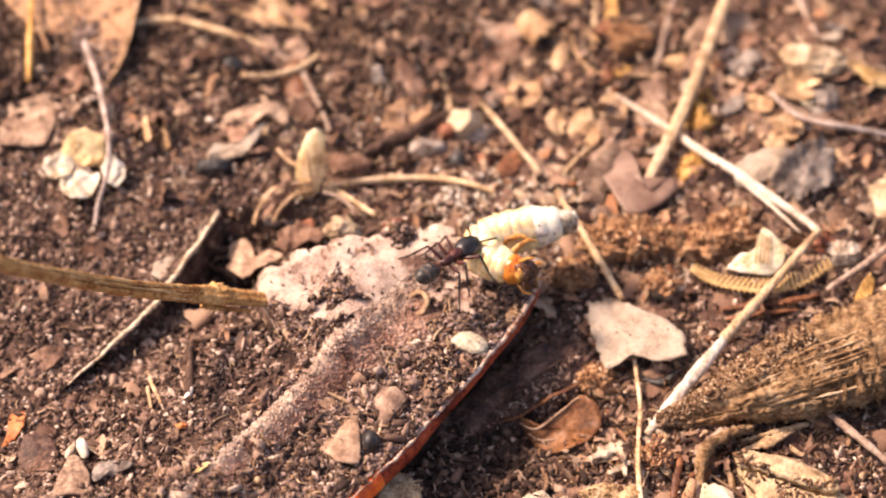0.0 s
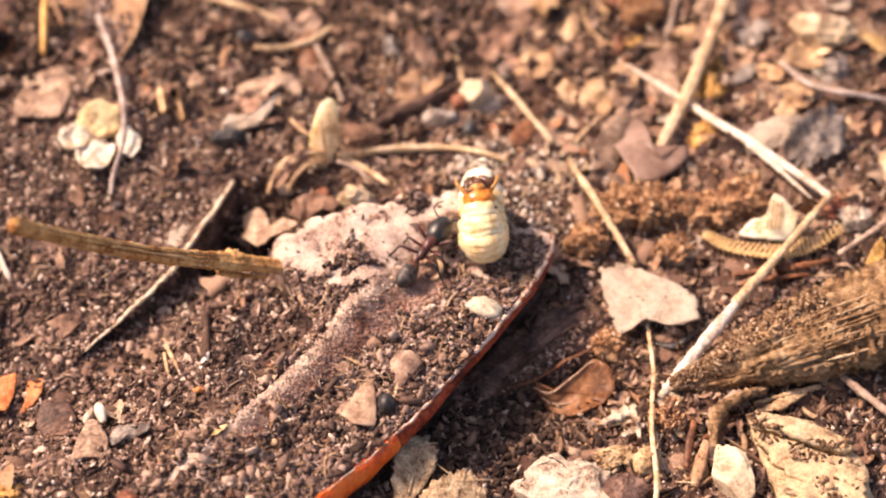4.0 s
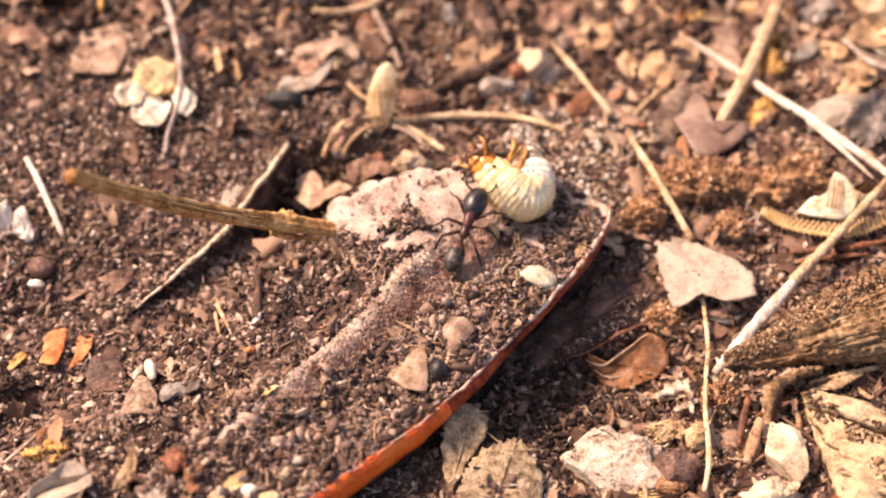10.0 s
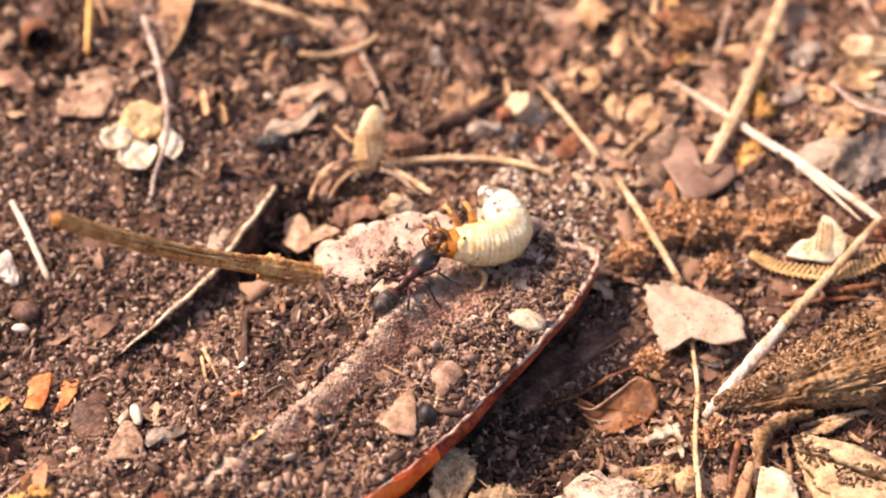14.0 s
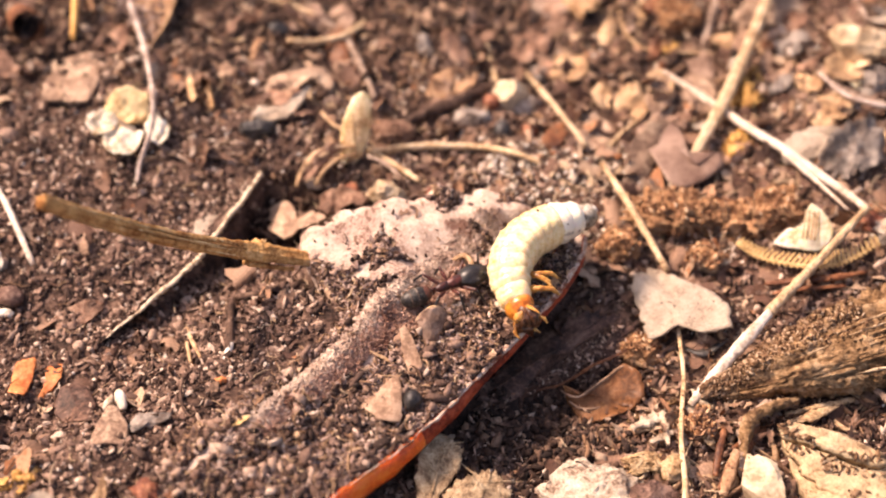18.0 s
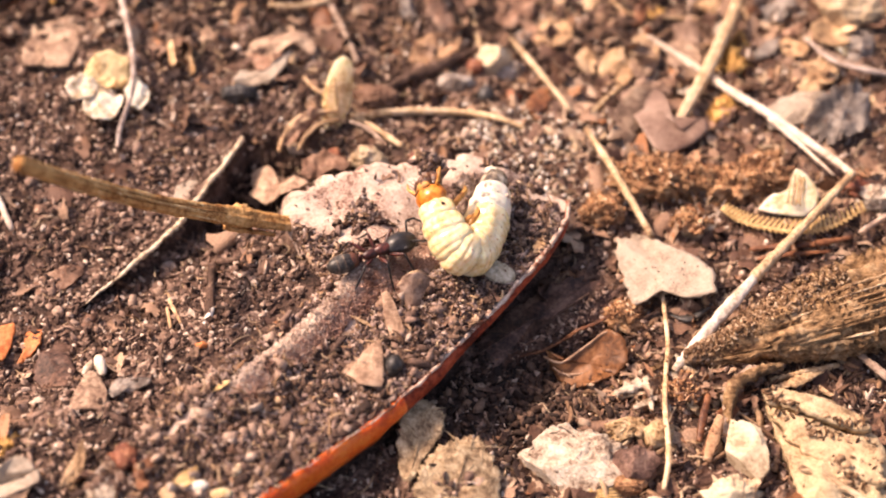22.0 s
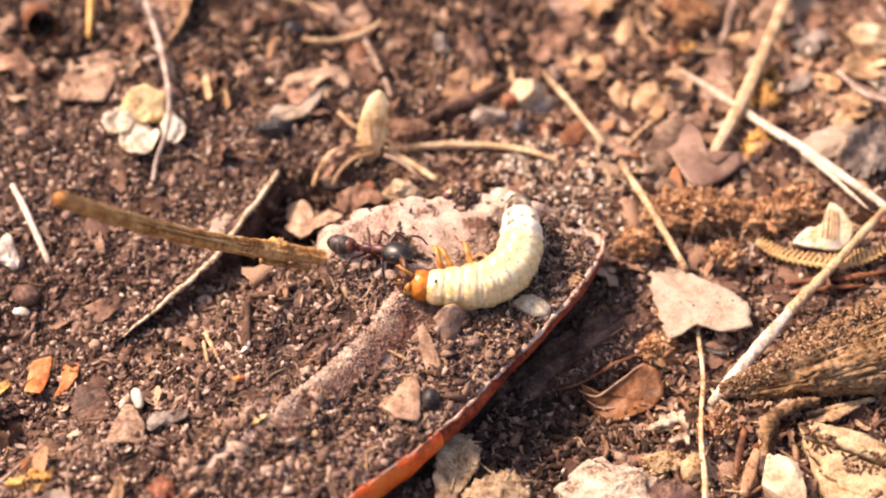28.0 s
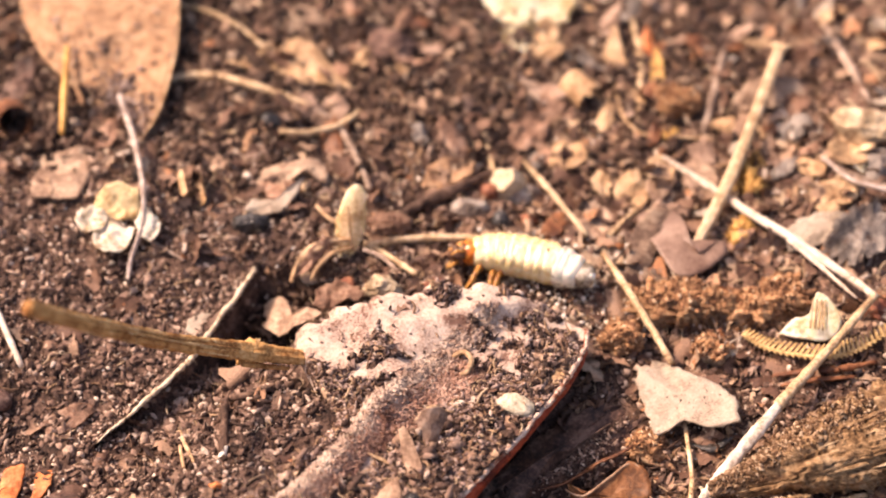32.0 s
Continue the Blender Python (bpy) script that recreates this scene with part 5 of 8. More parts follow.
leaf_bit("large_pale_leaf", [(2.2, 79.0, 2.2), (10.3, 78.1, 4.6), (18.1, 78.7, 3.5), (17.8, 70.9, 2.7), (13.8, 69.4, 1.2), (10.1, 68.5, 2.0), (5.9, 70.6, 1.7)], CREAM, "large cream leaf with a folded edge", seed=29, crumple=0.15, curl=0.15, rings=10, seg=60)
leaf_bit("pale_scrap", [(6.4, 66.7, 1.6), (8.2, 68.6, 1.8), (11.9, 68.7, 1.5), (12.4, 66.2, 1.5), (9.2, 63.9, 2.0)], CREAM, "pale leaf scrap on soil", group="pale scraps", seed=30, crumple=0.4)
leaf_bit("pale_scrap", [(12.8, 68.9, 1.6), (14.7, 70.8, 1.3), (15.9, 66.5, 1.4), (14.9, 64.3, 1.8), (13.4, 65.6, 1.8)], CREAM, "pale leaf scrap on soil", group="pale scraps", seed=31, crumple=0.4)
leaf_bit("pale_scrap", [(8.3, 63.2, 1.9), (11.9, 64.3, 2.1), (14.2, 64.4, 1.7), (11.4, 62.1, 1.8), (9.2, 61.4, 2.1)], CREAM, "pale leaf scrap on soil", group="pale scraps", seed=32, crumple=0.4)
leaf_bit("tall_leaf", [(22.4, 60.4, 1.4), (23.6, 64.9, 2.7), (24.8, 68.6, 3.5), (25.9, 64.4, 2.7), (26.7, 60.0, 1.8), (24.4, 58.7, 1.8)], TAN, "beige pointed leaf standing in litter", seed=33, curl=0.3, axis=90)
leaf_bit("orange_scrap", [(28.7, 62.8, 1.3), (29.3, 67.4, 1.6), (30.2, 69.8, 2.6), (31.2, 67.4, 1.7), (30.6, 62.7, 1.5)], ORANGE, "orange leaf scrap between sticks", seed=34)
leaf_bit("yellow_scrap", [(30.2, 58.6, 2.0), (31.2, 63.8, 3.0), (32.2, 61.1, 2.9), (32.4, 56.1, 2.0), (30.9, 54.9, 1.8)], YELLOW, "yellow leaf standing in litter", seed=35, curl=0.3, axis=90)
leaf_bit("tan_leaf", [(25.3, 52.9, 2.0), (27.3, 54.5, 2.1), (29.3, 53.0, 2.2), (28.9, 49.9, 2.4), (26.4, 49.6, 2.2)], TAN, "small beige leaf in litter", seed=36, crumple=0.3)
lump("brown_clod", (34.0, 50.1, 3.4), (3.0, 2.6, 1.8), CLOD, "brown crumbly clod in litter", "clod", seed=10, rough=0.3)
leaf_bit("oval_leaf", [(42.1, 50.5, 3.0), (43.2, 53.0, 4.3), (46.8, 55.3, 5.4), (51.8, 56.7, 5.1), (55.0, 55.3, 4.1), (52.4, 52.5, 4.2), (50.2, 51.0, 3.6), (45.9, 50.4, 2.9)], PINKISH, "oval pinkish brown leaf on litter", seed=37, dome=-0.2, crumple=0.3)
lump("pale_stone", (60.7, 42.5, 6.8), (4.6, 3.0, 2.4), PALE_STONE, "rough cream-coloured crumbly stone", seed=11, rough=0.22, facets=0.25)
lump("pale_stone", (68.8, 72.0, 2.5), (2.4, 2.4, 2.2), WHITE_STONE, "rough whitish crumbly stone", seed=12, rough=0.45, facets=0.25)
leaf_bit("oval_leaf", [(28.2, 31.9, 3.2), (28.8, 35.1, 3.5), (30.6, 37.7, 3.1), (32.6, 36.9, 3.3), (32.9, 33.6, 3.3), (31.2, 30.3, 3.2), (29.4, 29.4, 3.2)], PINKISH, "small oval pinkish brown leaf", group="oval brown leaves", seed=38, dome=-0.12, crumple=0.15, ragged=0.01)
leaf_bit("oval_leaf", [(34.0, 37.3, 3.0), (36.0, 39.1, 2.8), (38.5, 37.2, 3.2), (39.4, 34.4, 2.7), (38.2, 31.1, 2.3), (35.6, 30.7, 3.1), (34.3, 33.5, 3.2)], PINKISH, "oval brown leaf behind the stalk", group="oval brown leaves", seed=39, dome=-0.1, crumple=0.2, ragged=0.01)
leaf_bit("heart_leaf", [(51.8, 29.0, 5.1), (53.6, 32.5, 4.9), (56.1, 33.6, 5.1), (59.7, 33.2, 5.5), (58.7, 30.7, 4.8), (55.3, 26.5, 5.3), (53.2, 25.8, 5.0)], TAN, "heart-shaped tan leaf on litter", seed=40, crumple=0.35)
leaf_bit("tan_leaf", [(50.2, 37.6, 4.4), (52.5, 38.1, 4.9), (55.0, 36.4, 5.1), (54.1, 34.1, 4.9), (51.5, 35.4, 4.3)], TAN, "small beige leaf scrap in litter", seed=41, crumple=0.3)
leaf_bit("tan_leaf", [(58.5, 36.3, 5.6), (60.9, 37.1, 6.2), (62.1, 35.9, 6.1), (60.3, 34.6, 5.7)], CREAM, "small pale leaf scrap in litter", seed=42, crumple=0.3)
leaf_bit("grey_leaf", [(47.2, 23.1, 4.0), (50.7, 25.3, 5.2), (56.3, 25.7, 6.1), (55.0, 22.9, 5.1), (51.7, 20.5, 3.6), (48.4, 19.8, 3.2)], GREY_LEAF, "torn grey-beige leaf on litter", seed=43, crumple=0.5, ragged=0.06)
leaf_bit("slate_leaf", [(53.0, 19.7, 3.5), (54.3, 22.9, 5.8), (57.2, 24.5, 7.6), (60.7, 25.6, 7.4), (62.5, 22.7, 5.6), (61.5, 19.6, 4.1), (57.0, 17.3, 3.7)], SLATE, "crumpled slate-grey dry leaf", seed=44, crumple=1.7, curl=0.25, ragged=0.09, rings=12, seg=70)
leaf_bit("curly_leaf", [(24.6, 13.4, 2.2), (25.0, 17.8, 2.8), (25.9, 22.2, 3.2), (28.5, 26.0, 3.9), (32.4, 27.6, 2.8), (32.5, 25.0, 2.2), (29.9, 20.7, 1.8), (27.4, 15.1, 1.8)], PINKISH, "crinkled brown leaf with curled rim", seed=45, crumple=0.8, curl=-0.2, axis=60)
SMOOTH_BROWN = mottled("smooth_brown_leaf", [(0.2, (0.13, 0.072, 0.05)), (0.5, (0.2, 0.122, 0.088)), (0.8, (0.28, 0.185, 0.138))], 0.2, 2.0, 0.5, 0.35, 0.3, 0.2)
leaf_bit("smooth_leaf", [(26.9, 27.2, 3.2), (30.1, 28.6, 3.6), (32.9, 25.8, 4.0), (34.0, 20.5, 4.2), (35.2, 18.5, 4.0), (38.5, 21.0, 4.4), (39.2, 19.3, 4.2), (37.2, 16.9, 3.6), (33.1, 14.6, 3.2), (31.1, 15.6, 3.2), (29.1, 19.9, 3.2), (27.6, 23.4, 3.0)], SMOOTH_BROWN, "smooth reddish brown bent leaf behind the stalk", seed=46, crumple=0.15, ragged=0.01, curl=-0.15, axis=40)
leaf_bit("brown_leaf", [(17.2, 23.2, 1.8), (17.7, 28.2, 1.4), (20.2, 29.6, 1.6), (23.1, 28.1, 1.3), (23.3, 24.9, 1.7), (20.4, 22.1, 1.4)], PINKISH, "pale brown leaf under a straw", seed=47, crumple=0.4)
leaf_bit("brown_leaf", [(14.3, 39.1, -0.1), (15.0, 43.1, -0.1), (17.6, 43.8, 0.8), (20.0, 41.8, 1.7), (19.5, 38.3, 1.6), (17.0, 37.3, 1.0)], TAN, "beige brown leaf in litter", seed=48, crumple=0.35)
leaf_bit("brown_leaf", [(11.5, 39.5, -0.7), (12.9, 43.3, -0.9), (14.6, 42.5, -0.3), (14.2, 39.4, -0.4)], BROWN, "small dull brown leaf in litter", seed=49)
leaf_bit("brown_leaf", [(7.7, 43.7, -0.8), (8.5, 47.7, 0.8), (11.0, 49.3, 1.3), (14.3, 48.5, 1.2), (13.8, 44.8, -0.2), (10.8, 42.4, -0.9)], BROWN, "triangular dark brown leaf", seed=50, crumple=0.5)
leaf_bit("brown_leaf", [(9.2, 57.0, 2.6), (10.5, 58.4, 2.3), (14.2, 51.7, 2.3), (13.6, 49.9, 1.8), (11.4, 51.8, 2.1)], STRAW_GREY, "narrow grey-brown leaf in litter", seed=51, crumple=0.3)
leaf_bit("red_leaf", [(12.6, 22.5, 2.2), (14.3, 26.5, 1.5), (16.2, 27.2, 1.6), (16.5, 24.7, 1.9), (15.1, 21.7, 2.1)], RUSSET, "small russet leaf in litter", seed=52, crumple=0.3)
leaf_bit("brown_leaf", [(-4.8, 31.5, 1.3), (-3.7, 35.5, 1.4), (-0.4, 37.5, 1.8), (3.0, 38.8, -0.0), (2.2, 34.8, 0.8), (-1.9, 31.8, 0.6)], ORANGE_TAN, "orange-tan leaf behind a dark stick", seed=53, crumple=0.5)
lump("white_lump", (8.3, 33.2, 1.2), (3.2, 2.6, 2.8), SMOOTH_STONE, "whitish angular stone by a straw", seed=13, rough=0.2, facets=0.35)
lump("grey_lump", (10.3, 32.2, -0.1), (2.8, 1.6, 1.4), GREY_STONE, "grey stone in leaf litter", seed=14, rough=0.25)
lump("grey_lump", (2.4, 27.7, 1.0), (2.6, 1.7, 1.6), GREY_STONE, "small grey stone in litter", seed=15, facets=0.2)
lump("red_seed", (5.4, 31.5, 0.8), (1.6, 1.3, 1.2), RED, "small red-brown round seed", "seed", seed=16, rough=0.06)
lump("dark_seed", (7.0, 25.7, 0.9), (1.3, 1.6, 1.3), CHARCOAL, "small dark round seed", "seed", seed=17, rough=0.06)
lump("grey_lump", (-9.3, 22.6, 1.7), (3.4, 1.9, 1.5), BROWN, "brown earthy stone by a stick", seed=18, rough=0.25)
lump("tan_pebble", (-9.1, 9.9, 2.7), (2.6, 1.7, 1.5), PALE_STONE, "rounded tan pebble behind the leaf", "pebble", seed=19, rough=0.35)
lump("red_bit", (-14.2, 11.4, 1.0), (1.2, 1.0, 0.7), RED, "small red fragment on soil", "fragment", group="red fragments", seed=20, rough=0.4)
lump("red_bit", (11.3, 26.0, 0.6), (1.1, 1.0, 0.7), RED, "small red fragment on soil", "fragment", group="red fragments", seed=21, rough=0.4)
lump("red_bit", (-2.4, 11.4, 1.9), (1.6, 1.2, 0.7), RED, "small red fragment on soil", "fragment", group="red fragments", seed=22, rough=0.5)
lump("red_bit", (-34.1, -46.2, 8.7), (1.4, 1.1, 0.9), RED, "crumbly red fragment on soil", "fragment", group="red fragments", seed=23, rough=0.6)
lump("red_bit", (59.8, 9.0, 3.4), (1.6, 1.3, 1.0), RED, "crumbly red fragment on soil", "fragment", group="red fragments", seed=24, rough=0.6)
lump("orange_crumb", (-27.7, -27.6, 6.2), (0.7, 0.45, 0.5), ORANGE, "tiny orange crumb on soil", "fragment", seed=25, rough=0.4)
lump("white_pod", (-27.6, -21.6, 4.5), (0.5, 1.5, 0.6), CHALK, "tiny white pod on soil", "pod", seed=26, rough=0.08, turn=-8)
lump("white_pebble", (-59.2, -12.9, -1.7), (1.1, 0.6, 0.6), CHALK, "tiny white pebble on soil", "pebble", seed=27, rough=0.1)
for k, (p, s, m, lab, turn_) in enumerate([((-25.1, -49.2, 7.7), 1.15, CHALK, "tiny white seed on soil", 10), ((-22.4, -50.1, 7.5), 1.4, CREAM, "tiny cream seed on soil", 12), ((-36.5, -47.3, 6.8), 1.3, GREY_STONE, "small grey husk on soil", 40), ((-20.9, -46.7, 7.8), 1.0, PALE_STONE, "tiny tan seed on soil", 70)]):
    lump("small_seed", p, (s, 0.6 * s, 0.5 * s), m, lab, "seed", seed=30 + k, rough=0.08, turn=turn_)
leaf_bit("tan_leaf", [(-29.6, -54.8, 8.1), (-30.0, -52.6, 8.4), (-29.3, -50.6, 8.8), (-28.3, -50.0, 8.8), (-27.6, -51.3, 8.6), (-27.7, -54.6, 8.0)], TAN, "narrow tan leaf lying on soil", seed=172, crumple=0.2, curl=-0.1, axis=80, thick=0.25)
leaf_bit("yellow_scrap", [(-28.1, -49.4, 8.4), (-27.5, -48.4, 8.6), (-25.5, -47.4, 8.8), (-25.6, -48.9, 8.3), (-26.7, -49.8, 8.1)], GOLD, "small yellowish leaf scrap on soil", seed=173, crumple=0.2, curl=0.3)
leaf_bit("russet_scrap", [(-33.1, -47.6, 8.9), (-31.2, -46.8, 9.1), (-30.3, -48.5, 8.7), (-31.6, -48.9, 8.6), (-30.7, -50.4, 8.3), (-32.0, -51.0, 8.2)], RUSSET, "crumpled russet leaf scrap on soil", seed=174, crumple=0.8, curl=0.4, ragged=0.08)
leaf_bit("pale_scrap", [(-41.3, -49.6, 6.6), (-40.9, -46.2, 6.4), (-39.9, -43.8, 6.5), (-39.2, -45.0, 6.1), (-39.3, -48.1, 6.5), (-40.0, -49.7, 6.2)], TAN, "torn tan leaf scrap on soil", seed=175, crumple=0.6, curl=0.2, ragged=0.07)
leaf_bit("brown_leaf", [(-42.7, -54.8, 6.5), (-41.6, -53.1, 6.8), (-37.6, -52.6, 8.1), (-36.0, -52.7, 7.8), (-38.7, -54.1, 8.2), (-40.3, -55.8, 8.4)], BROWN, "dull brown leaf strip on soil", seed=176, crumple=0.6, ragged=0.06)
thing("seed_fluff", fibres("seed_fluff", np.array((-36.4, -52.4, 7.6)) + np.random.default_rng(4).normal(0, 0.7, (120, 3)) * [1.2, 0.8, 0.5], np.full(120, 2.4), WHITE, 18, radius=0.05, rise=0.5), "tuft of pale seed fluff on soil", "fluff", kind="stuff")
for k, p in enumerate([(-50.9, -43.0, 4.2), (-49.1, -43.3, 5.1), (-48.4, -42.9, 5.5), (-49.5, -44.9, 5.1), (-52.0, -43.3, 3.5)]):
    lump("yellow_crumb", p, (0.8, 0.7, 0.6), YELLOW, "tiny mustard-yellow crumb on soil", "fragment", group="yellow crumbs", seed=40 + k, rough=0.95)
for k, p in enumerate([(42.7, 37.2, 3.7), (43.5, 34.8, 3.8), (44.2, 32.5, 3.7), (42.5, 33.9, 2.2), (42.4, 25.0, 2.4), (41.5, 23.1, 2.5), (44.4, 38.4, 3.2), (31.6, 43.8, 2.6), (32.9, 44.2, 2.5)]):
    lump("yellow_crumb", p, (1.0, 0.9, 0.8), YELLOW, "mustard-yellow crumb by the stalk", "fragment", group="yellow crumbs by stalk", seed=50 + k, rough=0.95)

leaf_bit("yellow_leaf", [(67.1, 43.7, 6.7), (69.6, 43.0, 6.8), (75.1, 42.8, 4.6), (72.2, 39.5, 5.7), (69.3, 40.1, 6.4)], GOLD, "narrow yellowish dry leaf in litter", seed=141, crumple=0.3)
leaf_bit("yellow_leaf", [(62.5, -5.0, 4.0), (62.2, -1.8, 5.8), (64.1, 0.8, 6.9), (65.0, -0.1, 6.3), (63.8, -3.8, 4.7)], YELLOW, "small yellow leaf standing by rotten wood", seed=142, crumple=0.3, curl=0.3)
rod("red_root", [(43.9, -2.4, 2.4), (48.7, -2.2, 3.5), (53.3, -2.0, 4.3), (57.8, -0.5, 4.2)], [0.35, 0.6, 0.6, 0.3], RUSSET, "reddish bark strip under the fern leaf", "root", n=22, rough=0.2, flat=0.6)
rod("red_root", [(44.8, -4.0, 2.3), (49.3, -3.6, 3.4), (54.8, -3.0, 3.8)], [0.3, 0.5, 0.25], RUSSET, "reddish bark strip under the fern leaf", "root", n=18, rough=0.2, flat=0.6)
rod("leaning_stick", [(55.1, -16.7, 1.9), (58.2, -21.3, 3.1), (61.9, -26.0, 3.8), (66.0, -30.3, 3.3)], [0.4, 0.55, 0.55, 0.4], STRAW_GREY, "grey-brown stick leaning over wood debris", "stick", n=26, rough=0.15)
rod("crooked_root", [(39.2, -31.8, 1.4), (39.4, -28.9, 2.6), (40.2, -26.1, 3.2), (43.0, -24.5, 4.1), (46.3, -22.8, 3.4)], [0.5, 0.8, 0.9, 0.8, 0.5], WOOD, "crooked crumbly root piece under rotten wood", "root", n=30, rough=0.3)
rod("bark_strip", [(36.8, -27.4, 2.5), (36.0, -30.8, 2.4), (35.4, -34.2, 1.5)], [0.4, 0.6, 0.35], RUSSET, "reddish bark strip leaning in debris", "bark", n=16, rough=0.15, flat=0.5)
rod("bark_strip", [(38.1, -30.9, 3.0), (37.2, -33.8, 2.4), (36.3, -36.8, 1.3)], [0.5, 0.9, 0.5], ORANGE_TAN, "broad orange-brown bark strip in debris", "bark", n=16, rough=0.1, flat=0.4)
# left side, by the open soil
for k, (o, m, lab) in enumerate([([(-66.5, -6.8, 0.4), (-66.3, -4.6, 2.6), (-65.0, -3.1, 3.8), (-63.8, -3.7, 2.4), (-64.2, -5.5, 0.3)], WHITE, "white papery petal scrap standing in soil"), ([(-63.7, -5.7, -0.1), (-63.4, -3.8, 2.6), (-62.2, -3.1, 2.7), (-60.6, -5.9, 0.1), (-61.6, -6.9, -0.1)], WHITE, "white papery petal scrap standing in soil")]):
    leaf_bit("petal_scrap", o, m, lab, "petal", group="white petal scraps", seed=150 + k, crumple=0.5, curl=0.2, axis=80, thick=0.2)
rod("petal_scrap", [(-65.4, -7.0, -0.0), (-64.5, -6.3, 0.7), (-62.7, -5.9, 0.5), (-61.0, -6.9, 0.1)], [0.15, 0.3, 0.15], PALE_STEM, "thin curled scrap of a pale petal", "petal", n=16)
lump("brown_seed", (-59.0, -10.7, -0.7), (1.9, 1.6, 1.3), RUDDY, "round dark brown seed on soil", "seed", seed=151, rough=0.12)
leaf_bit("brown_leaf", [(-72.7, -17.8, 0.4), (-68.6, -16.9, 1.3), (-65.5, -17.0, 0.3), (-64.0, -19.9, -0.8), (-64.7, -24.6, -1.0), (-66.6, -29.4, -0.3), (-70.0, -29.9, -0.8)], PINKISH, "curled pinkish brown leaf on soil", seed=152, crumple=0.5, curl=-0.2)
leaf_bit("brown_leaf", [(-76.0, 1.2, 2.7), (-71.3, 1.2, 3.5), (-68.6, 0.3, 3.1), (-68.8, -2.9, 1.8), (-71.7, -6.3, 0.7), (-74.4, -6.9, 1.0)], PINKISH, "curled pinkish brown leaf on soil", seed=153, crumple=0.6, curl=-0.2)
leaf_bit("brown_leaf", [(-81.8, 25.0, 1.7), (-76.1, 26.1, 2.2), (-72.5, 23.1, 2.0), (-70.0, 17.8, 2.1), (-72.2, 15.6, 2.1), (-79.8, 16.1, 1.4)], PINKISH, "flat pinkish brown leaf on soil", seed=154, crumple=0.4)
leaf_bit("crinkled_leaf", [(-74.4, 32.2, 1.2), (-72.5, 33.4, 2.8), (-69.8, 32.3, 2.6), (-68.1, 32.8, 3.4), (-65.5, 30.6, 3.2), (-66.2, 28.7, 2.2), (-69.2, 29.3, 2.5), (-72.0, 29.7, 0.9)], BROWN, "crinkled brown leaf scrap", seed=155, crumple=0.9, ragged=0.08)
lump("dark_clod", (-60.3, -30.6, -0.7), (3.6, 2.6, 1.8), SOIL, "dark crumbly clod of soil", "clod", seed=156, rough=0.5)
leaf_bit("brown_leaf", [(-65.5, -36.4, -0.3), (-64.2, -34.7, 1.3), (-62.1, -34.0, 1.3), (-61.3, -35.9, 0.4), (-63.2, -37.4, -0.4)], TAN, "small curled tan leaf on soil", seed=157, crumple=0.5, curl=0.4)

# ---------------------------------------------------------------- petals, husks, fern
flower = tagged(new("fallen_flower"), "fallen flower with four papery off-white petals", "flower")
F_O = np.array((-47.3, 18.8, 3.5))
flower.location = Vector(F_O) * MM
PETAL = mottled("papery_petal", [(0.2, (0.36, 0.25, 0.15)), (0.4, (0.62, 0.51, 0.37)), (0.75, (0.77, 0.69, 0.56))], 0.35, 1.4, 0.6, 0.3, 0.4, 0.2, sub=0.3, through=1.0, dirt=0.2)
PETAL_TAN = mottled("yellowed_petal", [(0.2, (0.3, 0.16, 0.06)), (0.45, (0.52, 0.36, 0.17)), (0.75, (0.64, 0.5, 0.28))], 0.35, 1.4, 0.6, 0.3, 0.5, 0.2, dirt=0.3)
for k, (o, m, up) in enumerate([([(-50.0, 18.9, 3.5), (-51.0, 21.5, 4.7), (-50.1, 22.9, 6.3), (-47.6, 23.8, 6.7), (-45.1, 22.9, 6.4), (-44.3, 21.2, 4.6), (-45.6, 19.2, 3.5)], PETAL_TAN, -0.1), ([(-53.3, 17.9, 3.9), (-52.8, 19.4, 4.8), (-50.8, 20.5, 4.5), (-48.8, 19.6, 3.8), (-49.1, 17.0, 3.2), (-51.6, 15.8, 3.5)], PETAL, 0.25), ([(-50.4, 15.3, 3.4), (-50.2, 17.9, 3.4), (-47.7, 18.9, 3.6), (-45.1, 17.8, 2.8), (-45.2, 15.1, 2.5), (-47.1, 12.6, 3.0), (-49.3, 13.0, 3.5)], PETAL, 0.25), ([(-44.9, 18.8, 3.3), (-43.8, 20.6, 4.0), (-41.9, 19.8, 4.0), (-41.2, 17.6, 3.6), (-42.2, 15.7, 2.9), (-44.2, 16.9, 2.5)], PETAL, 0.25)]):
    part("petal", raw_mesh("petal", *sheet_arrays(np.array(o) - F_O, seed=60 + k, thick=0.12, crumple=0.55, dome=up, ragged=0.035, fold=0.1, axis=40 * k), m), flower, "yellowed papery petal" if k == 0 else "papery white petal")
husk = tagged(new("oval_husk"), "upright oval cream seed husk with dry bracts", "husk")
H_O = np.array((-13.4, 16.8, 1.3))
husk.location = Vector(H_O) * MM
hv, hf = lump_arrays((0, 0, 0), (2.0, 0.6, 5.6), seed=2, rough=0.04)
a = radians(-8)
hv = hv @ np.array([[math.cos(a), 0, -math.sin(a)], [0, 1, 0], [math.sin(a), 0, math.cos(a)]]).T
b_ = radians(-28)
hv = hv @ np.array([[1, 0, 0], [0, math.cos(b_), -math.sin(b_)], [0, math.sin(b_), math.cos(b_)]]).T
hv = hv + [-0.9, 2.2, 4.5]
part("disc", raw_mesh("disc", hv, hf, CREAM), husk)
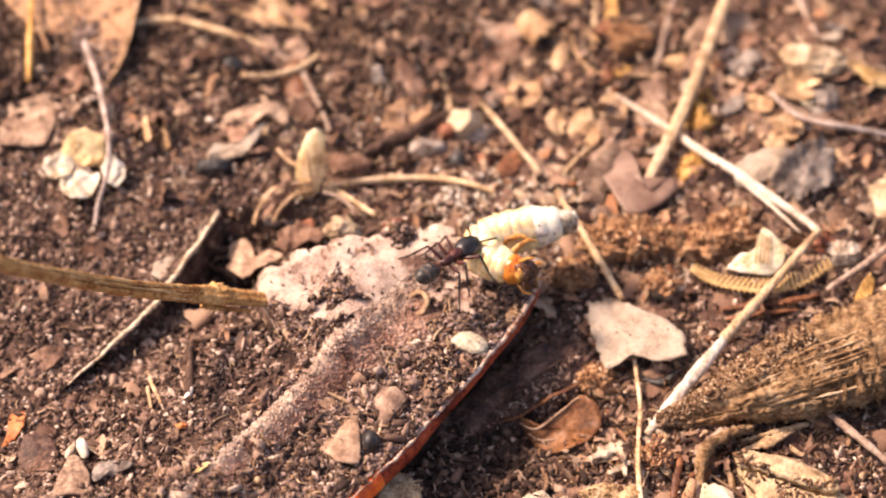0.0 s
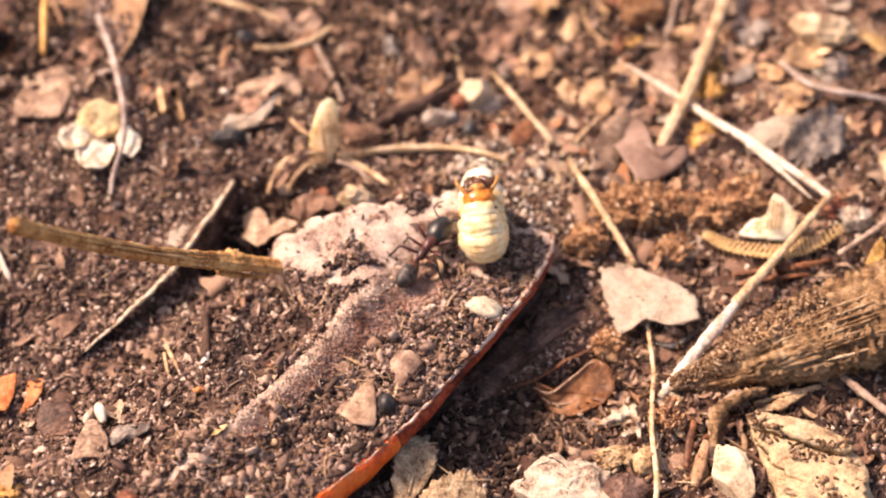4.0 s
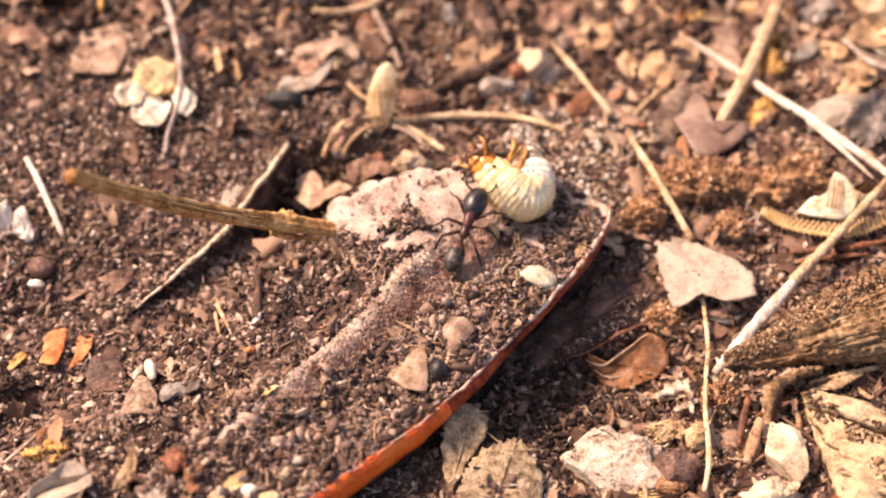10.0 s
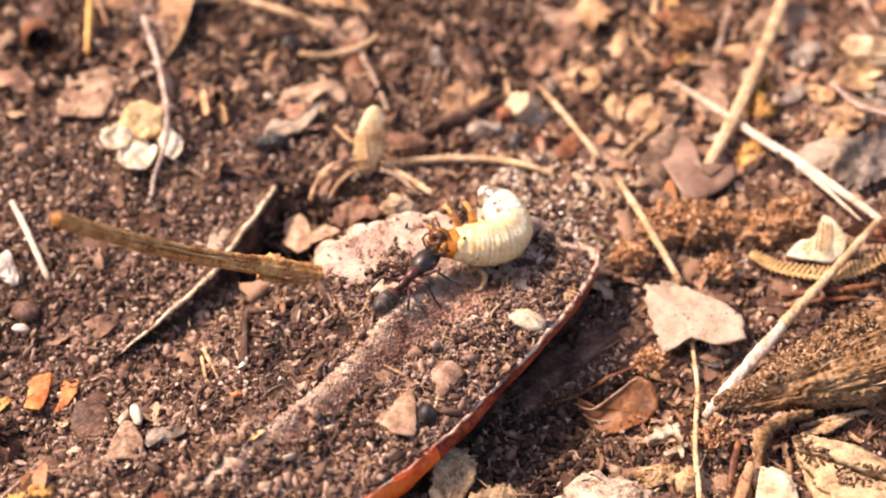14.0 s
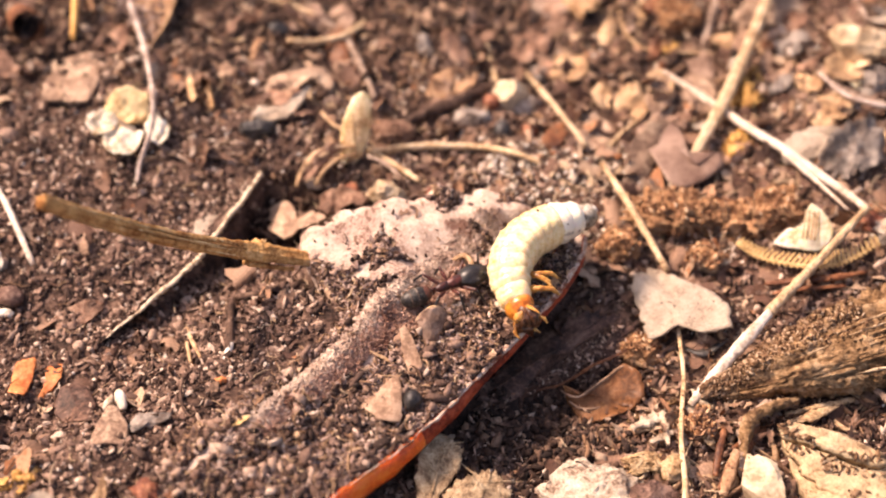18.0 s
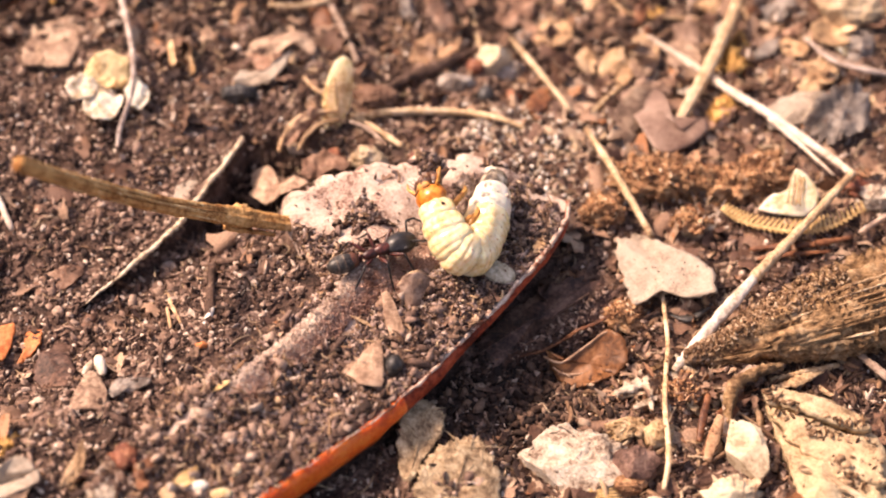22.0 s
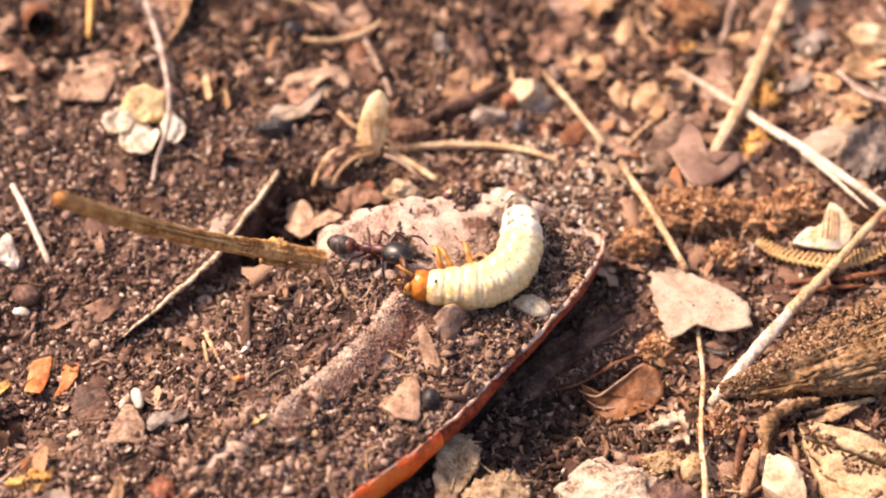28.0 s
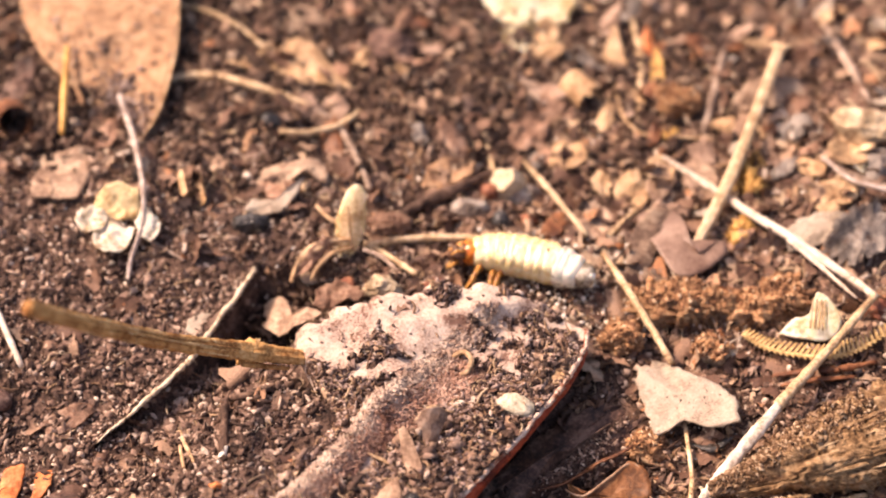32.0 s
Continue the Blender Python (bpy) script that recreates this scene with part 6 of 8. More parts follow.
part("seam", raw_mesh("seam", *tube_arrays([(-0.5, -0.3, 1.2), (-0.9, 0.9, 4), (-1.4, 2.6, 7.2)], [0.25, 0.2, 0.1], n=14, sides=6), TAN), husk, "brown seam along the husk")
for k, (o, m) in enumerate([([(-22.0, 12.2, 0.6), (-20.8, 14.1, 2.8), (-19.0, 16.0, 4.3), (-16.0, 17.1, 4.0), (-18.1, 15.1, 2.4), (-19.9, 13.0, 1.7)], BROWN), ([(-16.7, 18.1, 2.8), (-15.0, 18.2, 3.5), (-14.4, 16.2, 1.6), (-15.8, 16.2, 1.5)], CREAM)]):
    part("bract", raw_mesh("bract", *sheet_arrays(np.array(o) - H_O, seed=70 + k, thick=0.2, crumple=0.4, curl=0.3), m), husk, "dry curled bract")
rod("curly_tendril", [(-16.0, 17.3, 3.2), (-18.5, 15.7, 3.6), (-20.5, 14.8, 2.7), (-21.8, 13.3, 1.3), (-22.2, 11.9, 0.4)], [0.35, 0.4, 0.4, 0.3], TAN, "curled dry tendril beside the husk", "tendril", n=22)
rod("curly_tendril", [(-14.2, 17.3, 4.0), (-17.9, 16.4, 4.2), (-20.8, 15.0, 3.0), (-22.0, 12.3, 1.0)], [0.3, 0.34, 0.22], TAN, "dry curled strand at the foot of the husk", "tendril", n=22, seed=0)
rod("curly_tendril", [(-14.9, 19.3, 4.5), (-17.5, 20.3, 5.0), (-19.6, 23.5, 4.2)], [0.3, 0.34, 0.22], TAN, "dry curled strand at the foot of the husk", "tendril", n=22, seed=1)
rod("curly_tendril", [(-13.9, 16.7, 3.0), (-16.7, 15.4, 3.0), (-18.7, 13.4, 1.8), (-19.4, 12.0, 0.8)], [0.3, 0.34, 0.22], TAN, "dry curled strand at the foot of the husk", "tendril", n=22, seed=2)
rod("curly_tendril", [(-12.4, 16.6, 2.8), (-9.8, 15.8, 2.4), (-7.2, 13.5, 2.0)], [0.3, 0.34, 0.22], STRAW_GREY, "dry curled strand at the foot of the husk", "tendril", n=22, seed=3)
white_husk = tagged(new("split_husk"), "split cream-white husk with fibrous inside", "husk")
W_O = np.array((49.7, 4.8, 4.0))
white_husk.location = Vector(W_O) * MM
for k, (o, m, lab) in enumerate([([(45.4, 4.6, 3.7), (47.1, 5.4, 4.8), (49.0, 5.9, 6.0), (50.0, 8.3, 7.7), (51.6, 7.2, 7.8), (53.1, 5.3, 7.1), (52.9, 3.4, 6.2), (51.0, 2.4, 4.9), (47.6, 3.3, 3.8)], CREAM, "striped cream shell"), ([(45.4, 5.1, 3.1), (47.0, 6.3, 4.2), (48.7, 6.1, 4.8), (48.2, 3.8, 3.8), (46.8, 3.9, 3.2)], WHITE, "bright white inner flap")]):
    part("shell", raw_mesh("shell", *sheet_arrays(np.array(o) - W_O + [0, -0.4 * k, 0.5 * k], seed=80 + k, thick=0.3, crumple=0.2, curl=-0.25, axis=60, ragged=0.01), m), white_husk, lab)
for k, x in enumerate((1432, 1440, 1448, 1456)):
    part("fibre", raw_mesh("fibre", *tube_arrays(np.array([h_ for h_ in ((49.4, 7.3, 7.3), (48.9, 3.4, 5.5))]) - W_O + [0.55 * k, -0.1 * k, 0.35], [0.12, 0.14], n=6, sides=5), TAN), white_husk)


def comb_leaf(name, pts, tooth, label, mat, n=34, wide=1.0):
    """A leaf like a comb: a rib with close-set narrow leaflets on both sides."""
    ob = tagged(new(name), label, "fern leaf")
    o = np.array(pts[len(pts) // 2])
    ob.location = Vector(o) * MM
    p = np.array(pts) - o
    part("rib", raw_mesh("rib", *tube_arrays(p, [0.28, 0.28, 0.15], n=24, sides=6), mat), ob)
    c = spline(p, n)
    t = np.gradient(c, axis=0)
    me = raw_mesh("leaflet", *sheet_arrays([(0, -0.3, 0), (tooth * 0.5, -0.38, 0.1), (tooth, -0.1, 0), (tooth * 0.98, 0.15, 0), (tooth * 0.5, 0.34, 0.1), (0, 0.3, 0)], thick=0.12, crumple=0.02, rings=2, seg=10, ragged=0.0), mat)
    for k in range(n):
        for side in (1, -1):
            a = math.degrees(math.atan2(t[k, 1], t[k, 0])) + side * 68
            leaflet = part("leaflet", me, ob)
            size = (1.25 if side > 0 else 0.35) * (0.55 + 0.45 * math.sin(math.pi * (k + 1) / (n + 1)))
            leaflet.matrix_basis = pose(*[v * MM for v in c[k]], 0, -12, a) @ Matrix.Diagonal((size, wide, 1, 1))
    return ob


comb_leaf("comb_leaf", [(40.1, 3.5, 3.8), (42.9, 1.8, 3.3), (47.0, 0.1, 4.0), (51.4, -0.6, 4.8), (55.5, 1.0, 4.8), (59.7, 4.1, 4.9)], 1.9, "golden comb-like fern leaflet under a straw", GOLD, 30, 0.62)
comb_leaf("comb_leaf", [(21.0, -38.9, -1.6), (22.5, -41.9, -0.6), (24.0, -45.4, 1.1)], 2.4, "small golden comb-like fern leaflet", GOLD, 13, 0.5)

for k, o in enumerate([
    [(37.4, 4.2, 1.6), (36.7, 5.8, 2.8), (35.6, 7.4, 3.6)],
    [(39.1, 2.3, 1.6), (40.1, 3.9, 2.8), (40.8, 5.5, 3.6)],
    [(38.4, 3.5, 1.6), (39.9, 3.8, 2.8), (41.1, 4.1, 3.6)],
    [(39.2, 1.1, 1.4), (39.6, 2.6, 2.6), (39.6, 4.1, 3.4)],
    [(36.2, 1.1, 1.1), (37.3, 1.9, 2.3), (37.9, 2.7, 3.1)],
]):
    rod("plant_hair", o, [0.09, 0.07, 0.03], STRAW_WHITE, "thin pale plant hair standing in litter", "hair", n=10, sides=5, seed=k)

# ---------------------------------------------------------------- stones, wood, clods
lump("white_stone", (20.5, -36.5, -1.7), (7.4, 5.2, 3.0), WHITE_STONE, "large rough white stone", seed=66, rough=0.26, facets=0.25)
lump("brown_stone", (27.3, -37.2, 0.5), (3.0, 2.2, 2.2), RUDDY, "dark brown angular stone", seed=62, facets=0.25)
lump("brown_stone", (26.7, -39.6, -0.8), (2.4, 1.6, 1.6), CLOD, "small reddish brown stone", seed=63, facets=0.2)
lump("yellow_stone", (27.3, -31.9, 0.2), (3.1, 2.1, 1.5), YELLOW_STONE, "yellowish crumbly porous stone", seed=64, rough=0.6, facets=0.2)
lump("yellow_stone", (30.3, -32.9, 0.5), (2.0, 2.0, 1.6), YELLOW_STONE, "yellowish crumbly stone piece", seed=65, rough=0.4)
lump("beige_stone", (41.1, -35.6, 2.5), (3.2, 4.4, 2.2), SMOOTH_STONE, "smooth angular beige stone", seed=66, rough=0.16, turn=15, facets=0.35)
lump("beige_stone", (38.6, -41.8, 1.4), (3.8, 2.8, 1.8), SMOOTH_STONE, "flat beige stone by the wood chip", seed=67, rough=0.3, facets=0.3)
lump("beige_stone", (29.9, -43.5, 0.1), (2.0, 1.8, 1.5), WHITE_STONE, "small pale rounded stone", seed=68, rough=0.2)
leaf_bit("pale_flake", [(-2.0, -33.0, 3.6), (0.6, -31.5, 3.2), (3.1, -33.5, 3.0), (2.9, -36.1, 2.6), (1.0, -39.8, 3.0), (-0.0, -42.8, 3.2), (-1.5, -44.7, 3.4), (-2.3, -37.4, 3.6)], DECAYED, "pale decayed leaf flake beneath the rim", seed=69, thick=0.4, crumple=0.7, ragged=0.07, seg=70)
leaf_bit("pale_flake", [(0.3, -43.2, 3.4), (1.7, -39.7, 3.2), (5.0, -36.4, 2.6), (7.4, -36.2, 2.4), (10.1, -39.3, 2.0), (10.4, -43.6, 2.0), (8.8, -48.1, 2.2), (5.5, -51.3, 2.8), (1.8, -50.2, 3.4), (0.1, -46.1, 3.6)], DECAYED, "large pale decayed leaf flake", seed=70, thick=0.5, crumple=0.9, dome=-0.1, ragged=0.06, seg=80, rings=14)
lump("brown_clod", (32.2, 9.2, 2.8), (4.8, 2.6, 2.0), CLOD, "crumbly reddish brown clod of debris", "clod", group="brown clods", seed=71, rough=0.5)
lump("brown_clod", (34.7, 9.1, 2.5), (3.0, 2.4, 1.8), CLOD, "crumbly reddish brown clod of debris", "clod", group="brown clods", seed=72, rough=0.5)
lump("brown_clod", (44.0, 10.2, 3.1), (4.6, 2.8, 2.2), CLOD, "crumbly orange-brown clod of debris", "clod", group="brown clods", seed=73, rough=0.5)
lump("brown_clod", (47.1, 12.3, 2.8), (2.6, 2.4, 2.0), CLOD, "crumbly orange-brown clod of debris", "clod", group="brown clods", seed=74, rough=0.5)
lump("brown_clod", (24.0, 3.1, 1.8), (2.8, 2.2, 1.8), CLOD, "brown clod near the leaf tip", "clod", group="brown clods", seed=75, rough=0.35)
lump("brown_clod", (36.0, 1.6, 1.7), (2.8, 2.0, 1.6), PALE_STONE, "tan clod behind the grey flake", "clod", seed=76, rough=0.35)
lump("brown_clod", (27.1, -12.8, -0.7), (2.4, 2.0, 1.8), CLOD, "rounded orange-brown earth clod", "clod", seed=77, rough=0.3)
lump("brown_clod", (33.7, -26.0, 0.5), (3.0, 2.2, 1.8), BROWN, "dark brown clod under the straw", "clod", seed=78, rough=0.4)
lump("pale_stone", (62.0, 7.8, 3.4), (2.6, 2.0, 1.8), WHITE_STONE, "small pale stone in debris", seed=79, rough=0.3)
lump("pale_stone", (71.9, 18.5, 2.7), (4.4, 5.4, 2.6), PALE_STONE, "rough cream stone beside debris", seed=80, rough=0.45, facets=0.25)
lump("pale_stone", (69.6, 0.5, 3.6), (2.6, 2.4, 2.0), PALE_STONE, "small cream stone near a straw", seed=81, rough=0.3)

RUST_CRUMB = material("rusty_crumb", lambda t, b: crumb_stops(t, b, [(0.0, (0.09, 0.038, 0.02)), (0.4, (0.27, 0.125, 0.06)), (0.75, (0.45, 0.24, 0.115)), (0.93, (0.52, 0.32, 0.17)), (1.0, (0.64, 0.5, 0.35))]), 0.85, 0.3)
for k, clod in enumerate([ob for ob in bpy.data.objects if ob.name.startswith("brown_clod")]):
    dust(clod, 700, 500 + k, RUST_CRUMB, 0.1, 0.42, None, "rusty_crust")
p = np.concatenate([np.random.default_rng(3 + k).normal(0, 1, (n, 3)) * [sx, sy, 0] + c for k, (c, sx, sy, n) in enumerate([((26.9, -25.0, -1.1), 3.0, 2.2, 90), ((28.8, -23.7, -0.8), 3.0, 2.0, 50), ((31.6, -23.9, -0.2), 2.0, 2.0, 40), ((40.4, -25.4, 1.6), 4.5, 2.0, 60)])])
thing("bark_shreds", scraps("bark_shreds", p, 0.3 + 1.4 * np.random.default_rng(8).random(len(p)) ** 2, FLAKES, 15, slim=0.35, curl=0.5, tilt=0.7), "pale torn bark shreds by the straw", "bark", kind="stuff")
for k, (o, r_, m, lab) in enumerate([
    ([(24.7, -24.6, -1.4), (27.7, -23.0, -0.9), (31.4, -21.0, -0.5)], 0.7, WOOD, "brown torn bark strip in debris"), ([(25.7, -26.8, -0.4), (28.3, -25.4, -0.5), (30.2, -23.9, -0.3)], 0.6, WOOD_PALE, "brown torn bark strip in debris"),
    ([(31.5, -24.5, 0.5), (33.5, -26.5, 1.1), (35.3, -29.4, 1.5)], 0.8, WOOD_PALE, "crumbling pale wood strip in debris"), ([(28.5, -22.2, -1.0), (30.5, -24.9, -0.1), (31.4, -27.2, 0.3)], 0.5, STRAW_GREY, "grey bark strip in debris"),
    ([(40.0, -25.1, 2.3), (42.5, -23.8, 2.8), (46.3, -22.7, 2.6)], 0.8, STRAW_GREY, "crooked brown root in debris"), ([(37.8, -33.1, 1.5), (40.2, -28.9, 1.5), (41.5, -25.4, 1.7)], 0.7, RUSSET, "reddish bark strip in debris"),
    ([(45.5, -25.2, 1.9), (48.5, -24.2, 2.1), (53.4, -20.7, 1.4)], 0.6, STRAW, "tan root strip in debris"), ([(39.0, -25.6, 1.6), (39.3, -29.2, 1.7), (39.4, -32.6, 1.6)], 0.5, STRAW_GREY, "upright grey bark strip in debris"),
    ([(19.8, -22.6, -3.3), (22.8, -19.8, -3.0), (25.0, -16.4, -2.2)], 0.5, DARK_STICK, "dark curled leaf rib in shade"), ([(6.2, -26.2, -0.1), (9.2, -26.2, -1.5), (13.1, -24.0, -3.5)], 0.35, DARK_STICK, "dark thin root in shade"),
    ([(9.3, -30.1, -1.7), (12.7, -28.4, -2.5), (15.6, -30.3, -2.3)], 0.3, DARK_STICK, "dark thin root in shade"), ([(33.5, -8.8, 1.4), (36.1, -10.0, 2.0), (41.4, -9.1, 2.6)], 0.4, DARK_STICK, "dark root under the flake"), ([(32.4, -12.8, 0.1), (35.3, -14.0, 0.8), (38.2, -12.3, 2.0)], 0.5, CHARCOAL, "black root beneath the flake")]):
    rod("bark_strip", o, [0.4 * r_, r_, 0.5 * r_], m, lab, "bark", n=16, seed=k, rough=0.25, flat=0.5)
PALE_SHRED = mottled("pale_bark_shred", [(0.2, (0.2, 0.14, 0.09)), (0.42, (0.42, 0.33, 0.24)), (0.8, (0.64, 0.54, 0.42))], 0.4, 2.4, 0.8, 0.2, 0.7, 0.3, dirt=0.3)
for k, (o, r_) in enumerate([
    ([(25.2, -26.6, 0.1), (27.6, -25.0, -0.1), (30.6, -23.7, 0.3)], 0.95),
    ([(29.4, -22.5, -0.2), (29.6, -25.9, 0.6), (29.7, -29.5, 1.0)], 0.50),
    ([(32.0, -23.2, 0.7), (33.7, -25.4, 1.0), (35.7, -27.8, 1.7)], 0.90),
    ([(33.3, -20.0, 0.7), (34.6, -22.2, 1.0), (35.8, -23.3, 1.3)], 0.60),
    ([(27.4, -29.0, 0.8), (28.9, -28.0, 0.7), (30.5, -27.0, 0.8)], 0.50),
    ([(26.5, -23.1, -0.9), (28.5, -22.6, -0.4), (29.8, -21.8, -0.1)], 0.40),
    ([(31.2, -25.5, 0.9), (31.5, -27.8, 1.1), (32.0, -29.7, 1.3)], 0.40),
]):
    rod("bark_shred", o, [0.5 * r_, r_, 0.45 * r_], PALE_SHRED, "pale crumbling shred of bark in debris", "bark", n=18, sides=10, seed=20 + k, rough=0.3, flat=0.45)
wood = tagged(new("rotten_wood"), "fibrous piece of rotten brown wood", "wood")
wa, wb = np.array((34.2, -21.3, 0.3)), np.array((57.1, -13.3, 2.1))
wd = (wb - wa) / np.linalg.norm(wb - wa)
wood.location = Vector(wa) * MM
wl = 46
spine_ = [wd * u + [0, 0, 0.5 + 0.16 * u * (1 - u / 90)] for u in np.linspace(0, wl, 7)]
wv, wf = tube_arrays(spine_, [0.5, 3.2, 5.2, 6.3, 6.9, 7.0, 6.5], n=110, sides=64, seed=12, rough=0.045, flat=0.75)
along = wv @ wd
side_ = wv @ np.cross(wd, [0, 0, 1.0])
wv = wv + np.array([0, 0, 1.0]) * (0.9 * vnoise(along * 0.1, side_, 1.3, 2) + 0.4 * vnoise(along * 0.12, side_, 0.55, 5) + 0.5 * vnoise(along * 0.3, side_ + 0.4 * wv[:, 2], 0.8, 7))[:, None]
wood_body = part("body", raw_mesh("body", wv, wf, WOOD), wood)
WOOD_CRUMB = material("wood_crumb", lambda t, b: crumb_stops(t, b, [(0.0, (0.06, 0.03, 0.016)), (0.5, (0.18, 0.1, 0.054)), (0.85, (0.36, 0.24, 0.15)), (1.0, (0.5, 0.38, 0.26))]), 0.9, 0.2)
dust(wood_body, 12000, 33, WOOD_CRUMB, 0.08, 0.34, lambda x, y: np.clip(1.0 - 0.5 * (0.33 * x - 0.94 * y) + 0.5 * vnoise(x, y, 3), 0, 1), "wood_dust")
wr = np.random.default_rng(5)
for k in range(62):
    u, w = wr.uniform(1, 38), wr.uniform(-0.1, 0.98)
    r_ = np.interp(u, np.linspace(0, wl, 7), [0.5, 3.2, 5.2, 6.3, 6.9, 7.0, 6.5])
    n_ = np.cross(wd, [0, 0, 1.0])
    pts = []
    for q in (0, 0.35, 0.7, 1):
        uu = min(u + q * wr.uniform(5, 12), 42)
        rr = np.interp(uu, np.linspace(0, wl, 7), [0.5, 3.2, 5.2, 6.3, 6.9, 7.0, 6.5])
        pts.append(wd * uu + n_ * w * rr * 0.97 + np.array([0, 0, 0.5 + 0.16 * uu * (1 - uu / 90) + 0.75 * rr * math.sqrt(1 - w * w) - 0.02]))
    part("splinter", raw_mesh("splinter", *tube_arrays(pts, [0.08, wr.uniform(0.14, 0.36), 0.08], n=12, sides=6, seed=k, rough=0.25), WOOD_PALE if k % 6 == 0 else WOOD), wood)

CHIP_FACE = mottled("split_wood", [(0.15, (0.22, 0.135, 0.07)), (0.35, (0.42, 0.295, 0.17)), (0.6, (0.52, 0.39, 0.235)), (0.85, (0.6, 0.475, 0.31))], 0.4, 2.4, 0.75, 0.25, 0.7, 0.4, dirt=0.6)
chip = tagged(new("wood_chip"), "splintered pale yellow wood chip", "wood chip")
ca = np.array((50.0, -35.3, 1.8))
chip.location = Vector(ca) * MM
chip_slab = part("slab", raw_mesh("slab", *sheet_arrays(np.array([(44.2, -28.1, 3.1), (48.1, -28.4, 3.6), (54.4, -31.4, 3.5), (58.2, -35.1, 3.7), (57.4, -43.8, 2.9), (48.8, -45.2, 3.5), (46.8, -40.1, 2.3), (45.7, -34.3, 2.3)]) - ca, seed=91, thick=1.4, crumple=0.8, rings=14, seg=70, ragged=0.03), CHIP_FACE), chip)
for k, o in enumerate([[(43.5, -27.9, 4.2), (45.7, -27.6, 4.9), (49.8, -29.2, 5.8), (56.0, -32.0, 5.7), (55.8, -33.6, 5.5), (51.0, -32.1, 5.3), (46.3, -29.9, 4.6), (44.3, -29.0, 4.1)], [(44.6, -30.1, 3.7), (47.7, -31.0, 4.3), (52.4, -33.7, 4.9), (57.0, -36.1, 5.3), (56.5, -40.7, 5.1), (51.9, -39.0, 4.8), (48.1, -35.9, 3.7), (45.7, -32.8, 3.1)], [(46.2, -32.9, 2.3), (48.9, -35.7, 3.6), (53.3, -39.4, 4.8), (56.7, -40.6, 4.3), (56.6, -44.1, 3.3), (50.9, -45.1, 3.6), (47.7, -42.0, 3.1), (46.5, -37.3, 2.4)]]):
    plank = part("plank", raw_mesh("plank", *sheet_arrays(np.array(o) - ca, seed=95 + k, thick=1.1, crumple=0.3, rings=8, seg=60, ragged=0.06), CHIP_FACE), chip, "pale split face")
    dust(plank, 420, 70 + k, WOOD_CRUMB, 0.15, 0.5, lambda x, y: np.clip(1.6 * vnoise(x, y, 2.6) - 0.2, 0, 1), "dirt")
for k, (o, r_) in enumerate([([(44.6, -28.1, 3.7), (48.7, -29.5, 3.9), (54.3, -31.5, 3.6)], 0.8), ([(45.3, -27.2, 3.4), (50.2, -28.2, 4.1), (55.0, -30.0, 3.7)], 0.6), ([(46.3, -33.9, 3.0), (50.3, -36.4, 3.5), (54.8, -39.7, 4.0)], 0.5), ([(47.3, -38.2, 3.4), (51.2, -40.4, 3.9), (55.2, -43.0, 4.0)], 0.6), ([(45.8, -31.1, 3.3), (49.9, -33.4, 3.3), (54.4, -36.2, 3.7)], 0.4)]):
    part("strip", raw_mesh("strip", *tube_arrays(np.array(o) - ca, [0.3, r_, 0.3], n=22, sides=8, seed=k, rough=0.15, flat=0.6), WOOD_PALE), chip)

dust(chip_slab, 500, 34, WOOD_CRUMB, 0.1, 0.4, lambda x, y: np.clip(0.3 + 0.9 * vnoise(x, y, 5), 0, 1), "wood_dust")

# ---------------------------------------------------------------- small things on the leaf
lump("oval_pebble", (9.0, -13.7, 7.5), (2.7, 1.75, 1.15), GREEN_PEBBLE, "oval grey-green pebble on the leaf", "pebble", seed=101, rough=0.06, facets=0.12, turn=-12)
def coned(v, apex, foot, rise):
    """Arches a sheet about the line from its apex to its foot into half a cone."""
    a, d = np.array(apex), np.array(foot) - np.array(apex)
    run = np.linalg.norm(d)
    u = (v[:, :2] - a) @ d / run**2
    w = (v[:, 0] - a[0]) * d[1] / run - (v[:, 1] - a[1]) * d[0] / run
    half = 0.3 + 0.62 * run * np.clip(u, 0.05, 1.1)
    return v + np.array([0, 0, 1.0]) * (rise * np.clip(u, 0, 1.0) ** 0.6 * (1 - np.clip(np.abs(w) / half, 0, 1) ** 2))[:, None]


def leaf_cone(outline, apex, foot, rise, mat, label, seed):
    v, f = sheet_arrays(outline, seed=seed, thick=0.22, crumple=0.18, rings=12, seg=64, ragged=0.012)
    return thing("leaf_cone", raw_mesh("leaf_cone", coned(v, apex, foot, rise), f, mat), label, "leaf", "leaf cones on the big leaf")


moved_scrap = leaf_cone([(-5.4, -26.3, 8.2), (-7.5, -27.4, 7.9), (-10.1, -30.6, 7.3), (-9.0, -32.1, 7.2), (-7.4, -33.7, 7.1), (-4.8, -33.8, 7.4), (-4.6, -31.5, 7.6), (-4.8, -29.0, 8.0)], (-5.3, -26.2), (-7.0, -33.0), 1.5, CONE, "tan leaf scrap rolled into a cone by a black seed", 102)
part("foot", raw_mesh("foot", *tube_arrays([(-7.0, -33.1, 8.0), (-7.2, -34.2, 7.4), (-7.6, -35.2, 6.9)], [0.3, 0.4, 0.2], n=12, sides=8, rough=0.2, flat=0.5), CONE), moved_scrap, "frayed end")
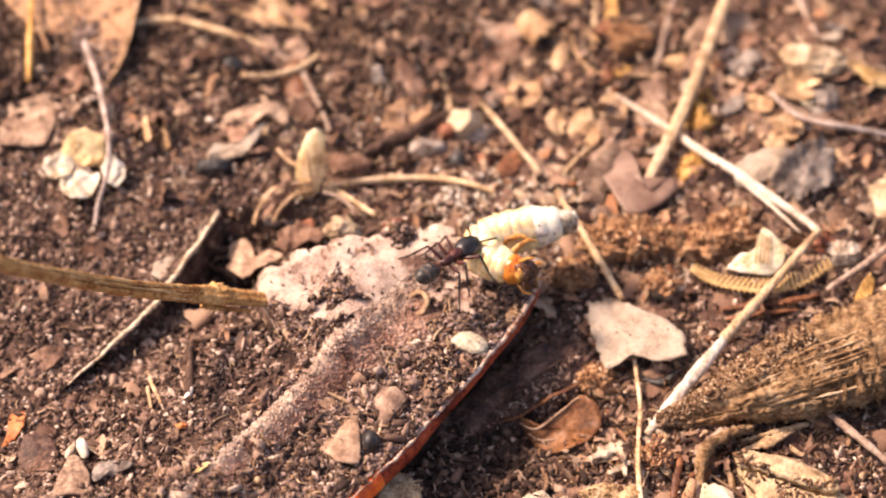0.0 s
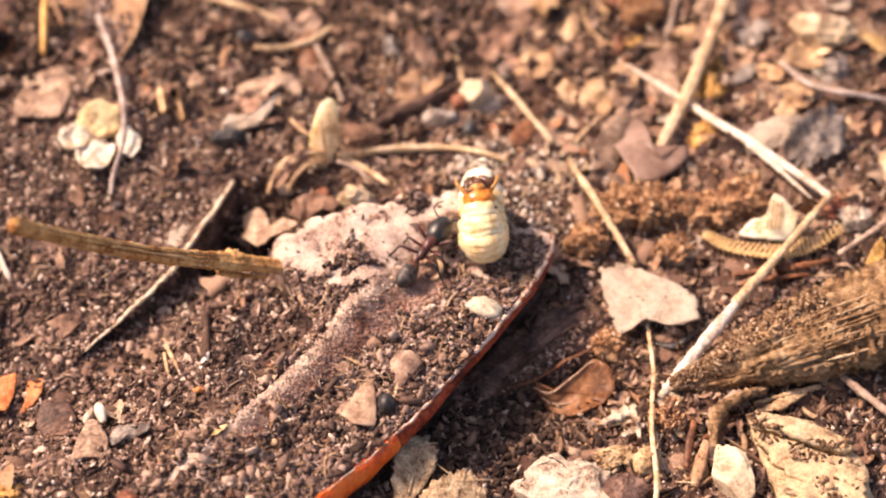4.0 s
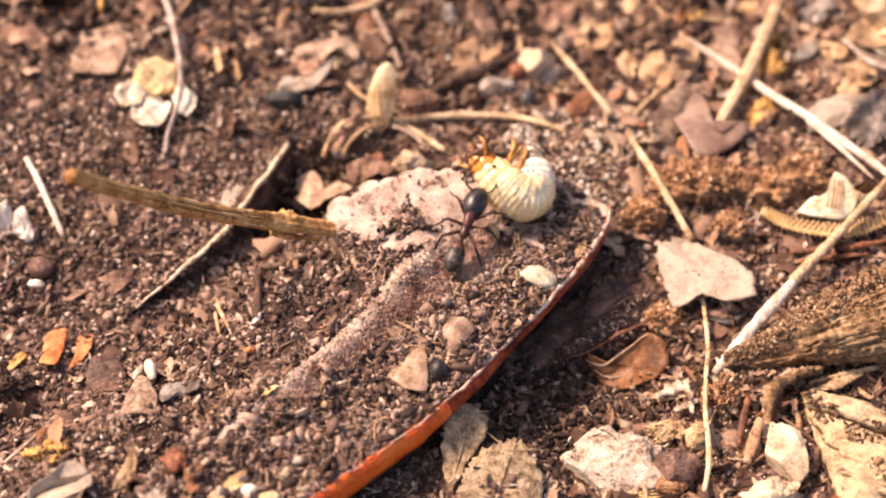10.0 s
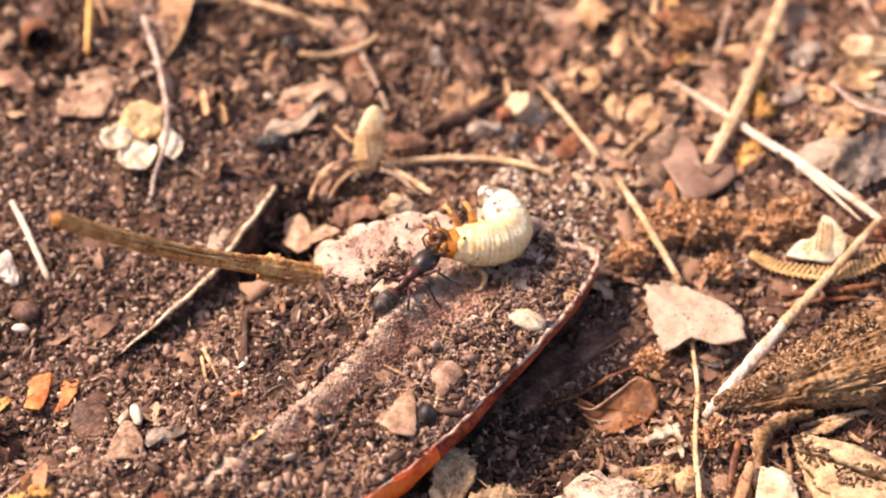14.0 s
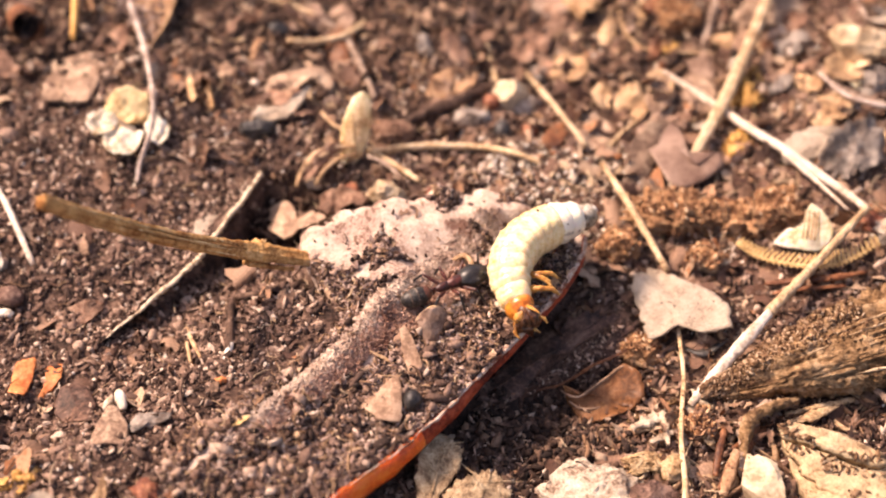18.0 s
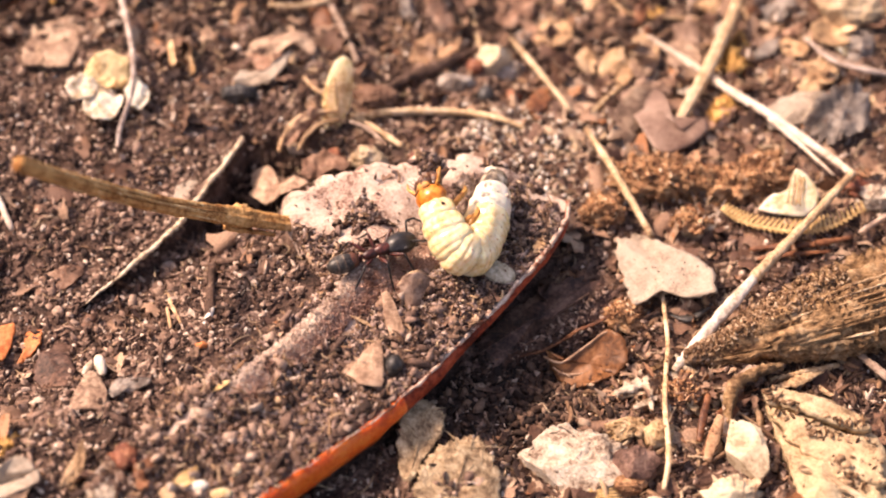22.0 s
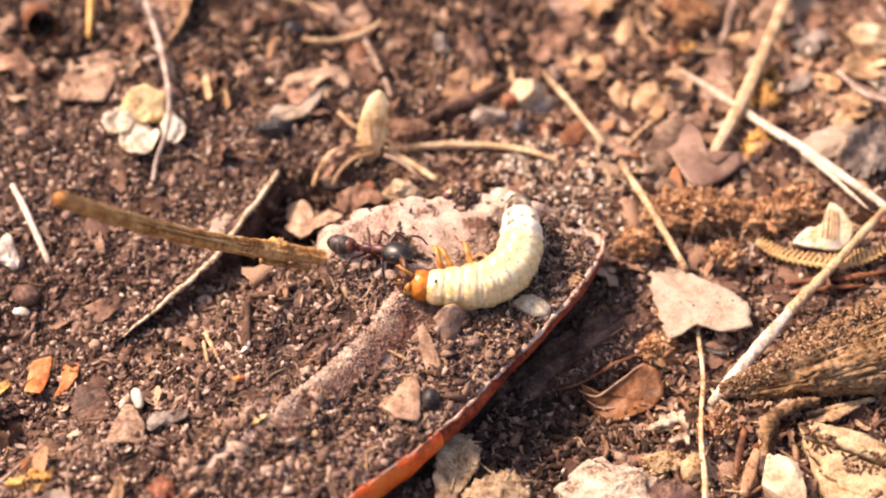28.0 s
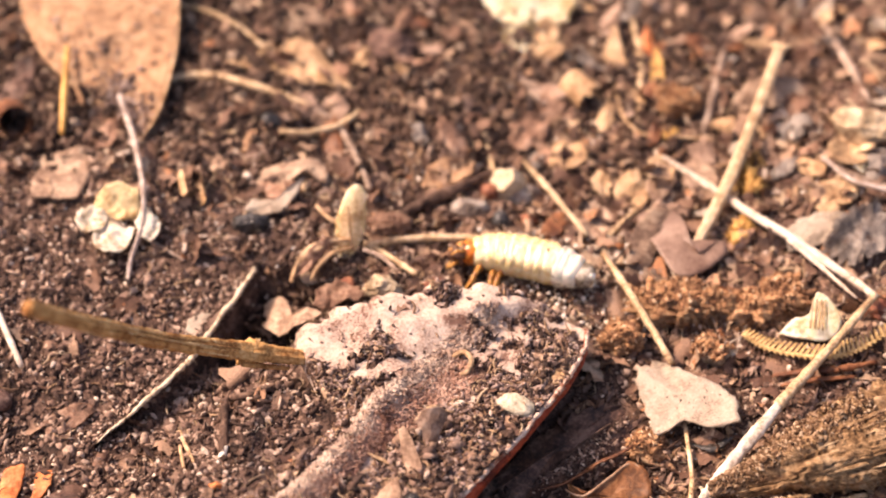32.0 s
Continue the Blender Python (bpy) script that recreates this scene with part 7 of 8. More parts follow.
small_cone = leaf_cone([(-3.2, -23.7, 7.8), (-2.0, -22.5, 8.1), (-0.1, -22.7, 8.1), (1.0, -23.9, 8.0), (-0.7, -26.3, 7.9), (-1.7, -27.7, 8.0), (-2.6, -27.4, 8.1), (-2.9, -25.5, 7.9)], (-2.1, -28.0), (-1.0, -22.4), 1.3, SCRAP, "small brown leaf cup with a pale stalk", 103)
part("stalk", raw_mesh("stalk", *tube_arrays([(-2.1, -27.0, 8.2), (-2.3, -28.4, 8.0), (-2.6, -29.8, 7.9), (-2.6, -31.4, 7.5)], [0.2, 0.24, 0.2, 0.14], n=18, sides=8, rough=0.12), STRAW), small_cone, "thin pale stalk")
part("rim", raw_mesh("rim", *tube_arrays([(-3.2, -23.8, 8.0), (-2.0, -22.7, 8.8), (-0.6, -22.5, 9.1), (0.5, -23.3, 8.4), (1.0, -24.0, 8.1)], [0.1, 0.16, 0.1], n=22, sides=6, rough=0.1), STRAW), small_cone, "thin pale rim")
grey_strip = leaf_bit("leaf_strip", [(-5.7, -19.6, 8.9), (-4.9, -18.9, 8.8), (-3.6, -21.6, 8.7), (-2.4, -25.3, 8.6), (-4.1, -25.9, 8.6), (-5.1, -22.9, 8.6)], CONE, "narrow greyish tan leaf strip on soil", seed=104, crumple=0.15, thick=0.25, curl=-0.3, axis=-65, ragged=0.015)
rod("leaf_sliver", [(-9.3, -22.8, 8.0), (-7.6, -23.2, 7.4), (-6.0, -24.0, 7.2)], [0.1, 0.35, 0.15], TAN, "thin tan sliver lying on the leaf", "leaf", n=14, flat=0.5)
lump("black_seed", (-3.4, -30.2, 7.9), (1.3, 1.4, 1.6), CHARCOAL, "round black seed on the leaf", "seed", seed=105, rough=0.05)
lump("white_fleck", (1.5, -13.7, 6.8), (0.5, 0.4, 0.4), CHALK, "tiny white fleck on the leaf", "fleck", group="white flecks", seed=106, rough=0.2)
lump("white_fleck", (2.0, -13.3, 6.8), (0.6, 0.5, 0.4), CHALK, "tiny white fleck on the leaf", "fleck", group="white flecks", seed=107, rough=0.2)
lump("white_fleck", (6.0, -17.3, 7.1), (0.4, 0.35, 0.3), CHALK, "tiny white fleck on the leaf", "fleck", group="white flecks", seed=108, rough=0.2)
leaf_bit("leaf_scrap", [(12.2, -8.0, 7.5), (14.0, -6.5, 7.5), (16.4, -6.5, 7.4), (16.0, -8.9, 7.3), (13.7, -9.7, 7.4)], TAN, "tan scrap on the leaf tip", seed=109, crumple=0.3)
leaf_bit("leaf_scrap", [(9.3, -5.3, 7.1), (12.8, -4.5, 7.3), (15.5, -5.7, 7.4), (13.6, -6.8, 7.3)], PINKISH, "pinkish scrap near the leaf tip", seed=110, crumple=0.2)
lump("grey_grain", (10.6, -15.0, 7.0), (0.8, 0.7, 0.6), GREY_STONE, "tiny grey grain on the leaf", "grain", seed=111)
rod("curled_tendril", [(0.8, -5.9, 7.1), (2.1, -5.6, 7.9), (3.2, -7.0, 8.1), (2.8, -8.3, 7.2), (1.9, -8.5, 6.8)], [0.35, 0.4, 0.3], TAN, "tiny curled tan tendril on the leaf", "tendril", n=16)

# ---------------------------------------------------------------- curled leaves of the far litter
fr = np.random.default_rng(41)
for k in range(110):
    x, y = fr.uniform(-30, 72), fr.uniform(20, 82)
    if x < 4 and y < 40:
        continue
    r_, a0, slim = fr.uniform(1.6, 3.4), fr.uniform(0, 6.28), fr.uniform(0.45, 0.8)
    ring_ = []
    for q in np.linspace(0, 6.28, 9)[:-1]:
        u, w = r_ * math.cos(q) * fr.uniform(0.85, 1.15), r_ * slim * math.sin(q) * fr.uniform(0.8, 1.2)
        px, py = x + u * math.cos(a0) - w * math.sin(a0), y + u * math.sin(a0) + w * math.cos(a0)
        ring_.append((px, py, float(ground_h(px, py)) + 0.8 + 0.55 * max(0, u)))
    leaf_bit("dry_leaf", ring_, ((TAN, BROWN, SCRAP, GREY_LEAF, RUSSET, TAN, SLATE, TAN, SCRAP) if x > 18 else (BROWN, BROWN, SCRAP, DARK_LEAF, RUSSET, BROWN, SLATE, TAN, SCRAP))[k % 9], "small curled dry leaf in the litter", group="curled litter leaves", seed=400 + k, thick=0.2, curl=fr.uniform(-0.5, 0.6), axis=fr.uniform(0, 180), crumple=fr.uniform(0.3, 0.8), rings=7, seg=36, ragged=0.06)

# ---------------------------------------------------------------- loose soil, grit and litter
lr = np.random.default_rng(99)


def scattered(n, x0, x1, y0, y1, where=None):
    x, y = lr.uniform(x0, x1, n), lr.uniform(y0, y1, n)
    if where is not None:
        k = lr.random(n) < where(x, y)
        x, y = x[k], y[k]
    return np.stack([x, y, support_h(x, y)], -1)


def off_leaf(x, y):
    return np.where(on_leaf(x, y), 0.0, 1.0)


def littered(x, y):
    """More dead leaf and straw towards the far side and the stones."""
    hollow = np.exp(-(((x - 15) / 9) ** 2 + ((y + 22) / 11) ** 2))
    return off_leaf(x, y) * (1 - hollow) * np.clip(0.1 - 0.12 * (x < -8) * (y < 14) + 0.6 * (y > 10 + 14 * (x < -20)) + 0.55 * (x > 14) + 0.35 * vnoise(x, y, 12, 3), 0.03, 1)


DARK_HUMUS = material("damp_humus", lambda t, b: crumb_stops(t, b, [(0.0, (0.014, 0.008, 0.006)), (0.4, (0.05, 0.027, 0.019)), (0.75, (0.11, 0.062, 0.042)), (0.94, (0.2, 0.125, 0.085)), (1.0, (0.4, 0.3, 0.22))]), 0.85, 0.3)
p = scattered(22000, -82, 50, 26, 96, lambda x, y: np.clip((y - 34 + 8 * (x < -20)) / 14 + 0.6 * vnoise(x, y, 9, 7), 0, 1) * np.clip((58 - x) / 30, 0, 1))
thing("damp_humus", crumbs("damp_humus", p, 0.25 + 0.75 * lr.random(len(p)) ** 2, DARK_HUMUS, 31, flat=0.5, long=1.5, sink=-0.1), "dark humus crumbs in the far litter", "soil", kind="stuff")
# dark crumbs in both hollows: part of the leaf's shade is in their colour
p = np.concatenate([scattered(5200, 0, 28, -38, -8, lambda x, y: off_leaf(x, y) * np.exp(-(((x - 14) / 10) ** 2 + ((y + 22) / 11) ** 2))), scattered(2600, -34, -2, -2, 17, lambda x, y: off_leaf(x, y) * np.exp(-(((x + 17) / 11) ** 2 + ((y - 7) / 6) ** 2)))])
thing("hollow_humus", crumbs("hollow_humus", p, 0.2 + 0.6 * lr.random(len(p)) ** 2, DARK_HUMUS, 32, flat=0.5, long=1.5, sink=-0.2), "dark humus that deepens the shade in the hollows by the leaf", "soil", kind="stuff")
p = scattered(900, 4, 30, 5, 24, off_leaf)
thing("sand_grains", crumbs("sand_grains", p, 0.15 + 0.4 * lr.random(len(p)) ** 2, GRIT, 34, sink=-0.2), "pale sand grains beyond the leaf tip", "grit", kind="stuff")
p = scattered(25000, -82, 74, -50, 82, off_leaf)
thing("soil_crumbs", crumbs("soil_crumbs", p, 0.15 + 0.5 * lr.random(len(p)) ** 2.6, CRUMB, 1), "loose dark soil crumbs", "soil", kind="stuff")
p = scattered(20000, -82, 74, -50, 82, off_leaf)
thing("soil_flakes", crumbs("soil_flakes", p, 0.14 + 0.5 * lr.random(len(p)) ** 2.4, CRUMB, 12, flat=0.35, long=2.0, sink=0.1), "flat dark humus flakes in the soil", "soil", kind="stuff")
p = scattered(12000, -84, 2, -52, 22, lambda x, y: off_leaf(x, y) * np.clip(0.75 + 0.6 * vnoise(x, y, 7, 4), 0, 1))
thing("soil_grains", crumbs("soil_grains", p, 0.16 + 0.44 * lr.random(len(p)) ** 2.2, CRUMB, 33, flat=0.55, long=1.25, sink=0.1, smooth=False), "small angular soil grains", "soil", kind="stuff")
p = scattered(3600, -82, 74, -50, 82, lambda x, y: off_leaf(x, y) * np.clip(0.5 + vnoise(x, y, 9, 2), 0, 1) * np.where(x < 0, 0.6, 1.0))
thing("soil_clods", crumbs("soil_clods", p, 0.4 + 0.65 * lr.random(len(p)) ** 2.4, CRUMB, 2), "larger brown soil clods", "soil", kind="stuff")
p = scattered(9500, -82, 74, -50, 82, lambda x, y: off_leaf(x, y) * (1 - np.exp(-(((x - 15) / 10) ** 2 + ((y + 22) / 12) ** 2))) * np.where(x < -15, 0.75, 1.0))
thing("pale_grit", crumbs("pale_grit", p, 0.08 + 0.28 * lr.random(len(p)) ** 2.5, GRIT, 3), "pale sand grains in the soil", "grit", kind="stuff")
p = scattered(15000, -82, 74, -50, 82, littered)
thing("leaf_litter", scraps("leaf_litter", p, 0.35 + 2.2 * lr.random(len(p)) ** 3.5, FLAKES, 4), "small scraps of brown leaf litter", "litter", kind="stuff")
p = scattered(9500, -82, 74, -50, 82, lambda x, y: off_leaf(x, y) * (0.3 + 0.7 * littered(x, y)))
thing("plant_fibres", fibres("plant_fibres", p, 0.8 + 4.2 * lr.random(len(p)) ** 2.5, FIBRE, 5), "short dry plant fibres", "fibre", kind="stuff")
p = np.concatenate([scattered(420, 16, 62, -46, -10, off_leaf), scattered(500, -30, 72, 10, 80, off_leaf)])
thing("bark_debris", fibres("bark_debris", p, 1.5 + 4.5 * lr.random(len(p)) ** 1.6, FIBRE, 9, radius=0.32, rise=0.2), "brown bark strips and root debris", "debris", kind="stuff")
x, y = lr.uniform(-42, 20, 190000), lr.uniform(-60, 8, 190000)
k = on_leaf(x, y) & (lr.random(190000) < np.clip(0.15 - bare(x, y) * 1.0, 0.01, 1))
s_, v_ = leaf_axes(x, y)
k &= v_ < leaf_right(s_) - 0.5
x, y = x[k], y[k]
p = np.stack([x, y, np.maximum(leaf_h(x, y), soil_on_leaf(x, y))], -1)
q = p[:11000]
thing("leaf_crumbs", crumbs("leaf_crumbs", q, 0.1 + 0.34 * lr.random(len(q)) ** 2.4, HUMUS, 6, sink=0.15), "dark soil crumbs on the leaf", "soil", kind="stuff")
q = p[11000:23000]
thing("leaf_humus", crumbs("leaf_humus", q, 0.12 + 0.34 * lr.random(len(q)) ** 2.2, HUMUS, 10, flat=0.32, long=1.9, sink=0.0), "flat dark humus flakes on the leaf", "soil", kind="stuff")
q = p[23000:28000]
thing("leaf_fibres", fibres("leaf_fibres", q, 0.6 + 2.6 * lr.random(len(q)) ** 2.5, FIBRE, 7, radius=0.12), "short plant fibres on the leaf", "fibre", kind="stuff")
q = p[28000:28900]
thing("leaf_scraps", scraps("leaf_scraps", q, 0.25 + 0.9 * lr.random(len(q)) ** 2, FLAKES, 17), "small brown plant scraps on the leaf", "litter", kind="stuff")
q = p[30000:30900]
thing("leaf_grit", crumbs("leaf_grit", q, 0.06 + 0.2 * lr.random(len(q)) ** 2, GRIT, 8, sink=-0.3), "pale sand grains on the leaf", "grit", kind="stuff")

q = p[31000:]
q = q[(vnoise(q[:, 0], q[:, 1], 3.2, 9) > 0.25)][:2600]
thing("leaf_damp_soil", crumbs("leaf_damp_soil", q, 0.15 + 0.4 * lr.random(len(q)) ** 2, DARK_HUMUS, 41, flat=0.6, long=1.4, sink=-0.3), "dark soil patches on the leaf", "soil", kind="stuff")
q = p[31000:]
q = q[lr.random(len(q)) < np.clip((-14 - q[:, 1]) / 18 + 0.5 * vnoise(q[:, 0], q[:, 1], 4, 3), 0.04, 1)][:620]
thing("leaf_clods", crumbs("leaf_clods", q, 0.32 + 0.6 * lr.random(len(q)) ** 2.2, CRUMB, 42, flat=0.6, long=1.5, sink=-0.2), "larger soil clods on the leaf", "soil", kind="stuff")
for k, (x, y, m, lab) in enumerate([(-24.3, -35.4, GOLD, "small golden leaf fragment on the leaf"), (-13.2, -34.2, ORANGE_TAN, "small orange-brown leaf fragment on the leaf"), (-18.0, -36.0, TAN, "small pale tan leaf fragment on the leaf"), (-22.8, -31.9, ORANGE_TAN, "small orange-brown leaf fragment on the leaf"), (-26.2, -33.6, TAN, "small pale tan leaf fragment on the leaf"), (-21.0, -27.2, PINKISH, "pinkish leaf fragment beside the midrib")]):
    a = 0.6 + 1.1 * k
    ring_ = [(x + 1.3 * math.cos(u) * math.cos(a) - 0.6 * math.sin(u) * math.sin(a), y + 1.3 * math.cos(u) * math.sin(a) + 0.6 * math.sin(u) * math.cos(a)) for u in np.linspace(0, 6.28, 8)[:-1]]
    leaf_bit("leaf_fragment", [(px, py, float(leaf_h(px, py)) + 0.7) for px, py in ring_], m, lab, group="fragments on the big leaf", seed=500 + k, crumple=0.3, curl=0.4, axis=40 * k, rings=6, seg=30, ragged=0.06, thick=0.2)

# ---------------------------------------------------------------- the grub
GRUB_SKIN = mottled("grub_skin", [(0.2, (0.66, 0.42, 0.16)), (0.42, (0.79, 0.61, 0.33)), (0.75, (0.86, 0.75, 0.51))], 0.25, 1.6, 0.22, 0.6, 0.3, 0.2, sub=0.5, through=1.6)
GRUB_TAIL = mottled("grub_tail", [(0.12, (0.14, 0.11, 0.085)), (0.26, (0.42, 0.37, 0.3)), (0.38, (0.72, 0.64, 0.5)), (0.55, (0.84, 0.77, 0.62))], 0.22, 0.9, 0.3, 0.5, 0.25, 0.15, sub=0.3)
GRUB_HEAD = mottled("grub_head", [(0.2, (0.33, 0.075, 0.008)), (0.5, (0.58, 0.17, 0.018)), (0.8, (0.72, 0.29, 0.05))], 0.5, 1.8, 0.28, 0.5, 0.2, 0.1, sub=0.1)
GRUB_LEG = mottled("grub_leg", [(0.2, (0.16, 0.055, 0.012)), (0.45, (0.42, 0.18, 0.035)), (0.8, (0.66, 0.38, 0.11))], 0.8, 2.0, 0.4, 0.45, 0.3, 0.1, sub=0.15)
MANDIBLE = mottled("mandible", [(0.2, (0.025, 0.01, 0.006)), (0.5, (0.08, 0.03, 0.015)), (0.8, (0.2, 0.09, 0.04))], 0.8, 2.0, 0.35, 0.5, 0.4, 0.1)
GRUB_END = mottled("grub_end", [(0.25, (0.06, 0.042, 0.03)), (0.45, (0.17, 0.13, 0.09)), (0.65, (0.34, 0.28, 0.21)), (0.85, (0.62, 0.55, 0.45))], 0.3, 1.0, 0.25, 0.5, 0.25, 0.15)
RADII = [2.45, 2.85, 3.1, 3.25, 3.3, 3.3, 3.25, 3.2, 3.0, 2.65, 2.0]


def ring_segment(r, length, seed, flat=0.94):
    """One fleshy ring of the body, round the x axis, with small cross folds on the back and a bulge on each flank."""
    n, m = 25, 40
    u = np.linspace(-1, 1, n)
    prof = r * (0.35 + 0.65 * np.sqrt(np.clip(1 - np.abs(u) ** 2.6, 0, 1)))
    prof[0] = prof[-1] = 0.02
    a = np.linspace(0, 2 * np.pi, m, endpoint=False)
    U, A = np.meshgrid(u, a, indexing="ij")
    back_ = np.clip(np.cos(A) + 0.35, 0, 1)
    k = 1 + 0.04 * vnoise(U * 2 + seed, A * 2, 0.8) + 0.02 * vnoise(U * 4 + seed, A * 3, 0.5)
    k = k - 0.05 * back_ * (np.exp(-((U - 0.22 + 0.06 * np.sin(3 * A)) / 0.1) ** 2) + 0.8 * np.exp(-((U + 0.25) / 0.09) ** 2))
    k = k + 0.09 * np.exp(-((U / 0.5) ** 2)) * (np.exp(-((A - 1.75) / 0.3) ** 2) + np.exp(-((A - 4.53) / 0.3) ** 2)) - 0.04 * (np.exp(-((A - 1.25) / 0.14) ** 2) + np.exp(-((A - 5.03) / 0.14) ** 2))
    P = prof[:, None] * k
    v = np.stack([U * length, P * np.sin(A), P * np.cos(A) * flat], -1).reshape(-1, 3)
    i, j = np.meshgrid(np.arange(n - 1), np.arange(m), indexing="ij")
    f = np.stack([i * m + j, (i + 1) * m + j, (i + 1) * m + (j + 1) % m, i * m + (j + 1) % m], -1).reshape(-1, 4)
    return v, f


def build_grub():
    """A beetle grub: head with jaws, eleven rings, six legs. Each part's x points to the tail, z to the back."""
    g = tagged(new("beetle_grub"), "plump cream-coloured beetle grub with orange head and legs", "grub")
    parts = []
    head = part("head", raw_mesh("head", *lump_arrays((0, 0, 0), (1.9, 2.1, 1.95), seed=1, rough=0.05), GRUB_HEAD), g, "glossy orange head capsule")
    parts.append(head)
    for s in (1, -1):
        part("jaw", raw_mesh("jaw", *tube_arrays([(-1.2, 1.2 * s, 0.0), (-2.4, 1.3 * s, -0.3), (-3.3, 0.3 * s, -0.5)], [0.85, 0.75, 0.2], n=10, sides=8, rough=0.12), MANDIBLE), head, "dark pointed jaw")
        part("feeler", raw_mesh("feeler", *tube_arrays([(-1.1, 1.7 * s, 0.3), (-2.2, 2.6 * s, 0.4), (-3.1, 2.8 * s, 0.0)], [0.3, 0.25, 0.15], n=10, sides=6), GRUB_LEG), head, "short orange feeler")
        part("palp", raw_mesh("palp", *tube_arrays([(-1.9, 0.7 * s, -1.0), (-2.9, 1.2 * s, -1.7), (-3.6, 1.0 * s, -2.0)], [0.35, 0.28, 0.12], n=10, sides=6, rough=0.15), GRUB_LEG), head, "brown mouth feeler")
        part("bristles", raw_mesh("bristles", *join(*[tube_arrays([(-1.5, q * s, 0.7), (-2.9, 1.4 * q * s, 1.2 + 0.5 * q)], [0.07, 0.03], n=5, sides=5, seed=7) for q in (0.5, 0.9, 1.3)]), MANDIBLE), head, "dark bristles")
    part("mouth", raw_mesh("mouth", *lump_arrays((-1.9, 0, -0.5), (1.2, 1.5, 1.2), seed=4, rough=0.7), MANDIBLE), head, "dark soiled mouthparts")
    part("face_plate", raw_mesh("face_plate", *lump_arrays((-1.5, 0, 1.0), (0.6, 1.15, 0.55), seed=15, rough=0.1), GRUB_LEG), head, "reddish brown face plate")
    part("lip", raw_mesh("lip", *lump_arrays((-2.05, 0, 0.75), (0.6, 0.9, 0.45), seed=14, rough=0.3), MANDIBLE), head, "dark brown upper lip")
    for k, r in enumerate(RADII):
        tail = k >= 8
        ring = part("ring", raw_mesh("ring", *ring_segment(r, 2.15 if k < 10 else 2.6, k), GRUB_END if k >= 10 else GRUB_TAIL if tail else GRUB_SKIN), g, "whitish tail ring with grey blotches" if tail else "")
        parts.append(ring)
        br = np.random.default_rng(200 + k)
        n = 5 if k in (0, 1, 9, 10) else 2
        a, u = br.uniform(0, 6.28, n), br.uniform(-0.7, 0.7, n)
        spots = np.stack([u * 1.2, r * 0.99 * np.sin(a), r * 0.93 * np.cos(a)], -1)
        part("soil_specks", crumbs("soil_specks", spots, 0.08 + 0.3 * br.random(n) ** 2, CRUMB, 300 + k, flat=0.6), ring, "clinging soil crumbs", "stuff")
        if 0 < k < 9:
            for s in (1, -1):
                part("spiracle", raw_mesh("spiracle", *lump_arrays((0, 0.86 * r * s, 0.42 * r), (0.1, 0.09, 0.14), seed=k, rough=0.2), GRUB_LEG), ring, "tiny brown breathing pore")
    part("tail_lobe", raw_mesh("tail_lobe", *join(lump_arrays((1.9, 0.6, -0.5), (0.9, 0.8, 0.8), seed=41, rough=0.3), lump_arrays((2.0, -0.7, 0.3), (0.8, 0.7, 0.9), seed=42, rough=0.3)), GRUB_TAIL), parts[-1], "wrinkled end lobe")
    part("dirt", raw_mesh("dirt", *lump_arrays((0.2, 0, -1.7), (1.6, 1.5, 0.9), seed=43, rough=0.7), MANDIBLE), parts[1], "brown dirt between the legs")
    for k in range(3):
        for s in (1, -1):
            z0 = -RADII[k] * 0.75
            leg = part("leg", raw_mesh("leg", *tube_arrays([(0, 0.9 * s, z0), (-0.5, 2.1 * s, z0 - 1.0), (-0.9, 2.6 * s, z0 - 2.4), (-1.5, 2.3 * s, z0 - 3.5)], [0.55, 0.42, 0.34, 0.12], n=16, sides=8, rough=0.08), GRUB_LEG), g, "orange jointed leg")
            parts.append(leg)
    return g, parts


grub, grub_parts = build_grub()

# ---------------------------------------------------------------- the ant
ANT_BLACK = mottled("ant_black", [(0.2, (0.006, 0.005, 0.005)), (0.5, (0.012, 0.010, 0.010)), (0.8, (0.03, 0.026, 0.026))], 1.0, 4.0, 0.38, 0.5, 0.3, 0.05)
ANT_RED = mottled("ant_red", [(0.2, (0.02, 0.006, 0.006)), (0.5, (0.045, 0.012, 0.010)), (0.8, (0.12, 0.032, 0.022))], 1.0, 4.0, 0.4, 0.45, 0.3, 0.05)
ANT_FRONT = mottled("ant_gaster_front", [(0.2, (0.04, 0.013, 0.008)), (0.5, (0.1, 0.034, 0.018)), (0.8, (0.2, 0.08, 0.04))], 1.0, 4.0, 0.4, 0.45, 0.3, 0.05)
ANT_GREY = mottled("ant_gaster", [(0.2, (0.012, 0.010, 0.009)), (0.5, (0.035, 0.03, 0.026)), (0.8, (0.09, 0.08, 0.07))], 1.0, 4.0, 0.45, 0.4, 0.3, 0.05)
ANT_BAND = mottled("ant_band", [(0.2, (0.04, 0.025, 0.018)), (0.5, (0.08, 0.055, 0.042)), (0.8, (0.16, 0.12, 0.09))], 1.0, 4.0, 0.45, 0.4, 0.3, 0.05)


A = 1.22      # the size of this ant


def ant_mesh(name, v, f, mat):
    return raw_mesh(name, np.asarray(v) * A, f, mat)


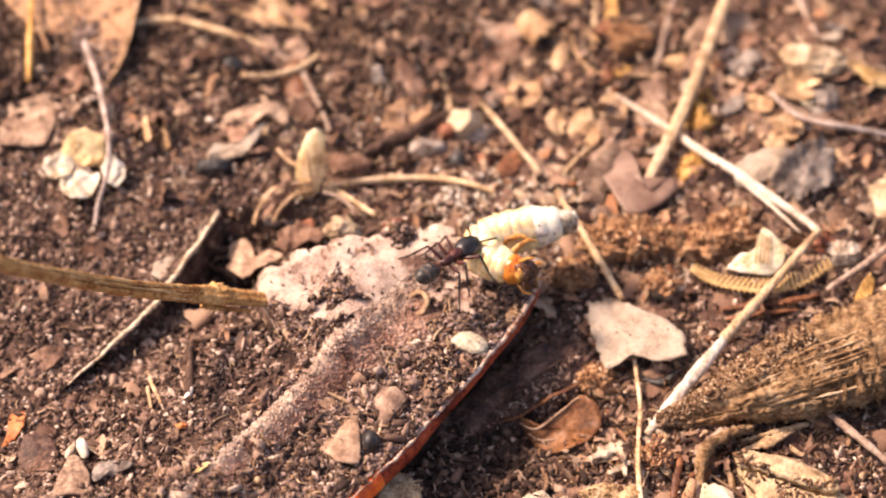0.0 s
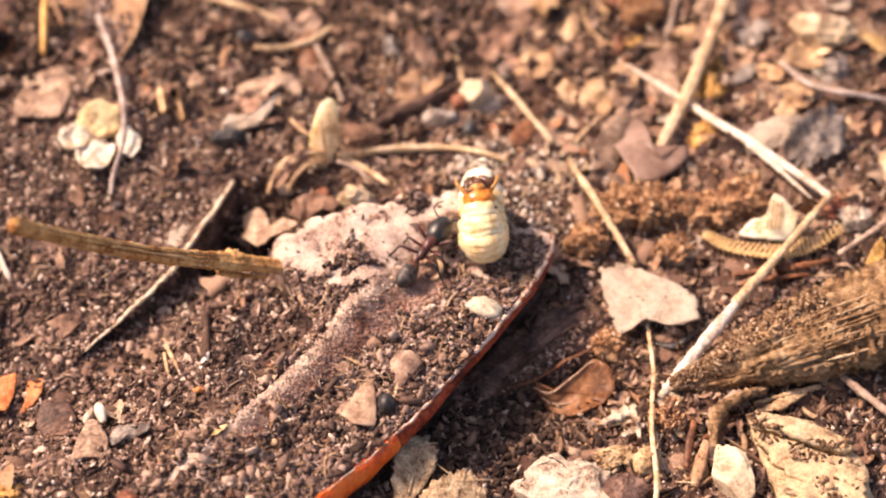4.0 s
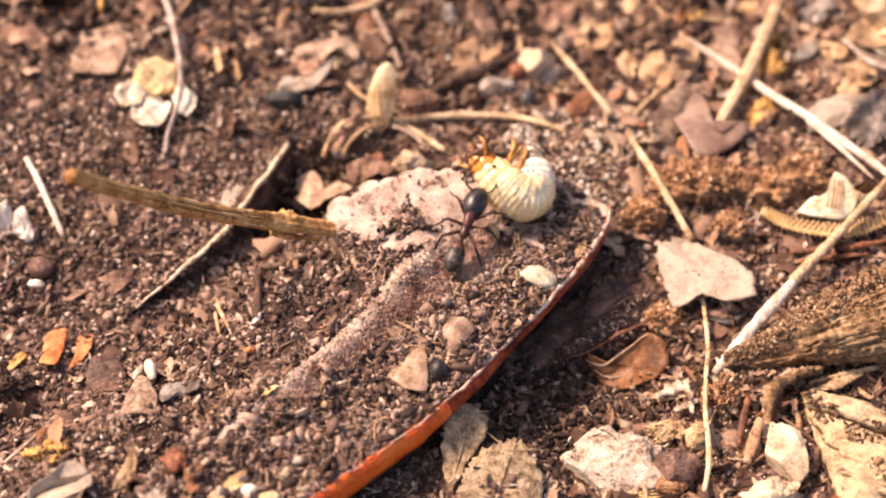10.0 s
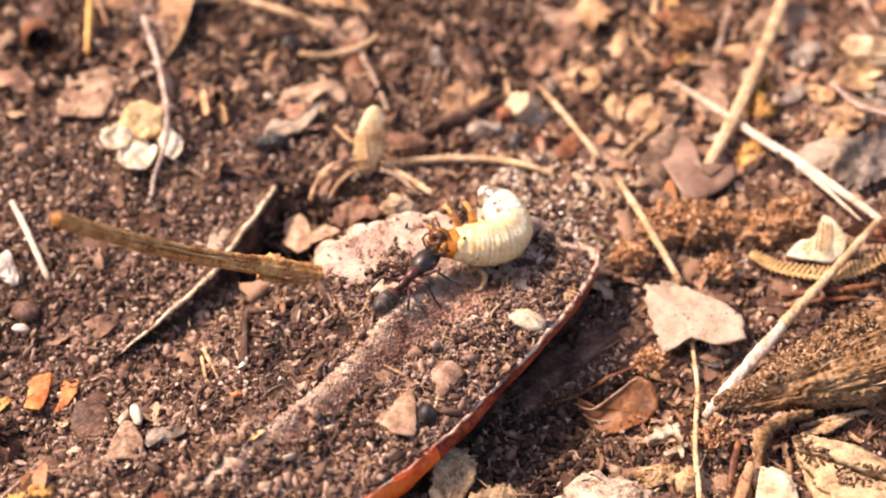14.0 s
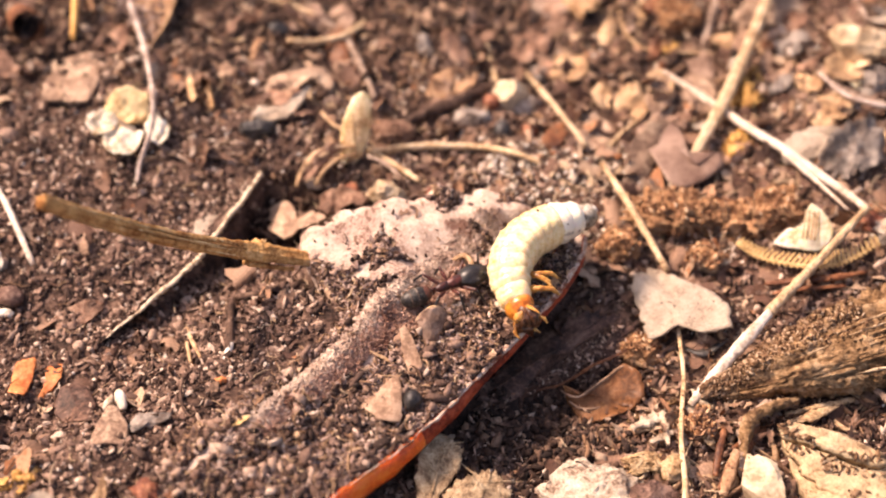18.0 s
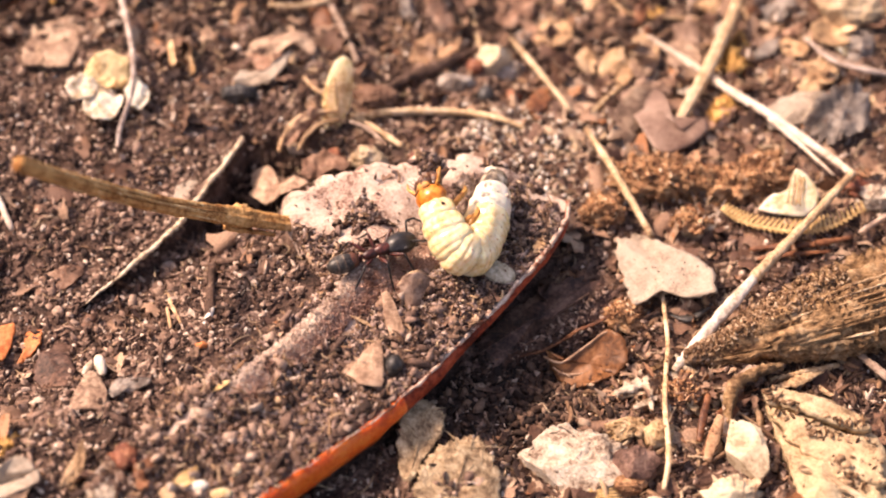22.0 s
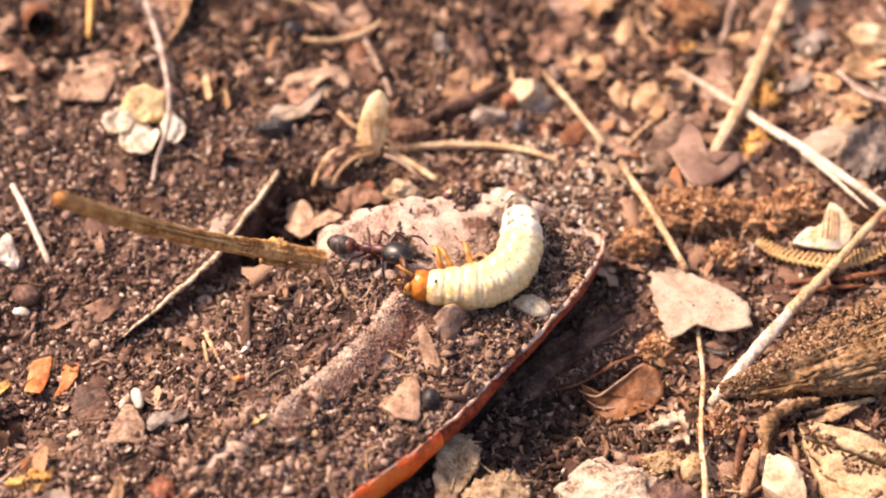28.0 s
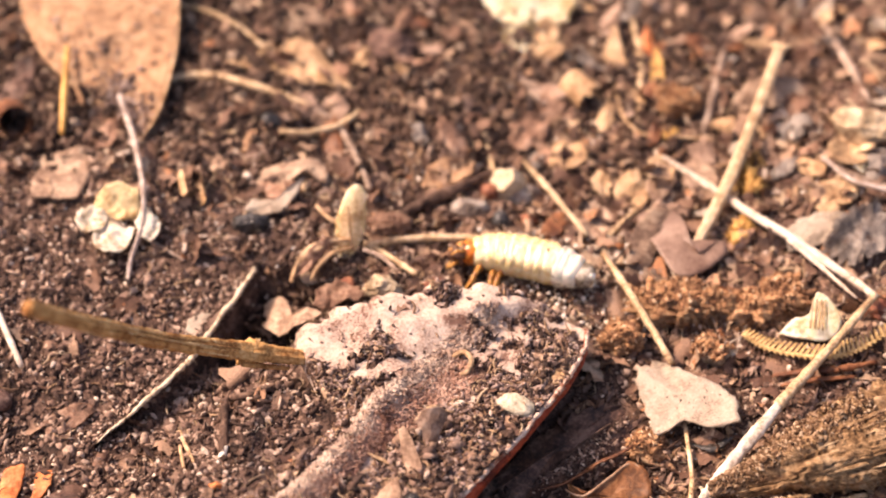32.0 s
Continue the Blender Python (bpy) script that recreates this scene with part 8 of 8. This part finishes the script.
def build_ant():
    """An ant, head along -x, standing height 2.6 above its feet; its origin lies at the head's middle."""
    ant = tagged(new("ant"), "large dark ant with reddish thorax gripping the grub", "ant")
    head = part("head", ant_mesh("head", *lump_arrays((0, 0, 0), (1.85, 1.3, 1.1), seed=2, rough=0.05), ANT_BLACK), ant, "glossy black head")
    for s in (1, -1):
        part("jaw", ant_mesh("jaw", *tube_arrays([(-1.0, 0.5 * s, -0.3), (-1.7, 0.45 * s, -0.45), (-2.0, 0.05 * s, -0.5)], [0.3, 0.24, 0.06], n=8, sides=6), ANT_BLACK), head)
        part("eye", ant_mesh("eye", *lump_arrays((-0.1, 1.12 * s, 0.45), (0.25, 0.14, 0.2), seed=3, rough=0.02), ANT_BLACK), head)
        part("antenna", ant_mesh("antenna", *join(tube_arrays([(-0.9, 0.4 * s, 0.5), (-1.2, 1.5 * s, 1.5)], [0.12, 0.12], n=8, sides=6), tube_arrays([(-1.2, 1.5 * s, 1.5), (-2.2, 1.7 * s, 1.3), (-3.1, 1.4 * s, 0.7)], [0.11, 0.12, 0.1], n=10, sides=6)), ANT_BLACK), head, "thin elbowed antenna")
    part("thorax", ant_mesh("thorax", *join(lump_arrays((2.1, 0, 0.05), (1.2, 0.64, 0.66), seed=5, rough=0.08), lump_arrays((3.5, 0, -0.15), (1.1, 0.52, 0.58), seed=6, rough=0.08)), ANT_RED), ant, "dark reddish thorax")
    part("waist", ant_mesh("waist", *lump_arrays((4.75, 0, -0.25), (0.35, 0.3, 0.6), seed=7, rough=0.08), ANT_RED), ant)
    gaster = part("gaster", ant_mesh("gaster", *lump_arrays((6.75, 0, -0.25), (1.8, 1.05, 1.05), seed=8, rough=0.03), ANT_GREY), ant, "dark grey banded abdomen")
    part("front_band", ant_mesh("front_band", *lump_arrays((5.75, 0, -0.2), (0.9, 0.86, 0.86), seed=9, rough=0.03), ANT_FRONT), gaster, "reddish first segment")
    for x, r in ((6.7, 1.06), (7.5, 0.98)):
        v, f = tube_arrays([(x - 0.09, 0, -0.25), (x + 0.09, 0, -0.25)], r, n=3, sides=20, rough=0.0)
        part("band", ant_mesh("band", v, f, ANT_BAND), gaster, "thin pale band")
    legs = []
    for x, sweep in ((1.7, -2.0), (2.7, 0.3), (3.6, 2.4)):
        for s in (1, -1):
            a, b, c, d = (0, 0, 0), (sweep * 0.5, 1.7 * s, 1.0), (sweep * 0.95, 2.9 * s, -1.3), (sweep * 1.25, 3.6 * s, -2.2)
            me = ant_mesh("leg", *tube_arrays([a, b], [0.18, 0.22, 0.15], n=8, sides=7), ANT_RED)
            leg = part("leg", me, ant)
            leg.matrix_basis = pose(x * A * MM, 0.5 * s * A * MM, -0.4 * A * MM)
            part("shin", ant_mesh("shin", *tube_arrays([b, c], [0.12, 0.15, 0.09], n=8, sides=6), ANT_BLACK), leg)
            part("foot", ant_mesh("foot", *tube_arrays([c, d], [0.1, 0.08], n=6, sides=5), ANT_BLACK), leg)
            legs.append((leg, x, s))
    return ant, legs


ant, ant_legs = build_ant()

# ---------------------------------------------------------------- movement
# seconds; head, bend and tail of the grub's spine, in millimetres
GRUB_ROWS = [
    (0, (14.5, -4.4, 12.0), (10.8, 0.7, 11.0), (21.4, 4.3, 12.0)),
    (0.5, (15.4, -5.5, 12.0), (12.4, -1.4, 11.0), (20.1, 6.3, 12.0)),
    (1, (14.3, -6.1, 12.0), (9.9, -0.7, 11.0), (21.5, 4.6, 12.0)),
    (1.5, (14.5, -8.1, 12.0), (10.6, -3.0, 11.0), (15.8, 4.3, 12.0)),
    (2, (12.2, -5.3, 16.0), (12.8, -2.5, 9.5), (17.9, 8.4, 12.0)),
    (2.5, (8.7, 1.3, 16.0), (9.4, -3.4, 10.5), (10.0, 7.4, 11.0)),
    (3, (10.4, -5.1, 15.0), (10.9, -2.8, 9.5), (10.3, 10.7, 12.0)),
    (3.5, (8.7, -0.9, 16.0), (8.9, -4.7, 10.5), (8.3, 7.1, 11.0)),
    (5.5, (4.6, -3.8, 12.0), (9.1, -3.8, 10.5), (8.0, 8.8, 11.0)),
    (6, (-3.4, 0.8, 13.0), (5.5, -1.9, 10.5), (5.0, 5.5, 12.0)),
    (6.5, (0.3, 0.2, 14.0), (5.4, -2.2, 10.5), (8.2, 3.8, 11.0)),
    (6.8, (0.3, 0.1, 14.0), (5.6, -2.2, 10.5), (8.0, 4.0, 11.0)),
    (7, (5.8, -5.4, 11.0), (8.4, -0.4, 12.0), (5.9, 5.2, 12.0)),
    (7.2, (1.5, -4.2, 14.0), (7.3, -1.2, 10.5), (4.6, 5.6, 12.0)),
    (7.5, (-0.2, -3.4, 14.5), (5.6, -3.1, 10.5), (4.3, 5.1, 12.0)),
    (8, (-0.6, -0.9, 14.0), (5.7, -3.0, 10.5), (6.4, 2.3, 12.0)),
    (8.5, (1.7, -1.9, 15.0), (6.3, -3.9, 10.5), (6.7, 4.0, 11.0)),
    (9, (1.9, -3.1, 14.5), (5.3, -2.6, 10.5), (1.7, 4.3, 12.0)),
    (9.5, (-2.1, -0.1, 15.0), (5.5, -3.5, 10.5), (3.8, 5.5, 11.0)),
    (10, (1.1, -0.4, 14.0), (6.8, -2.7, 10.5), (7.6, 2.3, 12.0)),
    (10.5, (3.6, -5.5, 12.0), (8.5, -2.3, 10.5), (4.7, 6.8, 11.0)),
    (11, (-1.0, 0.4, 14.0), (5.1, -1.9, 10.5), (5.4, 4.2, 12.0)),
    (11.5, (-1.9, -1.6, 14.0), (6.4, -3.6, 10.5), (5.8, 4.1, 11.0)),
    (12, (-0.5, -1.4, 13.5), (6.6, -1.4, 10.5), (7.7, 1.9, 12.0)),
    (12.5, (-0.4, -0.5, 13.0), (7.6, -3.3, 10.5), (5.9, 4.2, 11.0)),
    (13, (-6.1, 3.0, 13.0), (4.7, 0.0, 10.5), (6.0, 3.7, 12.0)),
    (13.5, (-7.1, -0.1, 13.0), (4.6, -2.9, 10.5), (4.4, 3.6, 11.0)),
    (14, (-1.4, -5.0, 12.0), (5.9, -1.6, 10.5), (3.8, 3.3, 12.0)),
    (14.5, (-6.2, -1.2, 13.0), (6.5, -4.2, 10.5), (3.5, 3.9, 11.0)),
    (16.5, (-2.5, -2.3, 12.0), (6.9, -3.7, 10.5), (5.2, 6.7, 11.0)),
    (17, (7.2, -13.3, 14.5), (9.0, -4.5, 11.0), (17.3, -3.9, 10.0)),
    (17.5, (10.0, -6.9, 14.0), (9.3, -9.8, 10.5), (15.0, -0.0, 11.0)),
    (18, (9.6, -16.1, 10.5), (9.0, -7.3, 12.0), (17.7, -0.1, 11.0)),
    (18.5, (8.0, -13.7, 14.0), (8.6, -12.4, 10.5), (17.4, 0.8, 11.0)),
    (19, (6.5, -11.6, 16.0), (7.2, -9.4, 9.5), (9.4, 2.9, 12.0)),
    (19.5, (5.5, -18.7, 10.5), (7.9, -11.2, 11.0), (13.9, 2.3, 11.0)),
    (20, (6.1, -15.9, 16.0), (7.0, -12.4, 9.5), (12.9, 2.1, 12.0)),
    (20.5, (3.5, -9.2, 14.0), (5.8, -13.6, 10.5), (9.9, -1.1, 11.0)),
    (21, (3.4, -20.4, 13.0), (6.2, -12.6, 12.2), (13.6, -1.4, 11.0)),
    (21.5, (3.9, -11.5, 13.0), (5.6, -14.3, 10.5), (12.0, -0.4, 11.0)),
    (22, (-0.1, -8.1, 15.0), (5.2, -13.4, 10.5), (8.1, -1.3, 11.0)),
    (22.5, (0.7, -17.9, 11.0), (4.6, -13.6, 10.5), (8.0, -2.1, 11.0)),
    (23, (0.9, -19.4, 10.5), (5.4, -12.6, 12.0), (15.8, -10.2, 10.0)),
    (23.5, (5.2, -19.6, 12.0), (4.3, -11.5, 11.0), (15.5, -11.3, 10.0)),
    (24, (6.3, -19.2, 15.5), (3.3, -12.7, 10.5), (12.1, -6.2, 11.0)),
    (24.5, (4.2, -20.3, 11.0), (5.0, -11.5, 12.0), (15.7, -8.7, 11.0)),
    (26.5, (-0.9, -12.3, 12.0), (4.2, -13.7, 10.5), (11.7, -0.1, 11.0)),
    (27, (-1.5, -10.3, 15.0), (2.2, -13.0, 10.5), (12.6, -2.6, 12.0)),
    (27.5, (-1.0, -8.2, 12.0), (3.9, -12.7, 10.5), (8.9, 2.0, 11.0)),
    (28, (-5.6, -13.9, 10.5), (6.0, -9.9, 10.5), (5.2, 4.6, 12.0)),
    (28.5, (-7.3, -8.2, 12.0), (4.5, -9.7, 10.5), (6.1, 2.6, 12.0)),
    (29, (-6.3, -0.5, 14.0), (0.7, -8.5, 10.5), (10.8, 0.2, 11.0)),
    (29.5, (-10.1, -4.8, 12.0), (2.0, -7.7, 10.5), (8.7, 2.5, 11.0)),
    (30, (-11.1, 3.0, 11.0), (-1.6, -0.5, 11.0), (7.3, -1.7, 10.0)),
    (30.5, (6.9, 16.9, 6.0), (13.9, 17.2, 5.0), (17.6, 7.4, 6.0)),
    (31, (4.4, 13.4, 5.0), (11.3, 13.9, 5.0), (19.6, 13.1, 5.0)),
    (31.5, (3.0, 15.6, 5.0), (10.0, 13.9, 5.0), (18.2, 11.4, 5.0)),
    (32, (2.9, 15.1, 5.0), (10.4, 14.7, 5.0), (18.1, 11.9, 5.0)),
]
# seconds; the middle of the ant's head and of its abdomen, in millimetres
ANT_ROWS = [
    (0, (8.4, -2.5, 14.0), (3.1, -8.6, 15.9)),
    (0.5, (8.2, -2.9, 13.6), (3.0, -8.9, 15.7)),
    (1, (8.1, -3.3, 13.2), (2.9, -9.2, 15.6)),
    (1.5, (7.5, -6.2, 13.7), (1.6, -10.7, 10.7)),
    (2, (7.2, -1.4, 9.5), (0.8, -7.7, 9.1)),
    (2.5, (3.7, -1.2, 9.5), (-0.6, -9.1, 9.1)),
    (3, (4.5, -2.3, 9.5), (-1.9, -7.9, 9.1)),
    (3.5, (3.5, -2.7, 9.5), (-1.1, -9.9, 9.1)),
    (5.5, (0.2, -1.8, 9.5), (-4.4, -8.8, 9.1)),
    (6, (-2.6, -4.2, 12.0), (-7.0, -10.7, 14.1)),
    (6.5, (-2.3, -5.2, 9.5), (-4.6, -10.5, 9.1)),
    (7, (0.5, -3.9, 12.0), (-3.9, -10.8, 11.1)),
    (7.5, (-2.7, -3.0, 9.5), (-2.6, -10.9, 9.1)),
    (8, (-1.6, -4.7, 12.0), (-4.3, -12.4, 12.2)),
    (8.5, (-1.7, -4.6, 9.5), (-3.4, -11.6, 9.1)),
    (9, (-1.8, -5.1, 12.0), (-3.3, -13.1, 12.7)),
    (9.5, (-1.7, -3.7, 9.5), (-3.5, -11.4, 9.1)),
    (10, (0.1, -5.3, 12.0), (-2.3, -12.8, 9.6)),
    (10.5, (-0.8, -5.6, 9.5), (-4.6, -12.8, 9.1)),
    (11, (-1.0, -4.8, 12.0), (-6.0, -11.4, 12.1)),
    (11.5, (-2.0, -4.9, 9.5), (-7.0, -10.5, 9.1)),
    (12, (-0.4, -5.0, 12.0), (-7.8, -9.3, 10.1)),
    (12.5, (-2.1, -4.8, 9.5), (-8.1, -8.5, 9.1)),
    (13, (-3.4, -3.5, 12.0), (-9.4, -9.0, 12.9)),
    (13.5, (-5.6, -6.6, 9.5), (-11.6, -10.4, 9.1)),
    (14, (-4.8, -7.2, 9.5), (-8.6, -12.2, 9.1)),
    (14.5, (-3.9, -6.6, 9.5), (-8.8, -12.1, 9.1)),
    (16.5, (-1.6, -8.7, 9.5), (-6.0, -15.5, 9.1)),
    (17, (1.7, -11.2, 9.5), (-3.4, -16.1, 9.1)),
    (17.5, (3.1, -7.1, 9.5), (-3.0, -12.6, 9.1)),
    (18, (3.4, -10.4, 9.5), (-4.5, -14.6, 9.1)),
    (18.5, (2.6, -11.0, 9.5), (-5.4, -13.7, 9.1)),
    (19, (0.6, -11.0, 9.5), (-6.5, -16.0, 9.1)),
    (19.5, (-0.9, -12.1, 9.5), (-7.3, -17.0, 9.1)),
    (20, (-1.0, -12.6, 9.5), (-7.7, -17.7, 9.1)),
    (20.5, (-1.4, -11.5, 9.5), (-9.1, -17.1, 9.1)),
    (21, (-0.9, -13.9, 9.5), (-10.1, -17.1, 9.1)),
    (21.5, (-2.7, -13.0, 9.5), (-9.2, -16.8, 9.1)),
    (22, (-3.7, -12.3, 9.5), (-9.5, -15.5, 9.1)),
    (22.5, (-3.9, -14.9, 9.5), (-10.4, -17.8, 9.1)),
    (23, (-1.5, -15.0, 12.0), (-9.2, -16.5, 9.7)),
    (23.5, (-1.7, -14.4, 9.5), (-8.0, -19.8, 9.1)),
    (24, (1.1, -11.4, 12.0), (-5.9, -15.5, 10.5)),
    (24.5, (-0.6, -12.9, 9.5), (-8.2, -18.9, 9.1)),
    (26.5, (-3.7, -10.3, 9.5), (-11.9, -9.8, 9.1)),
    (27, (-5.4, -9.1, 12.0), (-11.9, -13.6, 14.3)),
    (27.5, (-5.7, -7.9, 9.5), (-13.0, -10.9, 9.1)),
    (28, (-9.0, -9.3, 9.5), (-16.0, -6.8, 9.1)),
    (28.5, (-9.5, -6.0, 9.5), (-15.7, -5.4, 9.1)),
    (29, (-6.7, -4.1, 12.0), (-14.6, -2.3, 10.3)),
    (29.5, (-12.8, -5.3, 9.4), (-16.9, -4.9, 9.0)),
    (30, (-8.9, -3.1, 9.5), (-17.2, -2.9, 9.1)),
    (30.2, (-2.7, 9.5, 8.5), (-9.7, 9.0, 8.5)),
    (30.4, (-3.7, 9.4, 4.1), (-11.7, 8.4, 3.9)),
    (30.8, (-4.7, 1.9, 3.7), (-12.7, 0.4, 3.5)),
    (32, (-4.7, 1.4, 3.7), (-12.7, -0.1, 3.5)),
]


def between(times, values, t):
    """Values at t on a smooth curve through rows."""
    times, values = np.asarray(times, float), np.asarray(values, float)
    i = int(np.clip(np.searchsorted(times, t, side="right") - 1, 0, len(times) - 2))
    h = times[i + 1] - times[i]
    u = (t - times[i]) / h
    d = np.zeros_like(values)
    d[1:-1] = (values[2:] - values[:-2]) / (times[2:] - times[:-2]).reshape(-1, *[1] * (values.ndim - 1))
    d[1:-1] *= 0.6
    a, b, m, n = values[i], values[i + 1], d[i] * h, d[i + 1] * h
    return (2 * u**3 - 3 * u**2 + 1) * a + (u**3 - 2 * u**2 + u) * m + (3 * u**2 - 2 * u**3) * b + (u**3 - u**2) * n


def frame_of(x, z):
    """A turn whose x axis is x and whose z axis is as near z as it can be."""
    x = x / np.linalg.norm(x)
    z = z - (z @ x) * x
    z = z / np.linalg.norm(z)
    return Matrix(np.stack([x, np.cross(z, x), z], 1).tolist())


def motions():
    times = [r[0] for r in GRUB_ROWS]
    spine = np.array([r[1:] for r in GRUB_ROWS])
    belly = []
    rolled = {7: (-0.45, -0.85, 0.25), 21: (0.6, -0.7, 0.3)}      # lying on its back, legs towards the rim
    for when, (h, m, t) in zip(times, spine):
        b = np.array(rolled[when]) * 8 if when in rolled else (h + t) / 2 - m
        w = np.clip(np.linalg.norm(b) / 4, 0, 1)
        b = w * b / (np.linalg.norm(b) + 1e-6) + (1 - w) * np.array([-0.2, -0.45, -0.85]) + np.array([0, 0, -0.12])
        belly.append(b / np.linalg.norm(b))
    belly = np.array(belly)
    rows = {p: [] for p in grub_parts}
    body_rows = []
    for t in np.arange(0, 321) / 10:
        h, m, e = between(times, spine, t)
        b = between(times, belly, t)
        c = 2 * m - (h + e) / 2
        u = np.linspace(0, 1, 80)[:, None]
        p = (1 - u) ** 2 * h + 2 * u * (1 - u) * c + u**2 * e
        lo = np.maximum(support_h(p[:, 0], p[:, 1]) + 2.2, p[:, 2])
        lo = np.convolve(np.r_[[lo[0]] * 8, lo, [lo[-1]] * 8], np.ones(17) / 17, "valid")
        p[:, 2] = np.maximum(p[:, 2], lo)
        arc = np.r_[0, np.cumsum(np.linalg.norm(np.diff(p, axis=0), axis=1))]
        total = min(arc[-1], 23.0)
        at = lambda d: np.array([np.interp(d, arc, p[:, k]) for k in range(3)])
        centre = m.copy()
        body_rows.append((t, Matrix.Translation(Vector(centre) * MM)))
        spots = [0.0] + list(np.linspace(0.11, 0.97, 11) * total)
        stations = []
        for d in spots:
            x = at(min(d + 1.2, arc[-1])) - at(max(d - 1.2, 0))
            stations.append((at(d), frame_of(x, -b)))
        for q, (place, turn) in zip(grub_parts[:12], stations):
            rows[q].append((t, Matrix.Translation(Vector(place - centre) * MM) @ turn.to_4x4()))
        for k, q in enumerate(grub_parts[12:]):
            place, turn = stations[1 + k // 2]
            swing = Matrix.Rotation(radians(14 * math.sin(5.5 * t + 1.9 * k)), 4, "Y")
            rows[q].append((t, Matrix.Translation(Vector(place - centre) * MM) @ turn.to_4x4() @ swing))
    walk(grub, body_rows)
    for q in grub_parts:
        walk(q, rows[q])
    times = [r[0] for r in ANT_ROWS]
    ends = np.array([r[1:] for r in ANT_ROWS])
    ant_rows = []
    for t in np.arange(0, 161) / 5:
        h, g = between(times, ends, t)
        floor_ = support_h if t < 30.15 else ground_h
        h[2] = max(h[2], float(floor_(h[0], h[1])) + 2.9)
        g[2] = max(g[2], float(floor_(g[0], g[1])) + 1.8)
        ant_rows.append((t, Matrix.Translation(Vector(h) * MM) @ frame_of(g - h, np.array([0, 0, 1.0])).to_4x4()))
    walk(ant, ant_rows)
    rest = pose(0, 0, 0)

    def shifted(centre, by, rx=0, ry=0, rz=0):
        c = Vector(centre) * MM
        return Matrix.Translation(c + Vector(by) * MM) @ pose(0, 0, 0, rx, ry, rz) @ Matrix.Translation(-c)

    # the ant and the grub drag three leaf scraps along for a while
    lifted = shifted((-6.7, -30.0, 7.8), (-0.8, 6.4, 1.2), rx=8, rz=8)
    walk(moved_scrap, [(0, rest), (23.1, rest), (23.8, lifted), (24.5, lifted), (25.6, rest), (DURATION, rest)])
    tipped = shifted((-1.2, -24.9, 8.0), (-0.3, 6.2, 0.9), rx=42, rz=22)
    walk(small_cone, [(0, rest), (14.6, rest), (16.4, tipped), (DURATION, tipped)])
    early = shifted((-4.2, -22.5, 7.8), (-4.3, -2.2, -0.9), rz=48)
    walk(grey_strip, [(0, early), (14.6, early), (16.4, rest), (DURATION, rest)])
    for k, (leg, x, s) in enumerate(ant_legs):
        walk(leg, [(t, pose(x * A * MM, 0.5 * s * A * MM, -0.4 * A * MM, 6 * math.sin(4.1 * t + k), 5 * math.sin(3.3 * t + 2 * k), 13 * math.sin(4.7 * t + 2.1 * k))) for t in np.arange(0, 81) * 0.4])


motions()
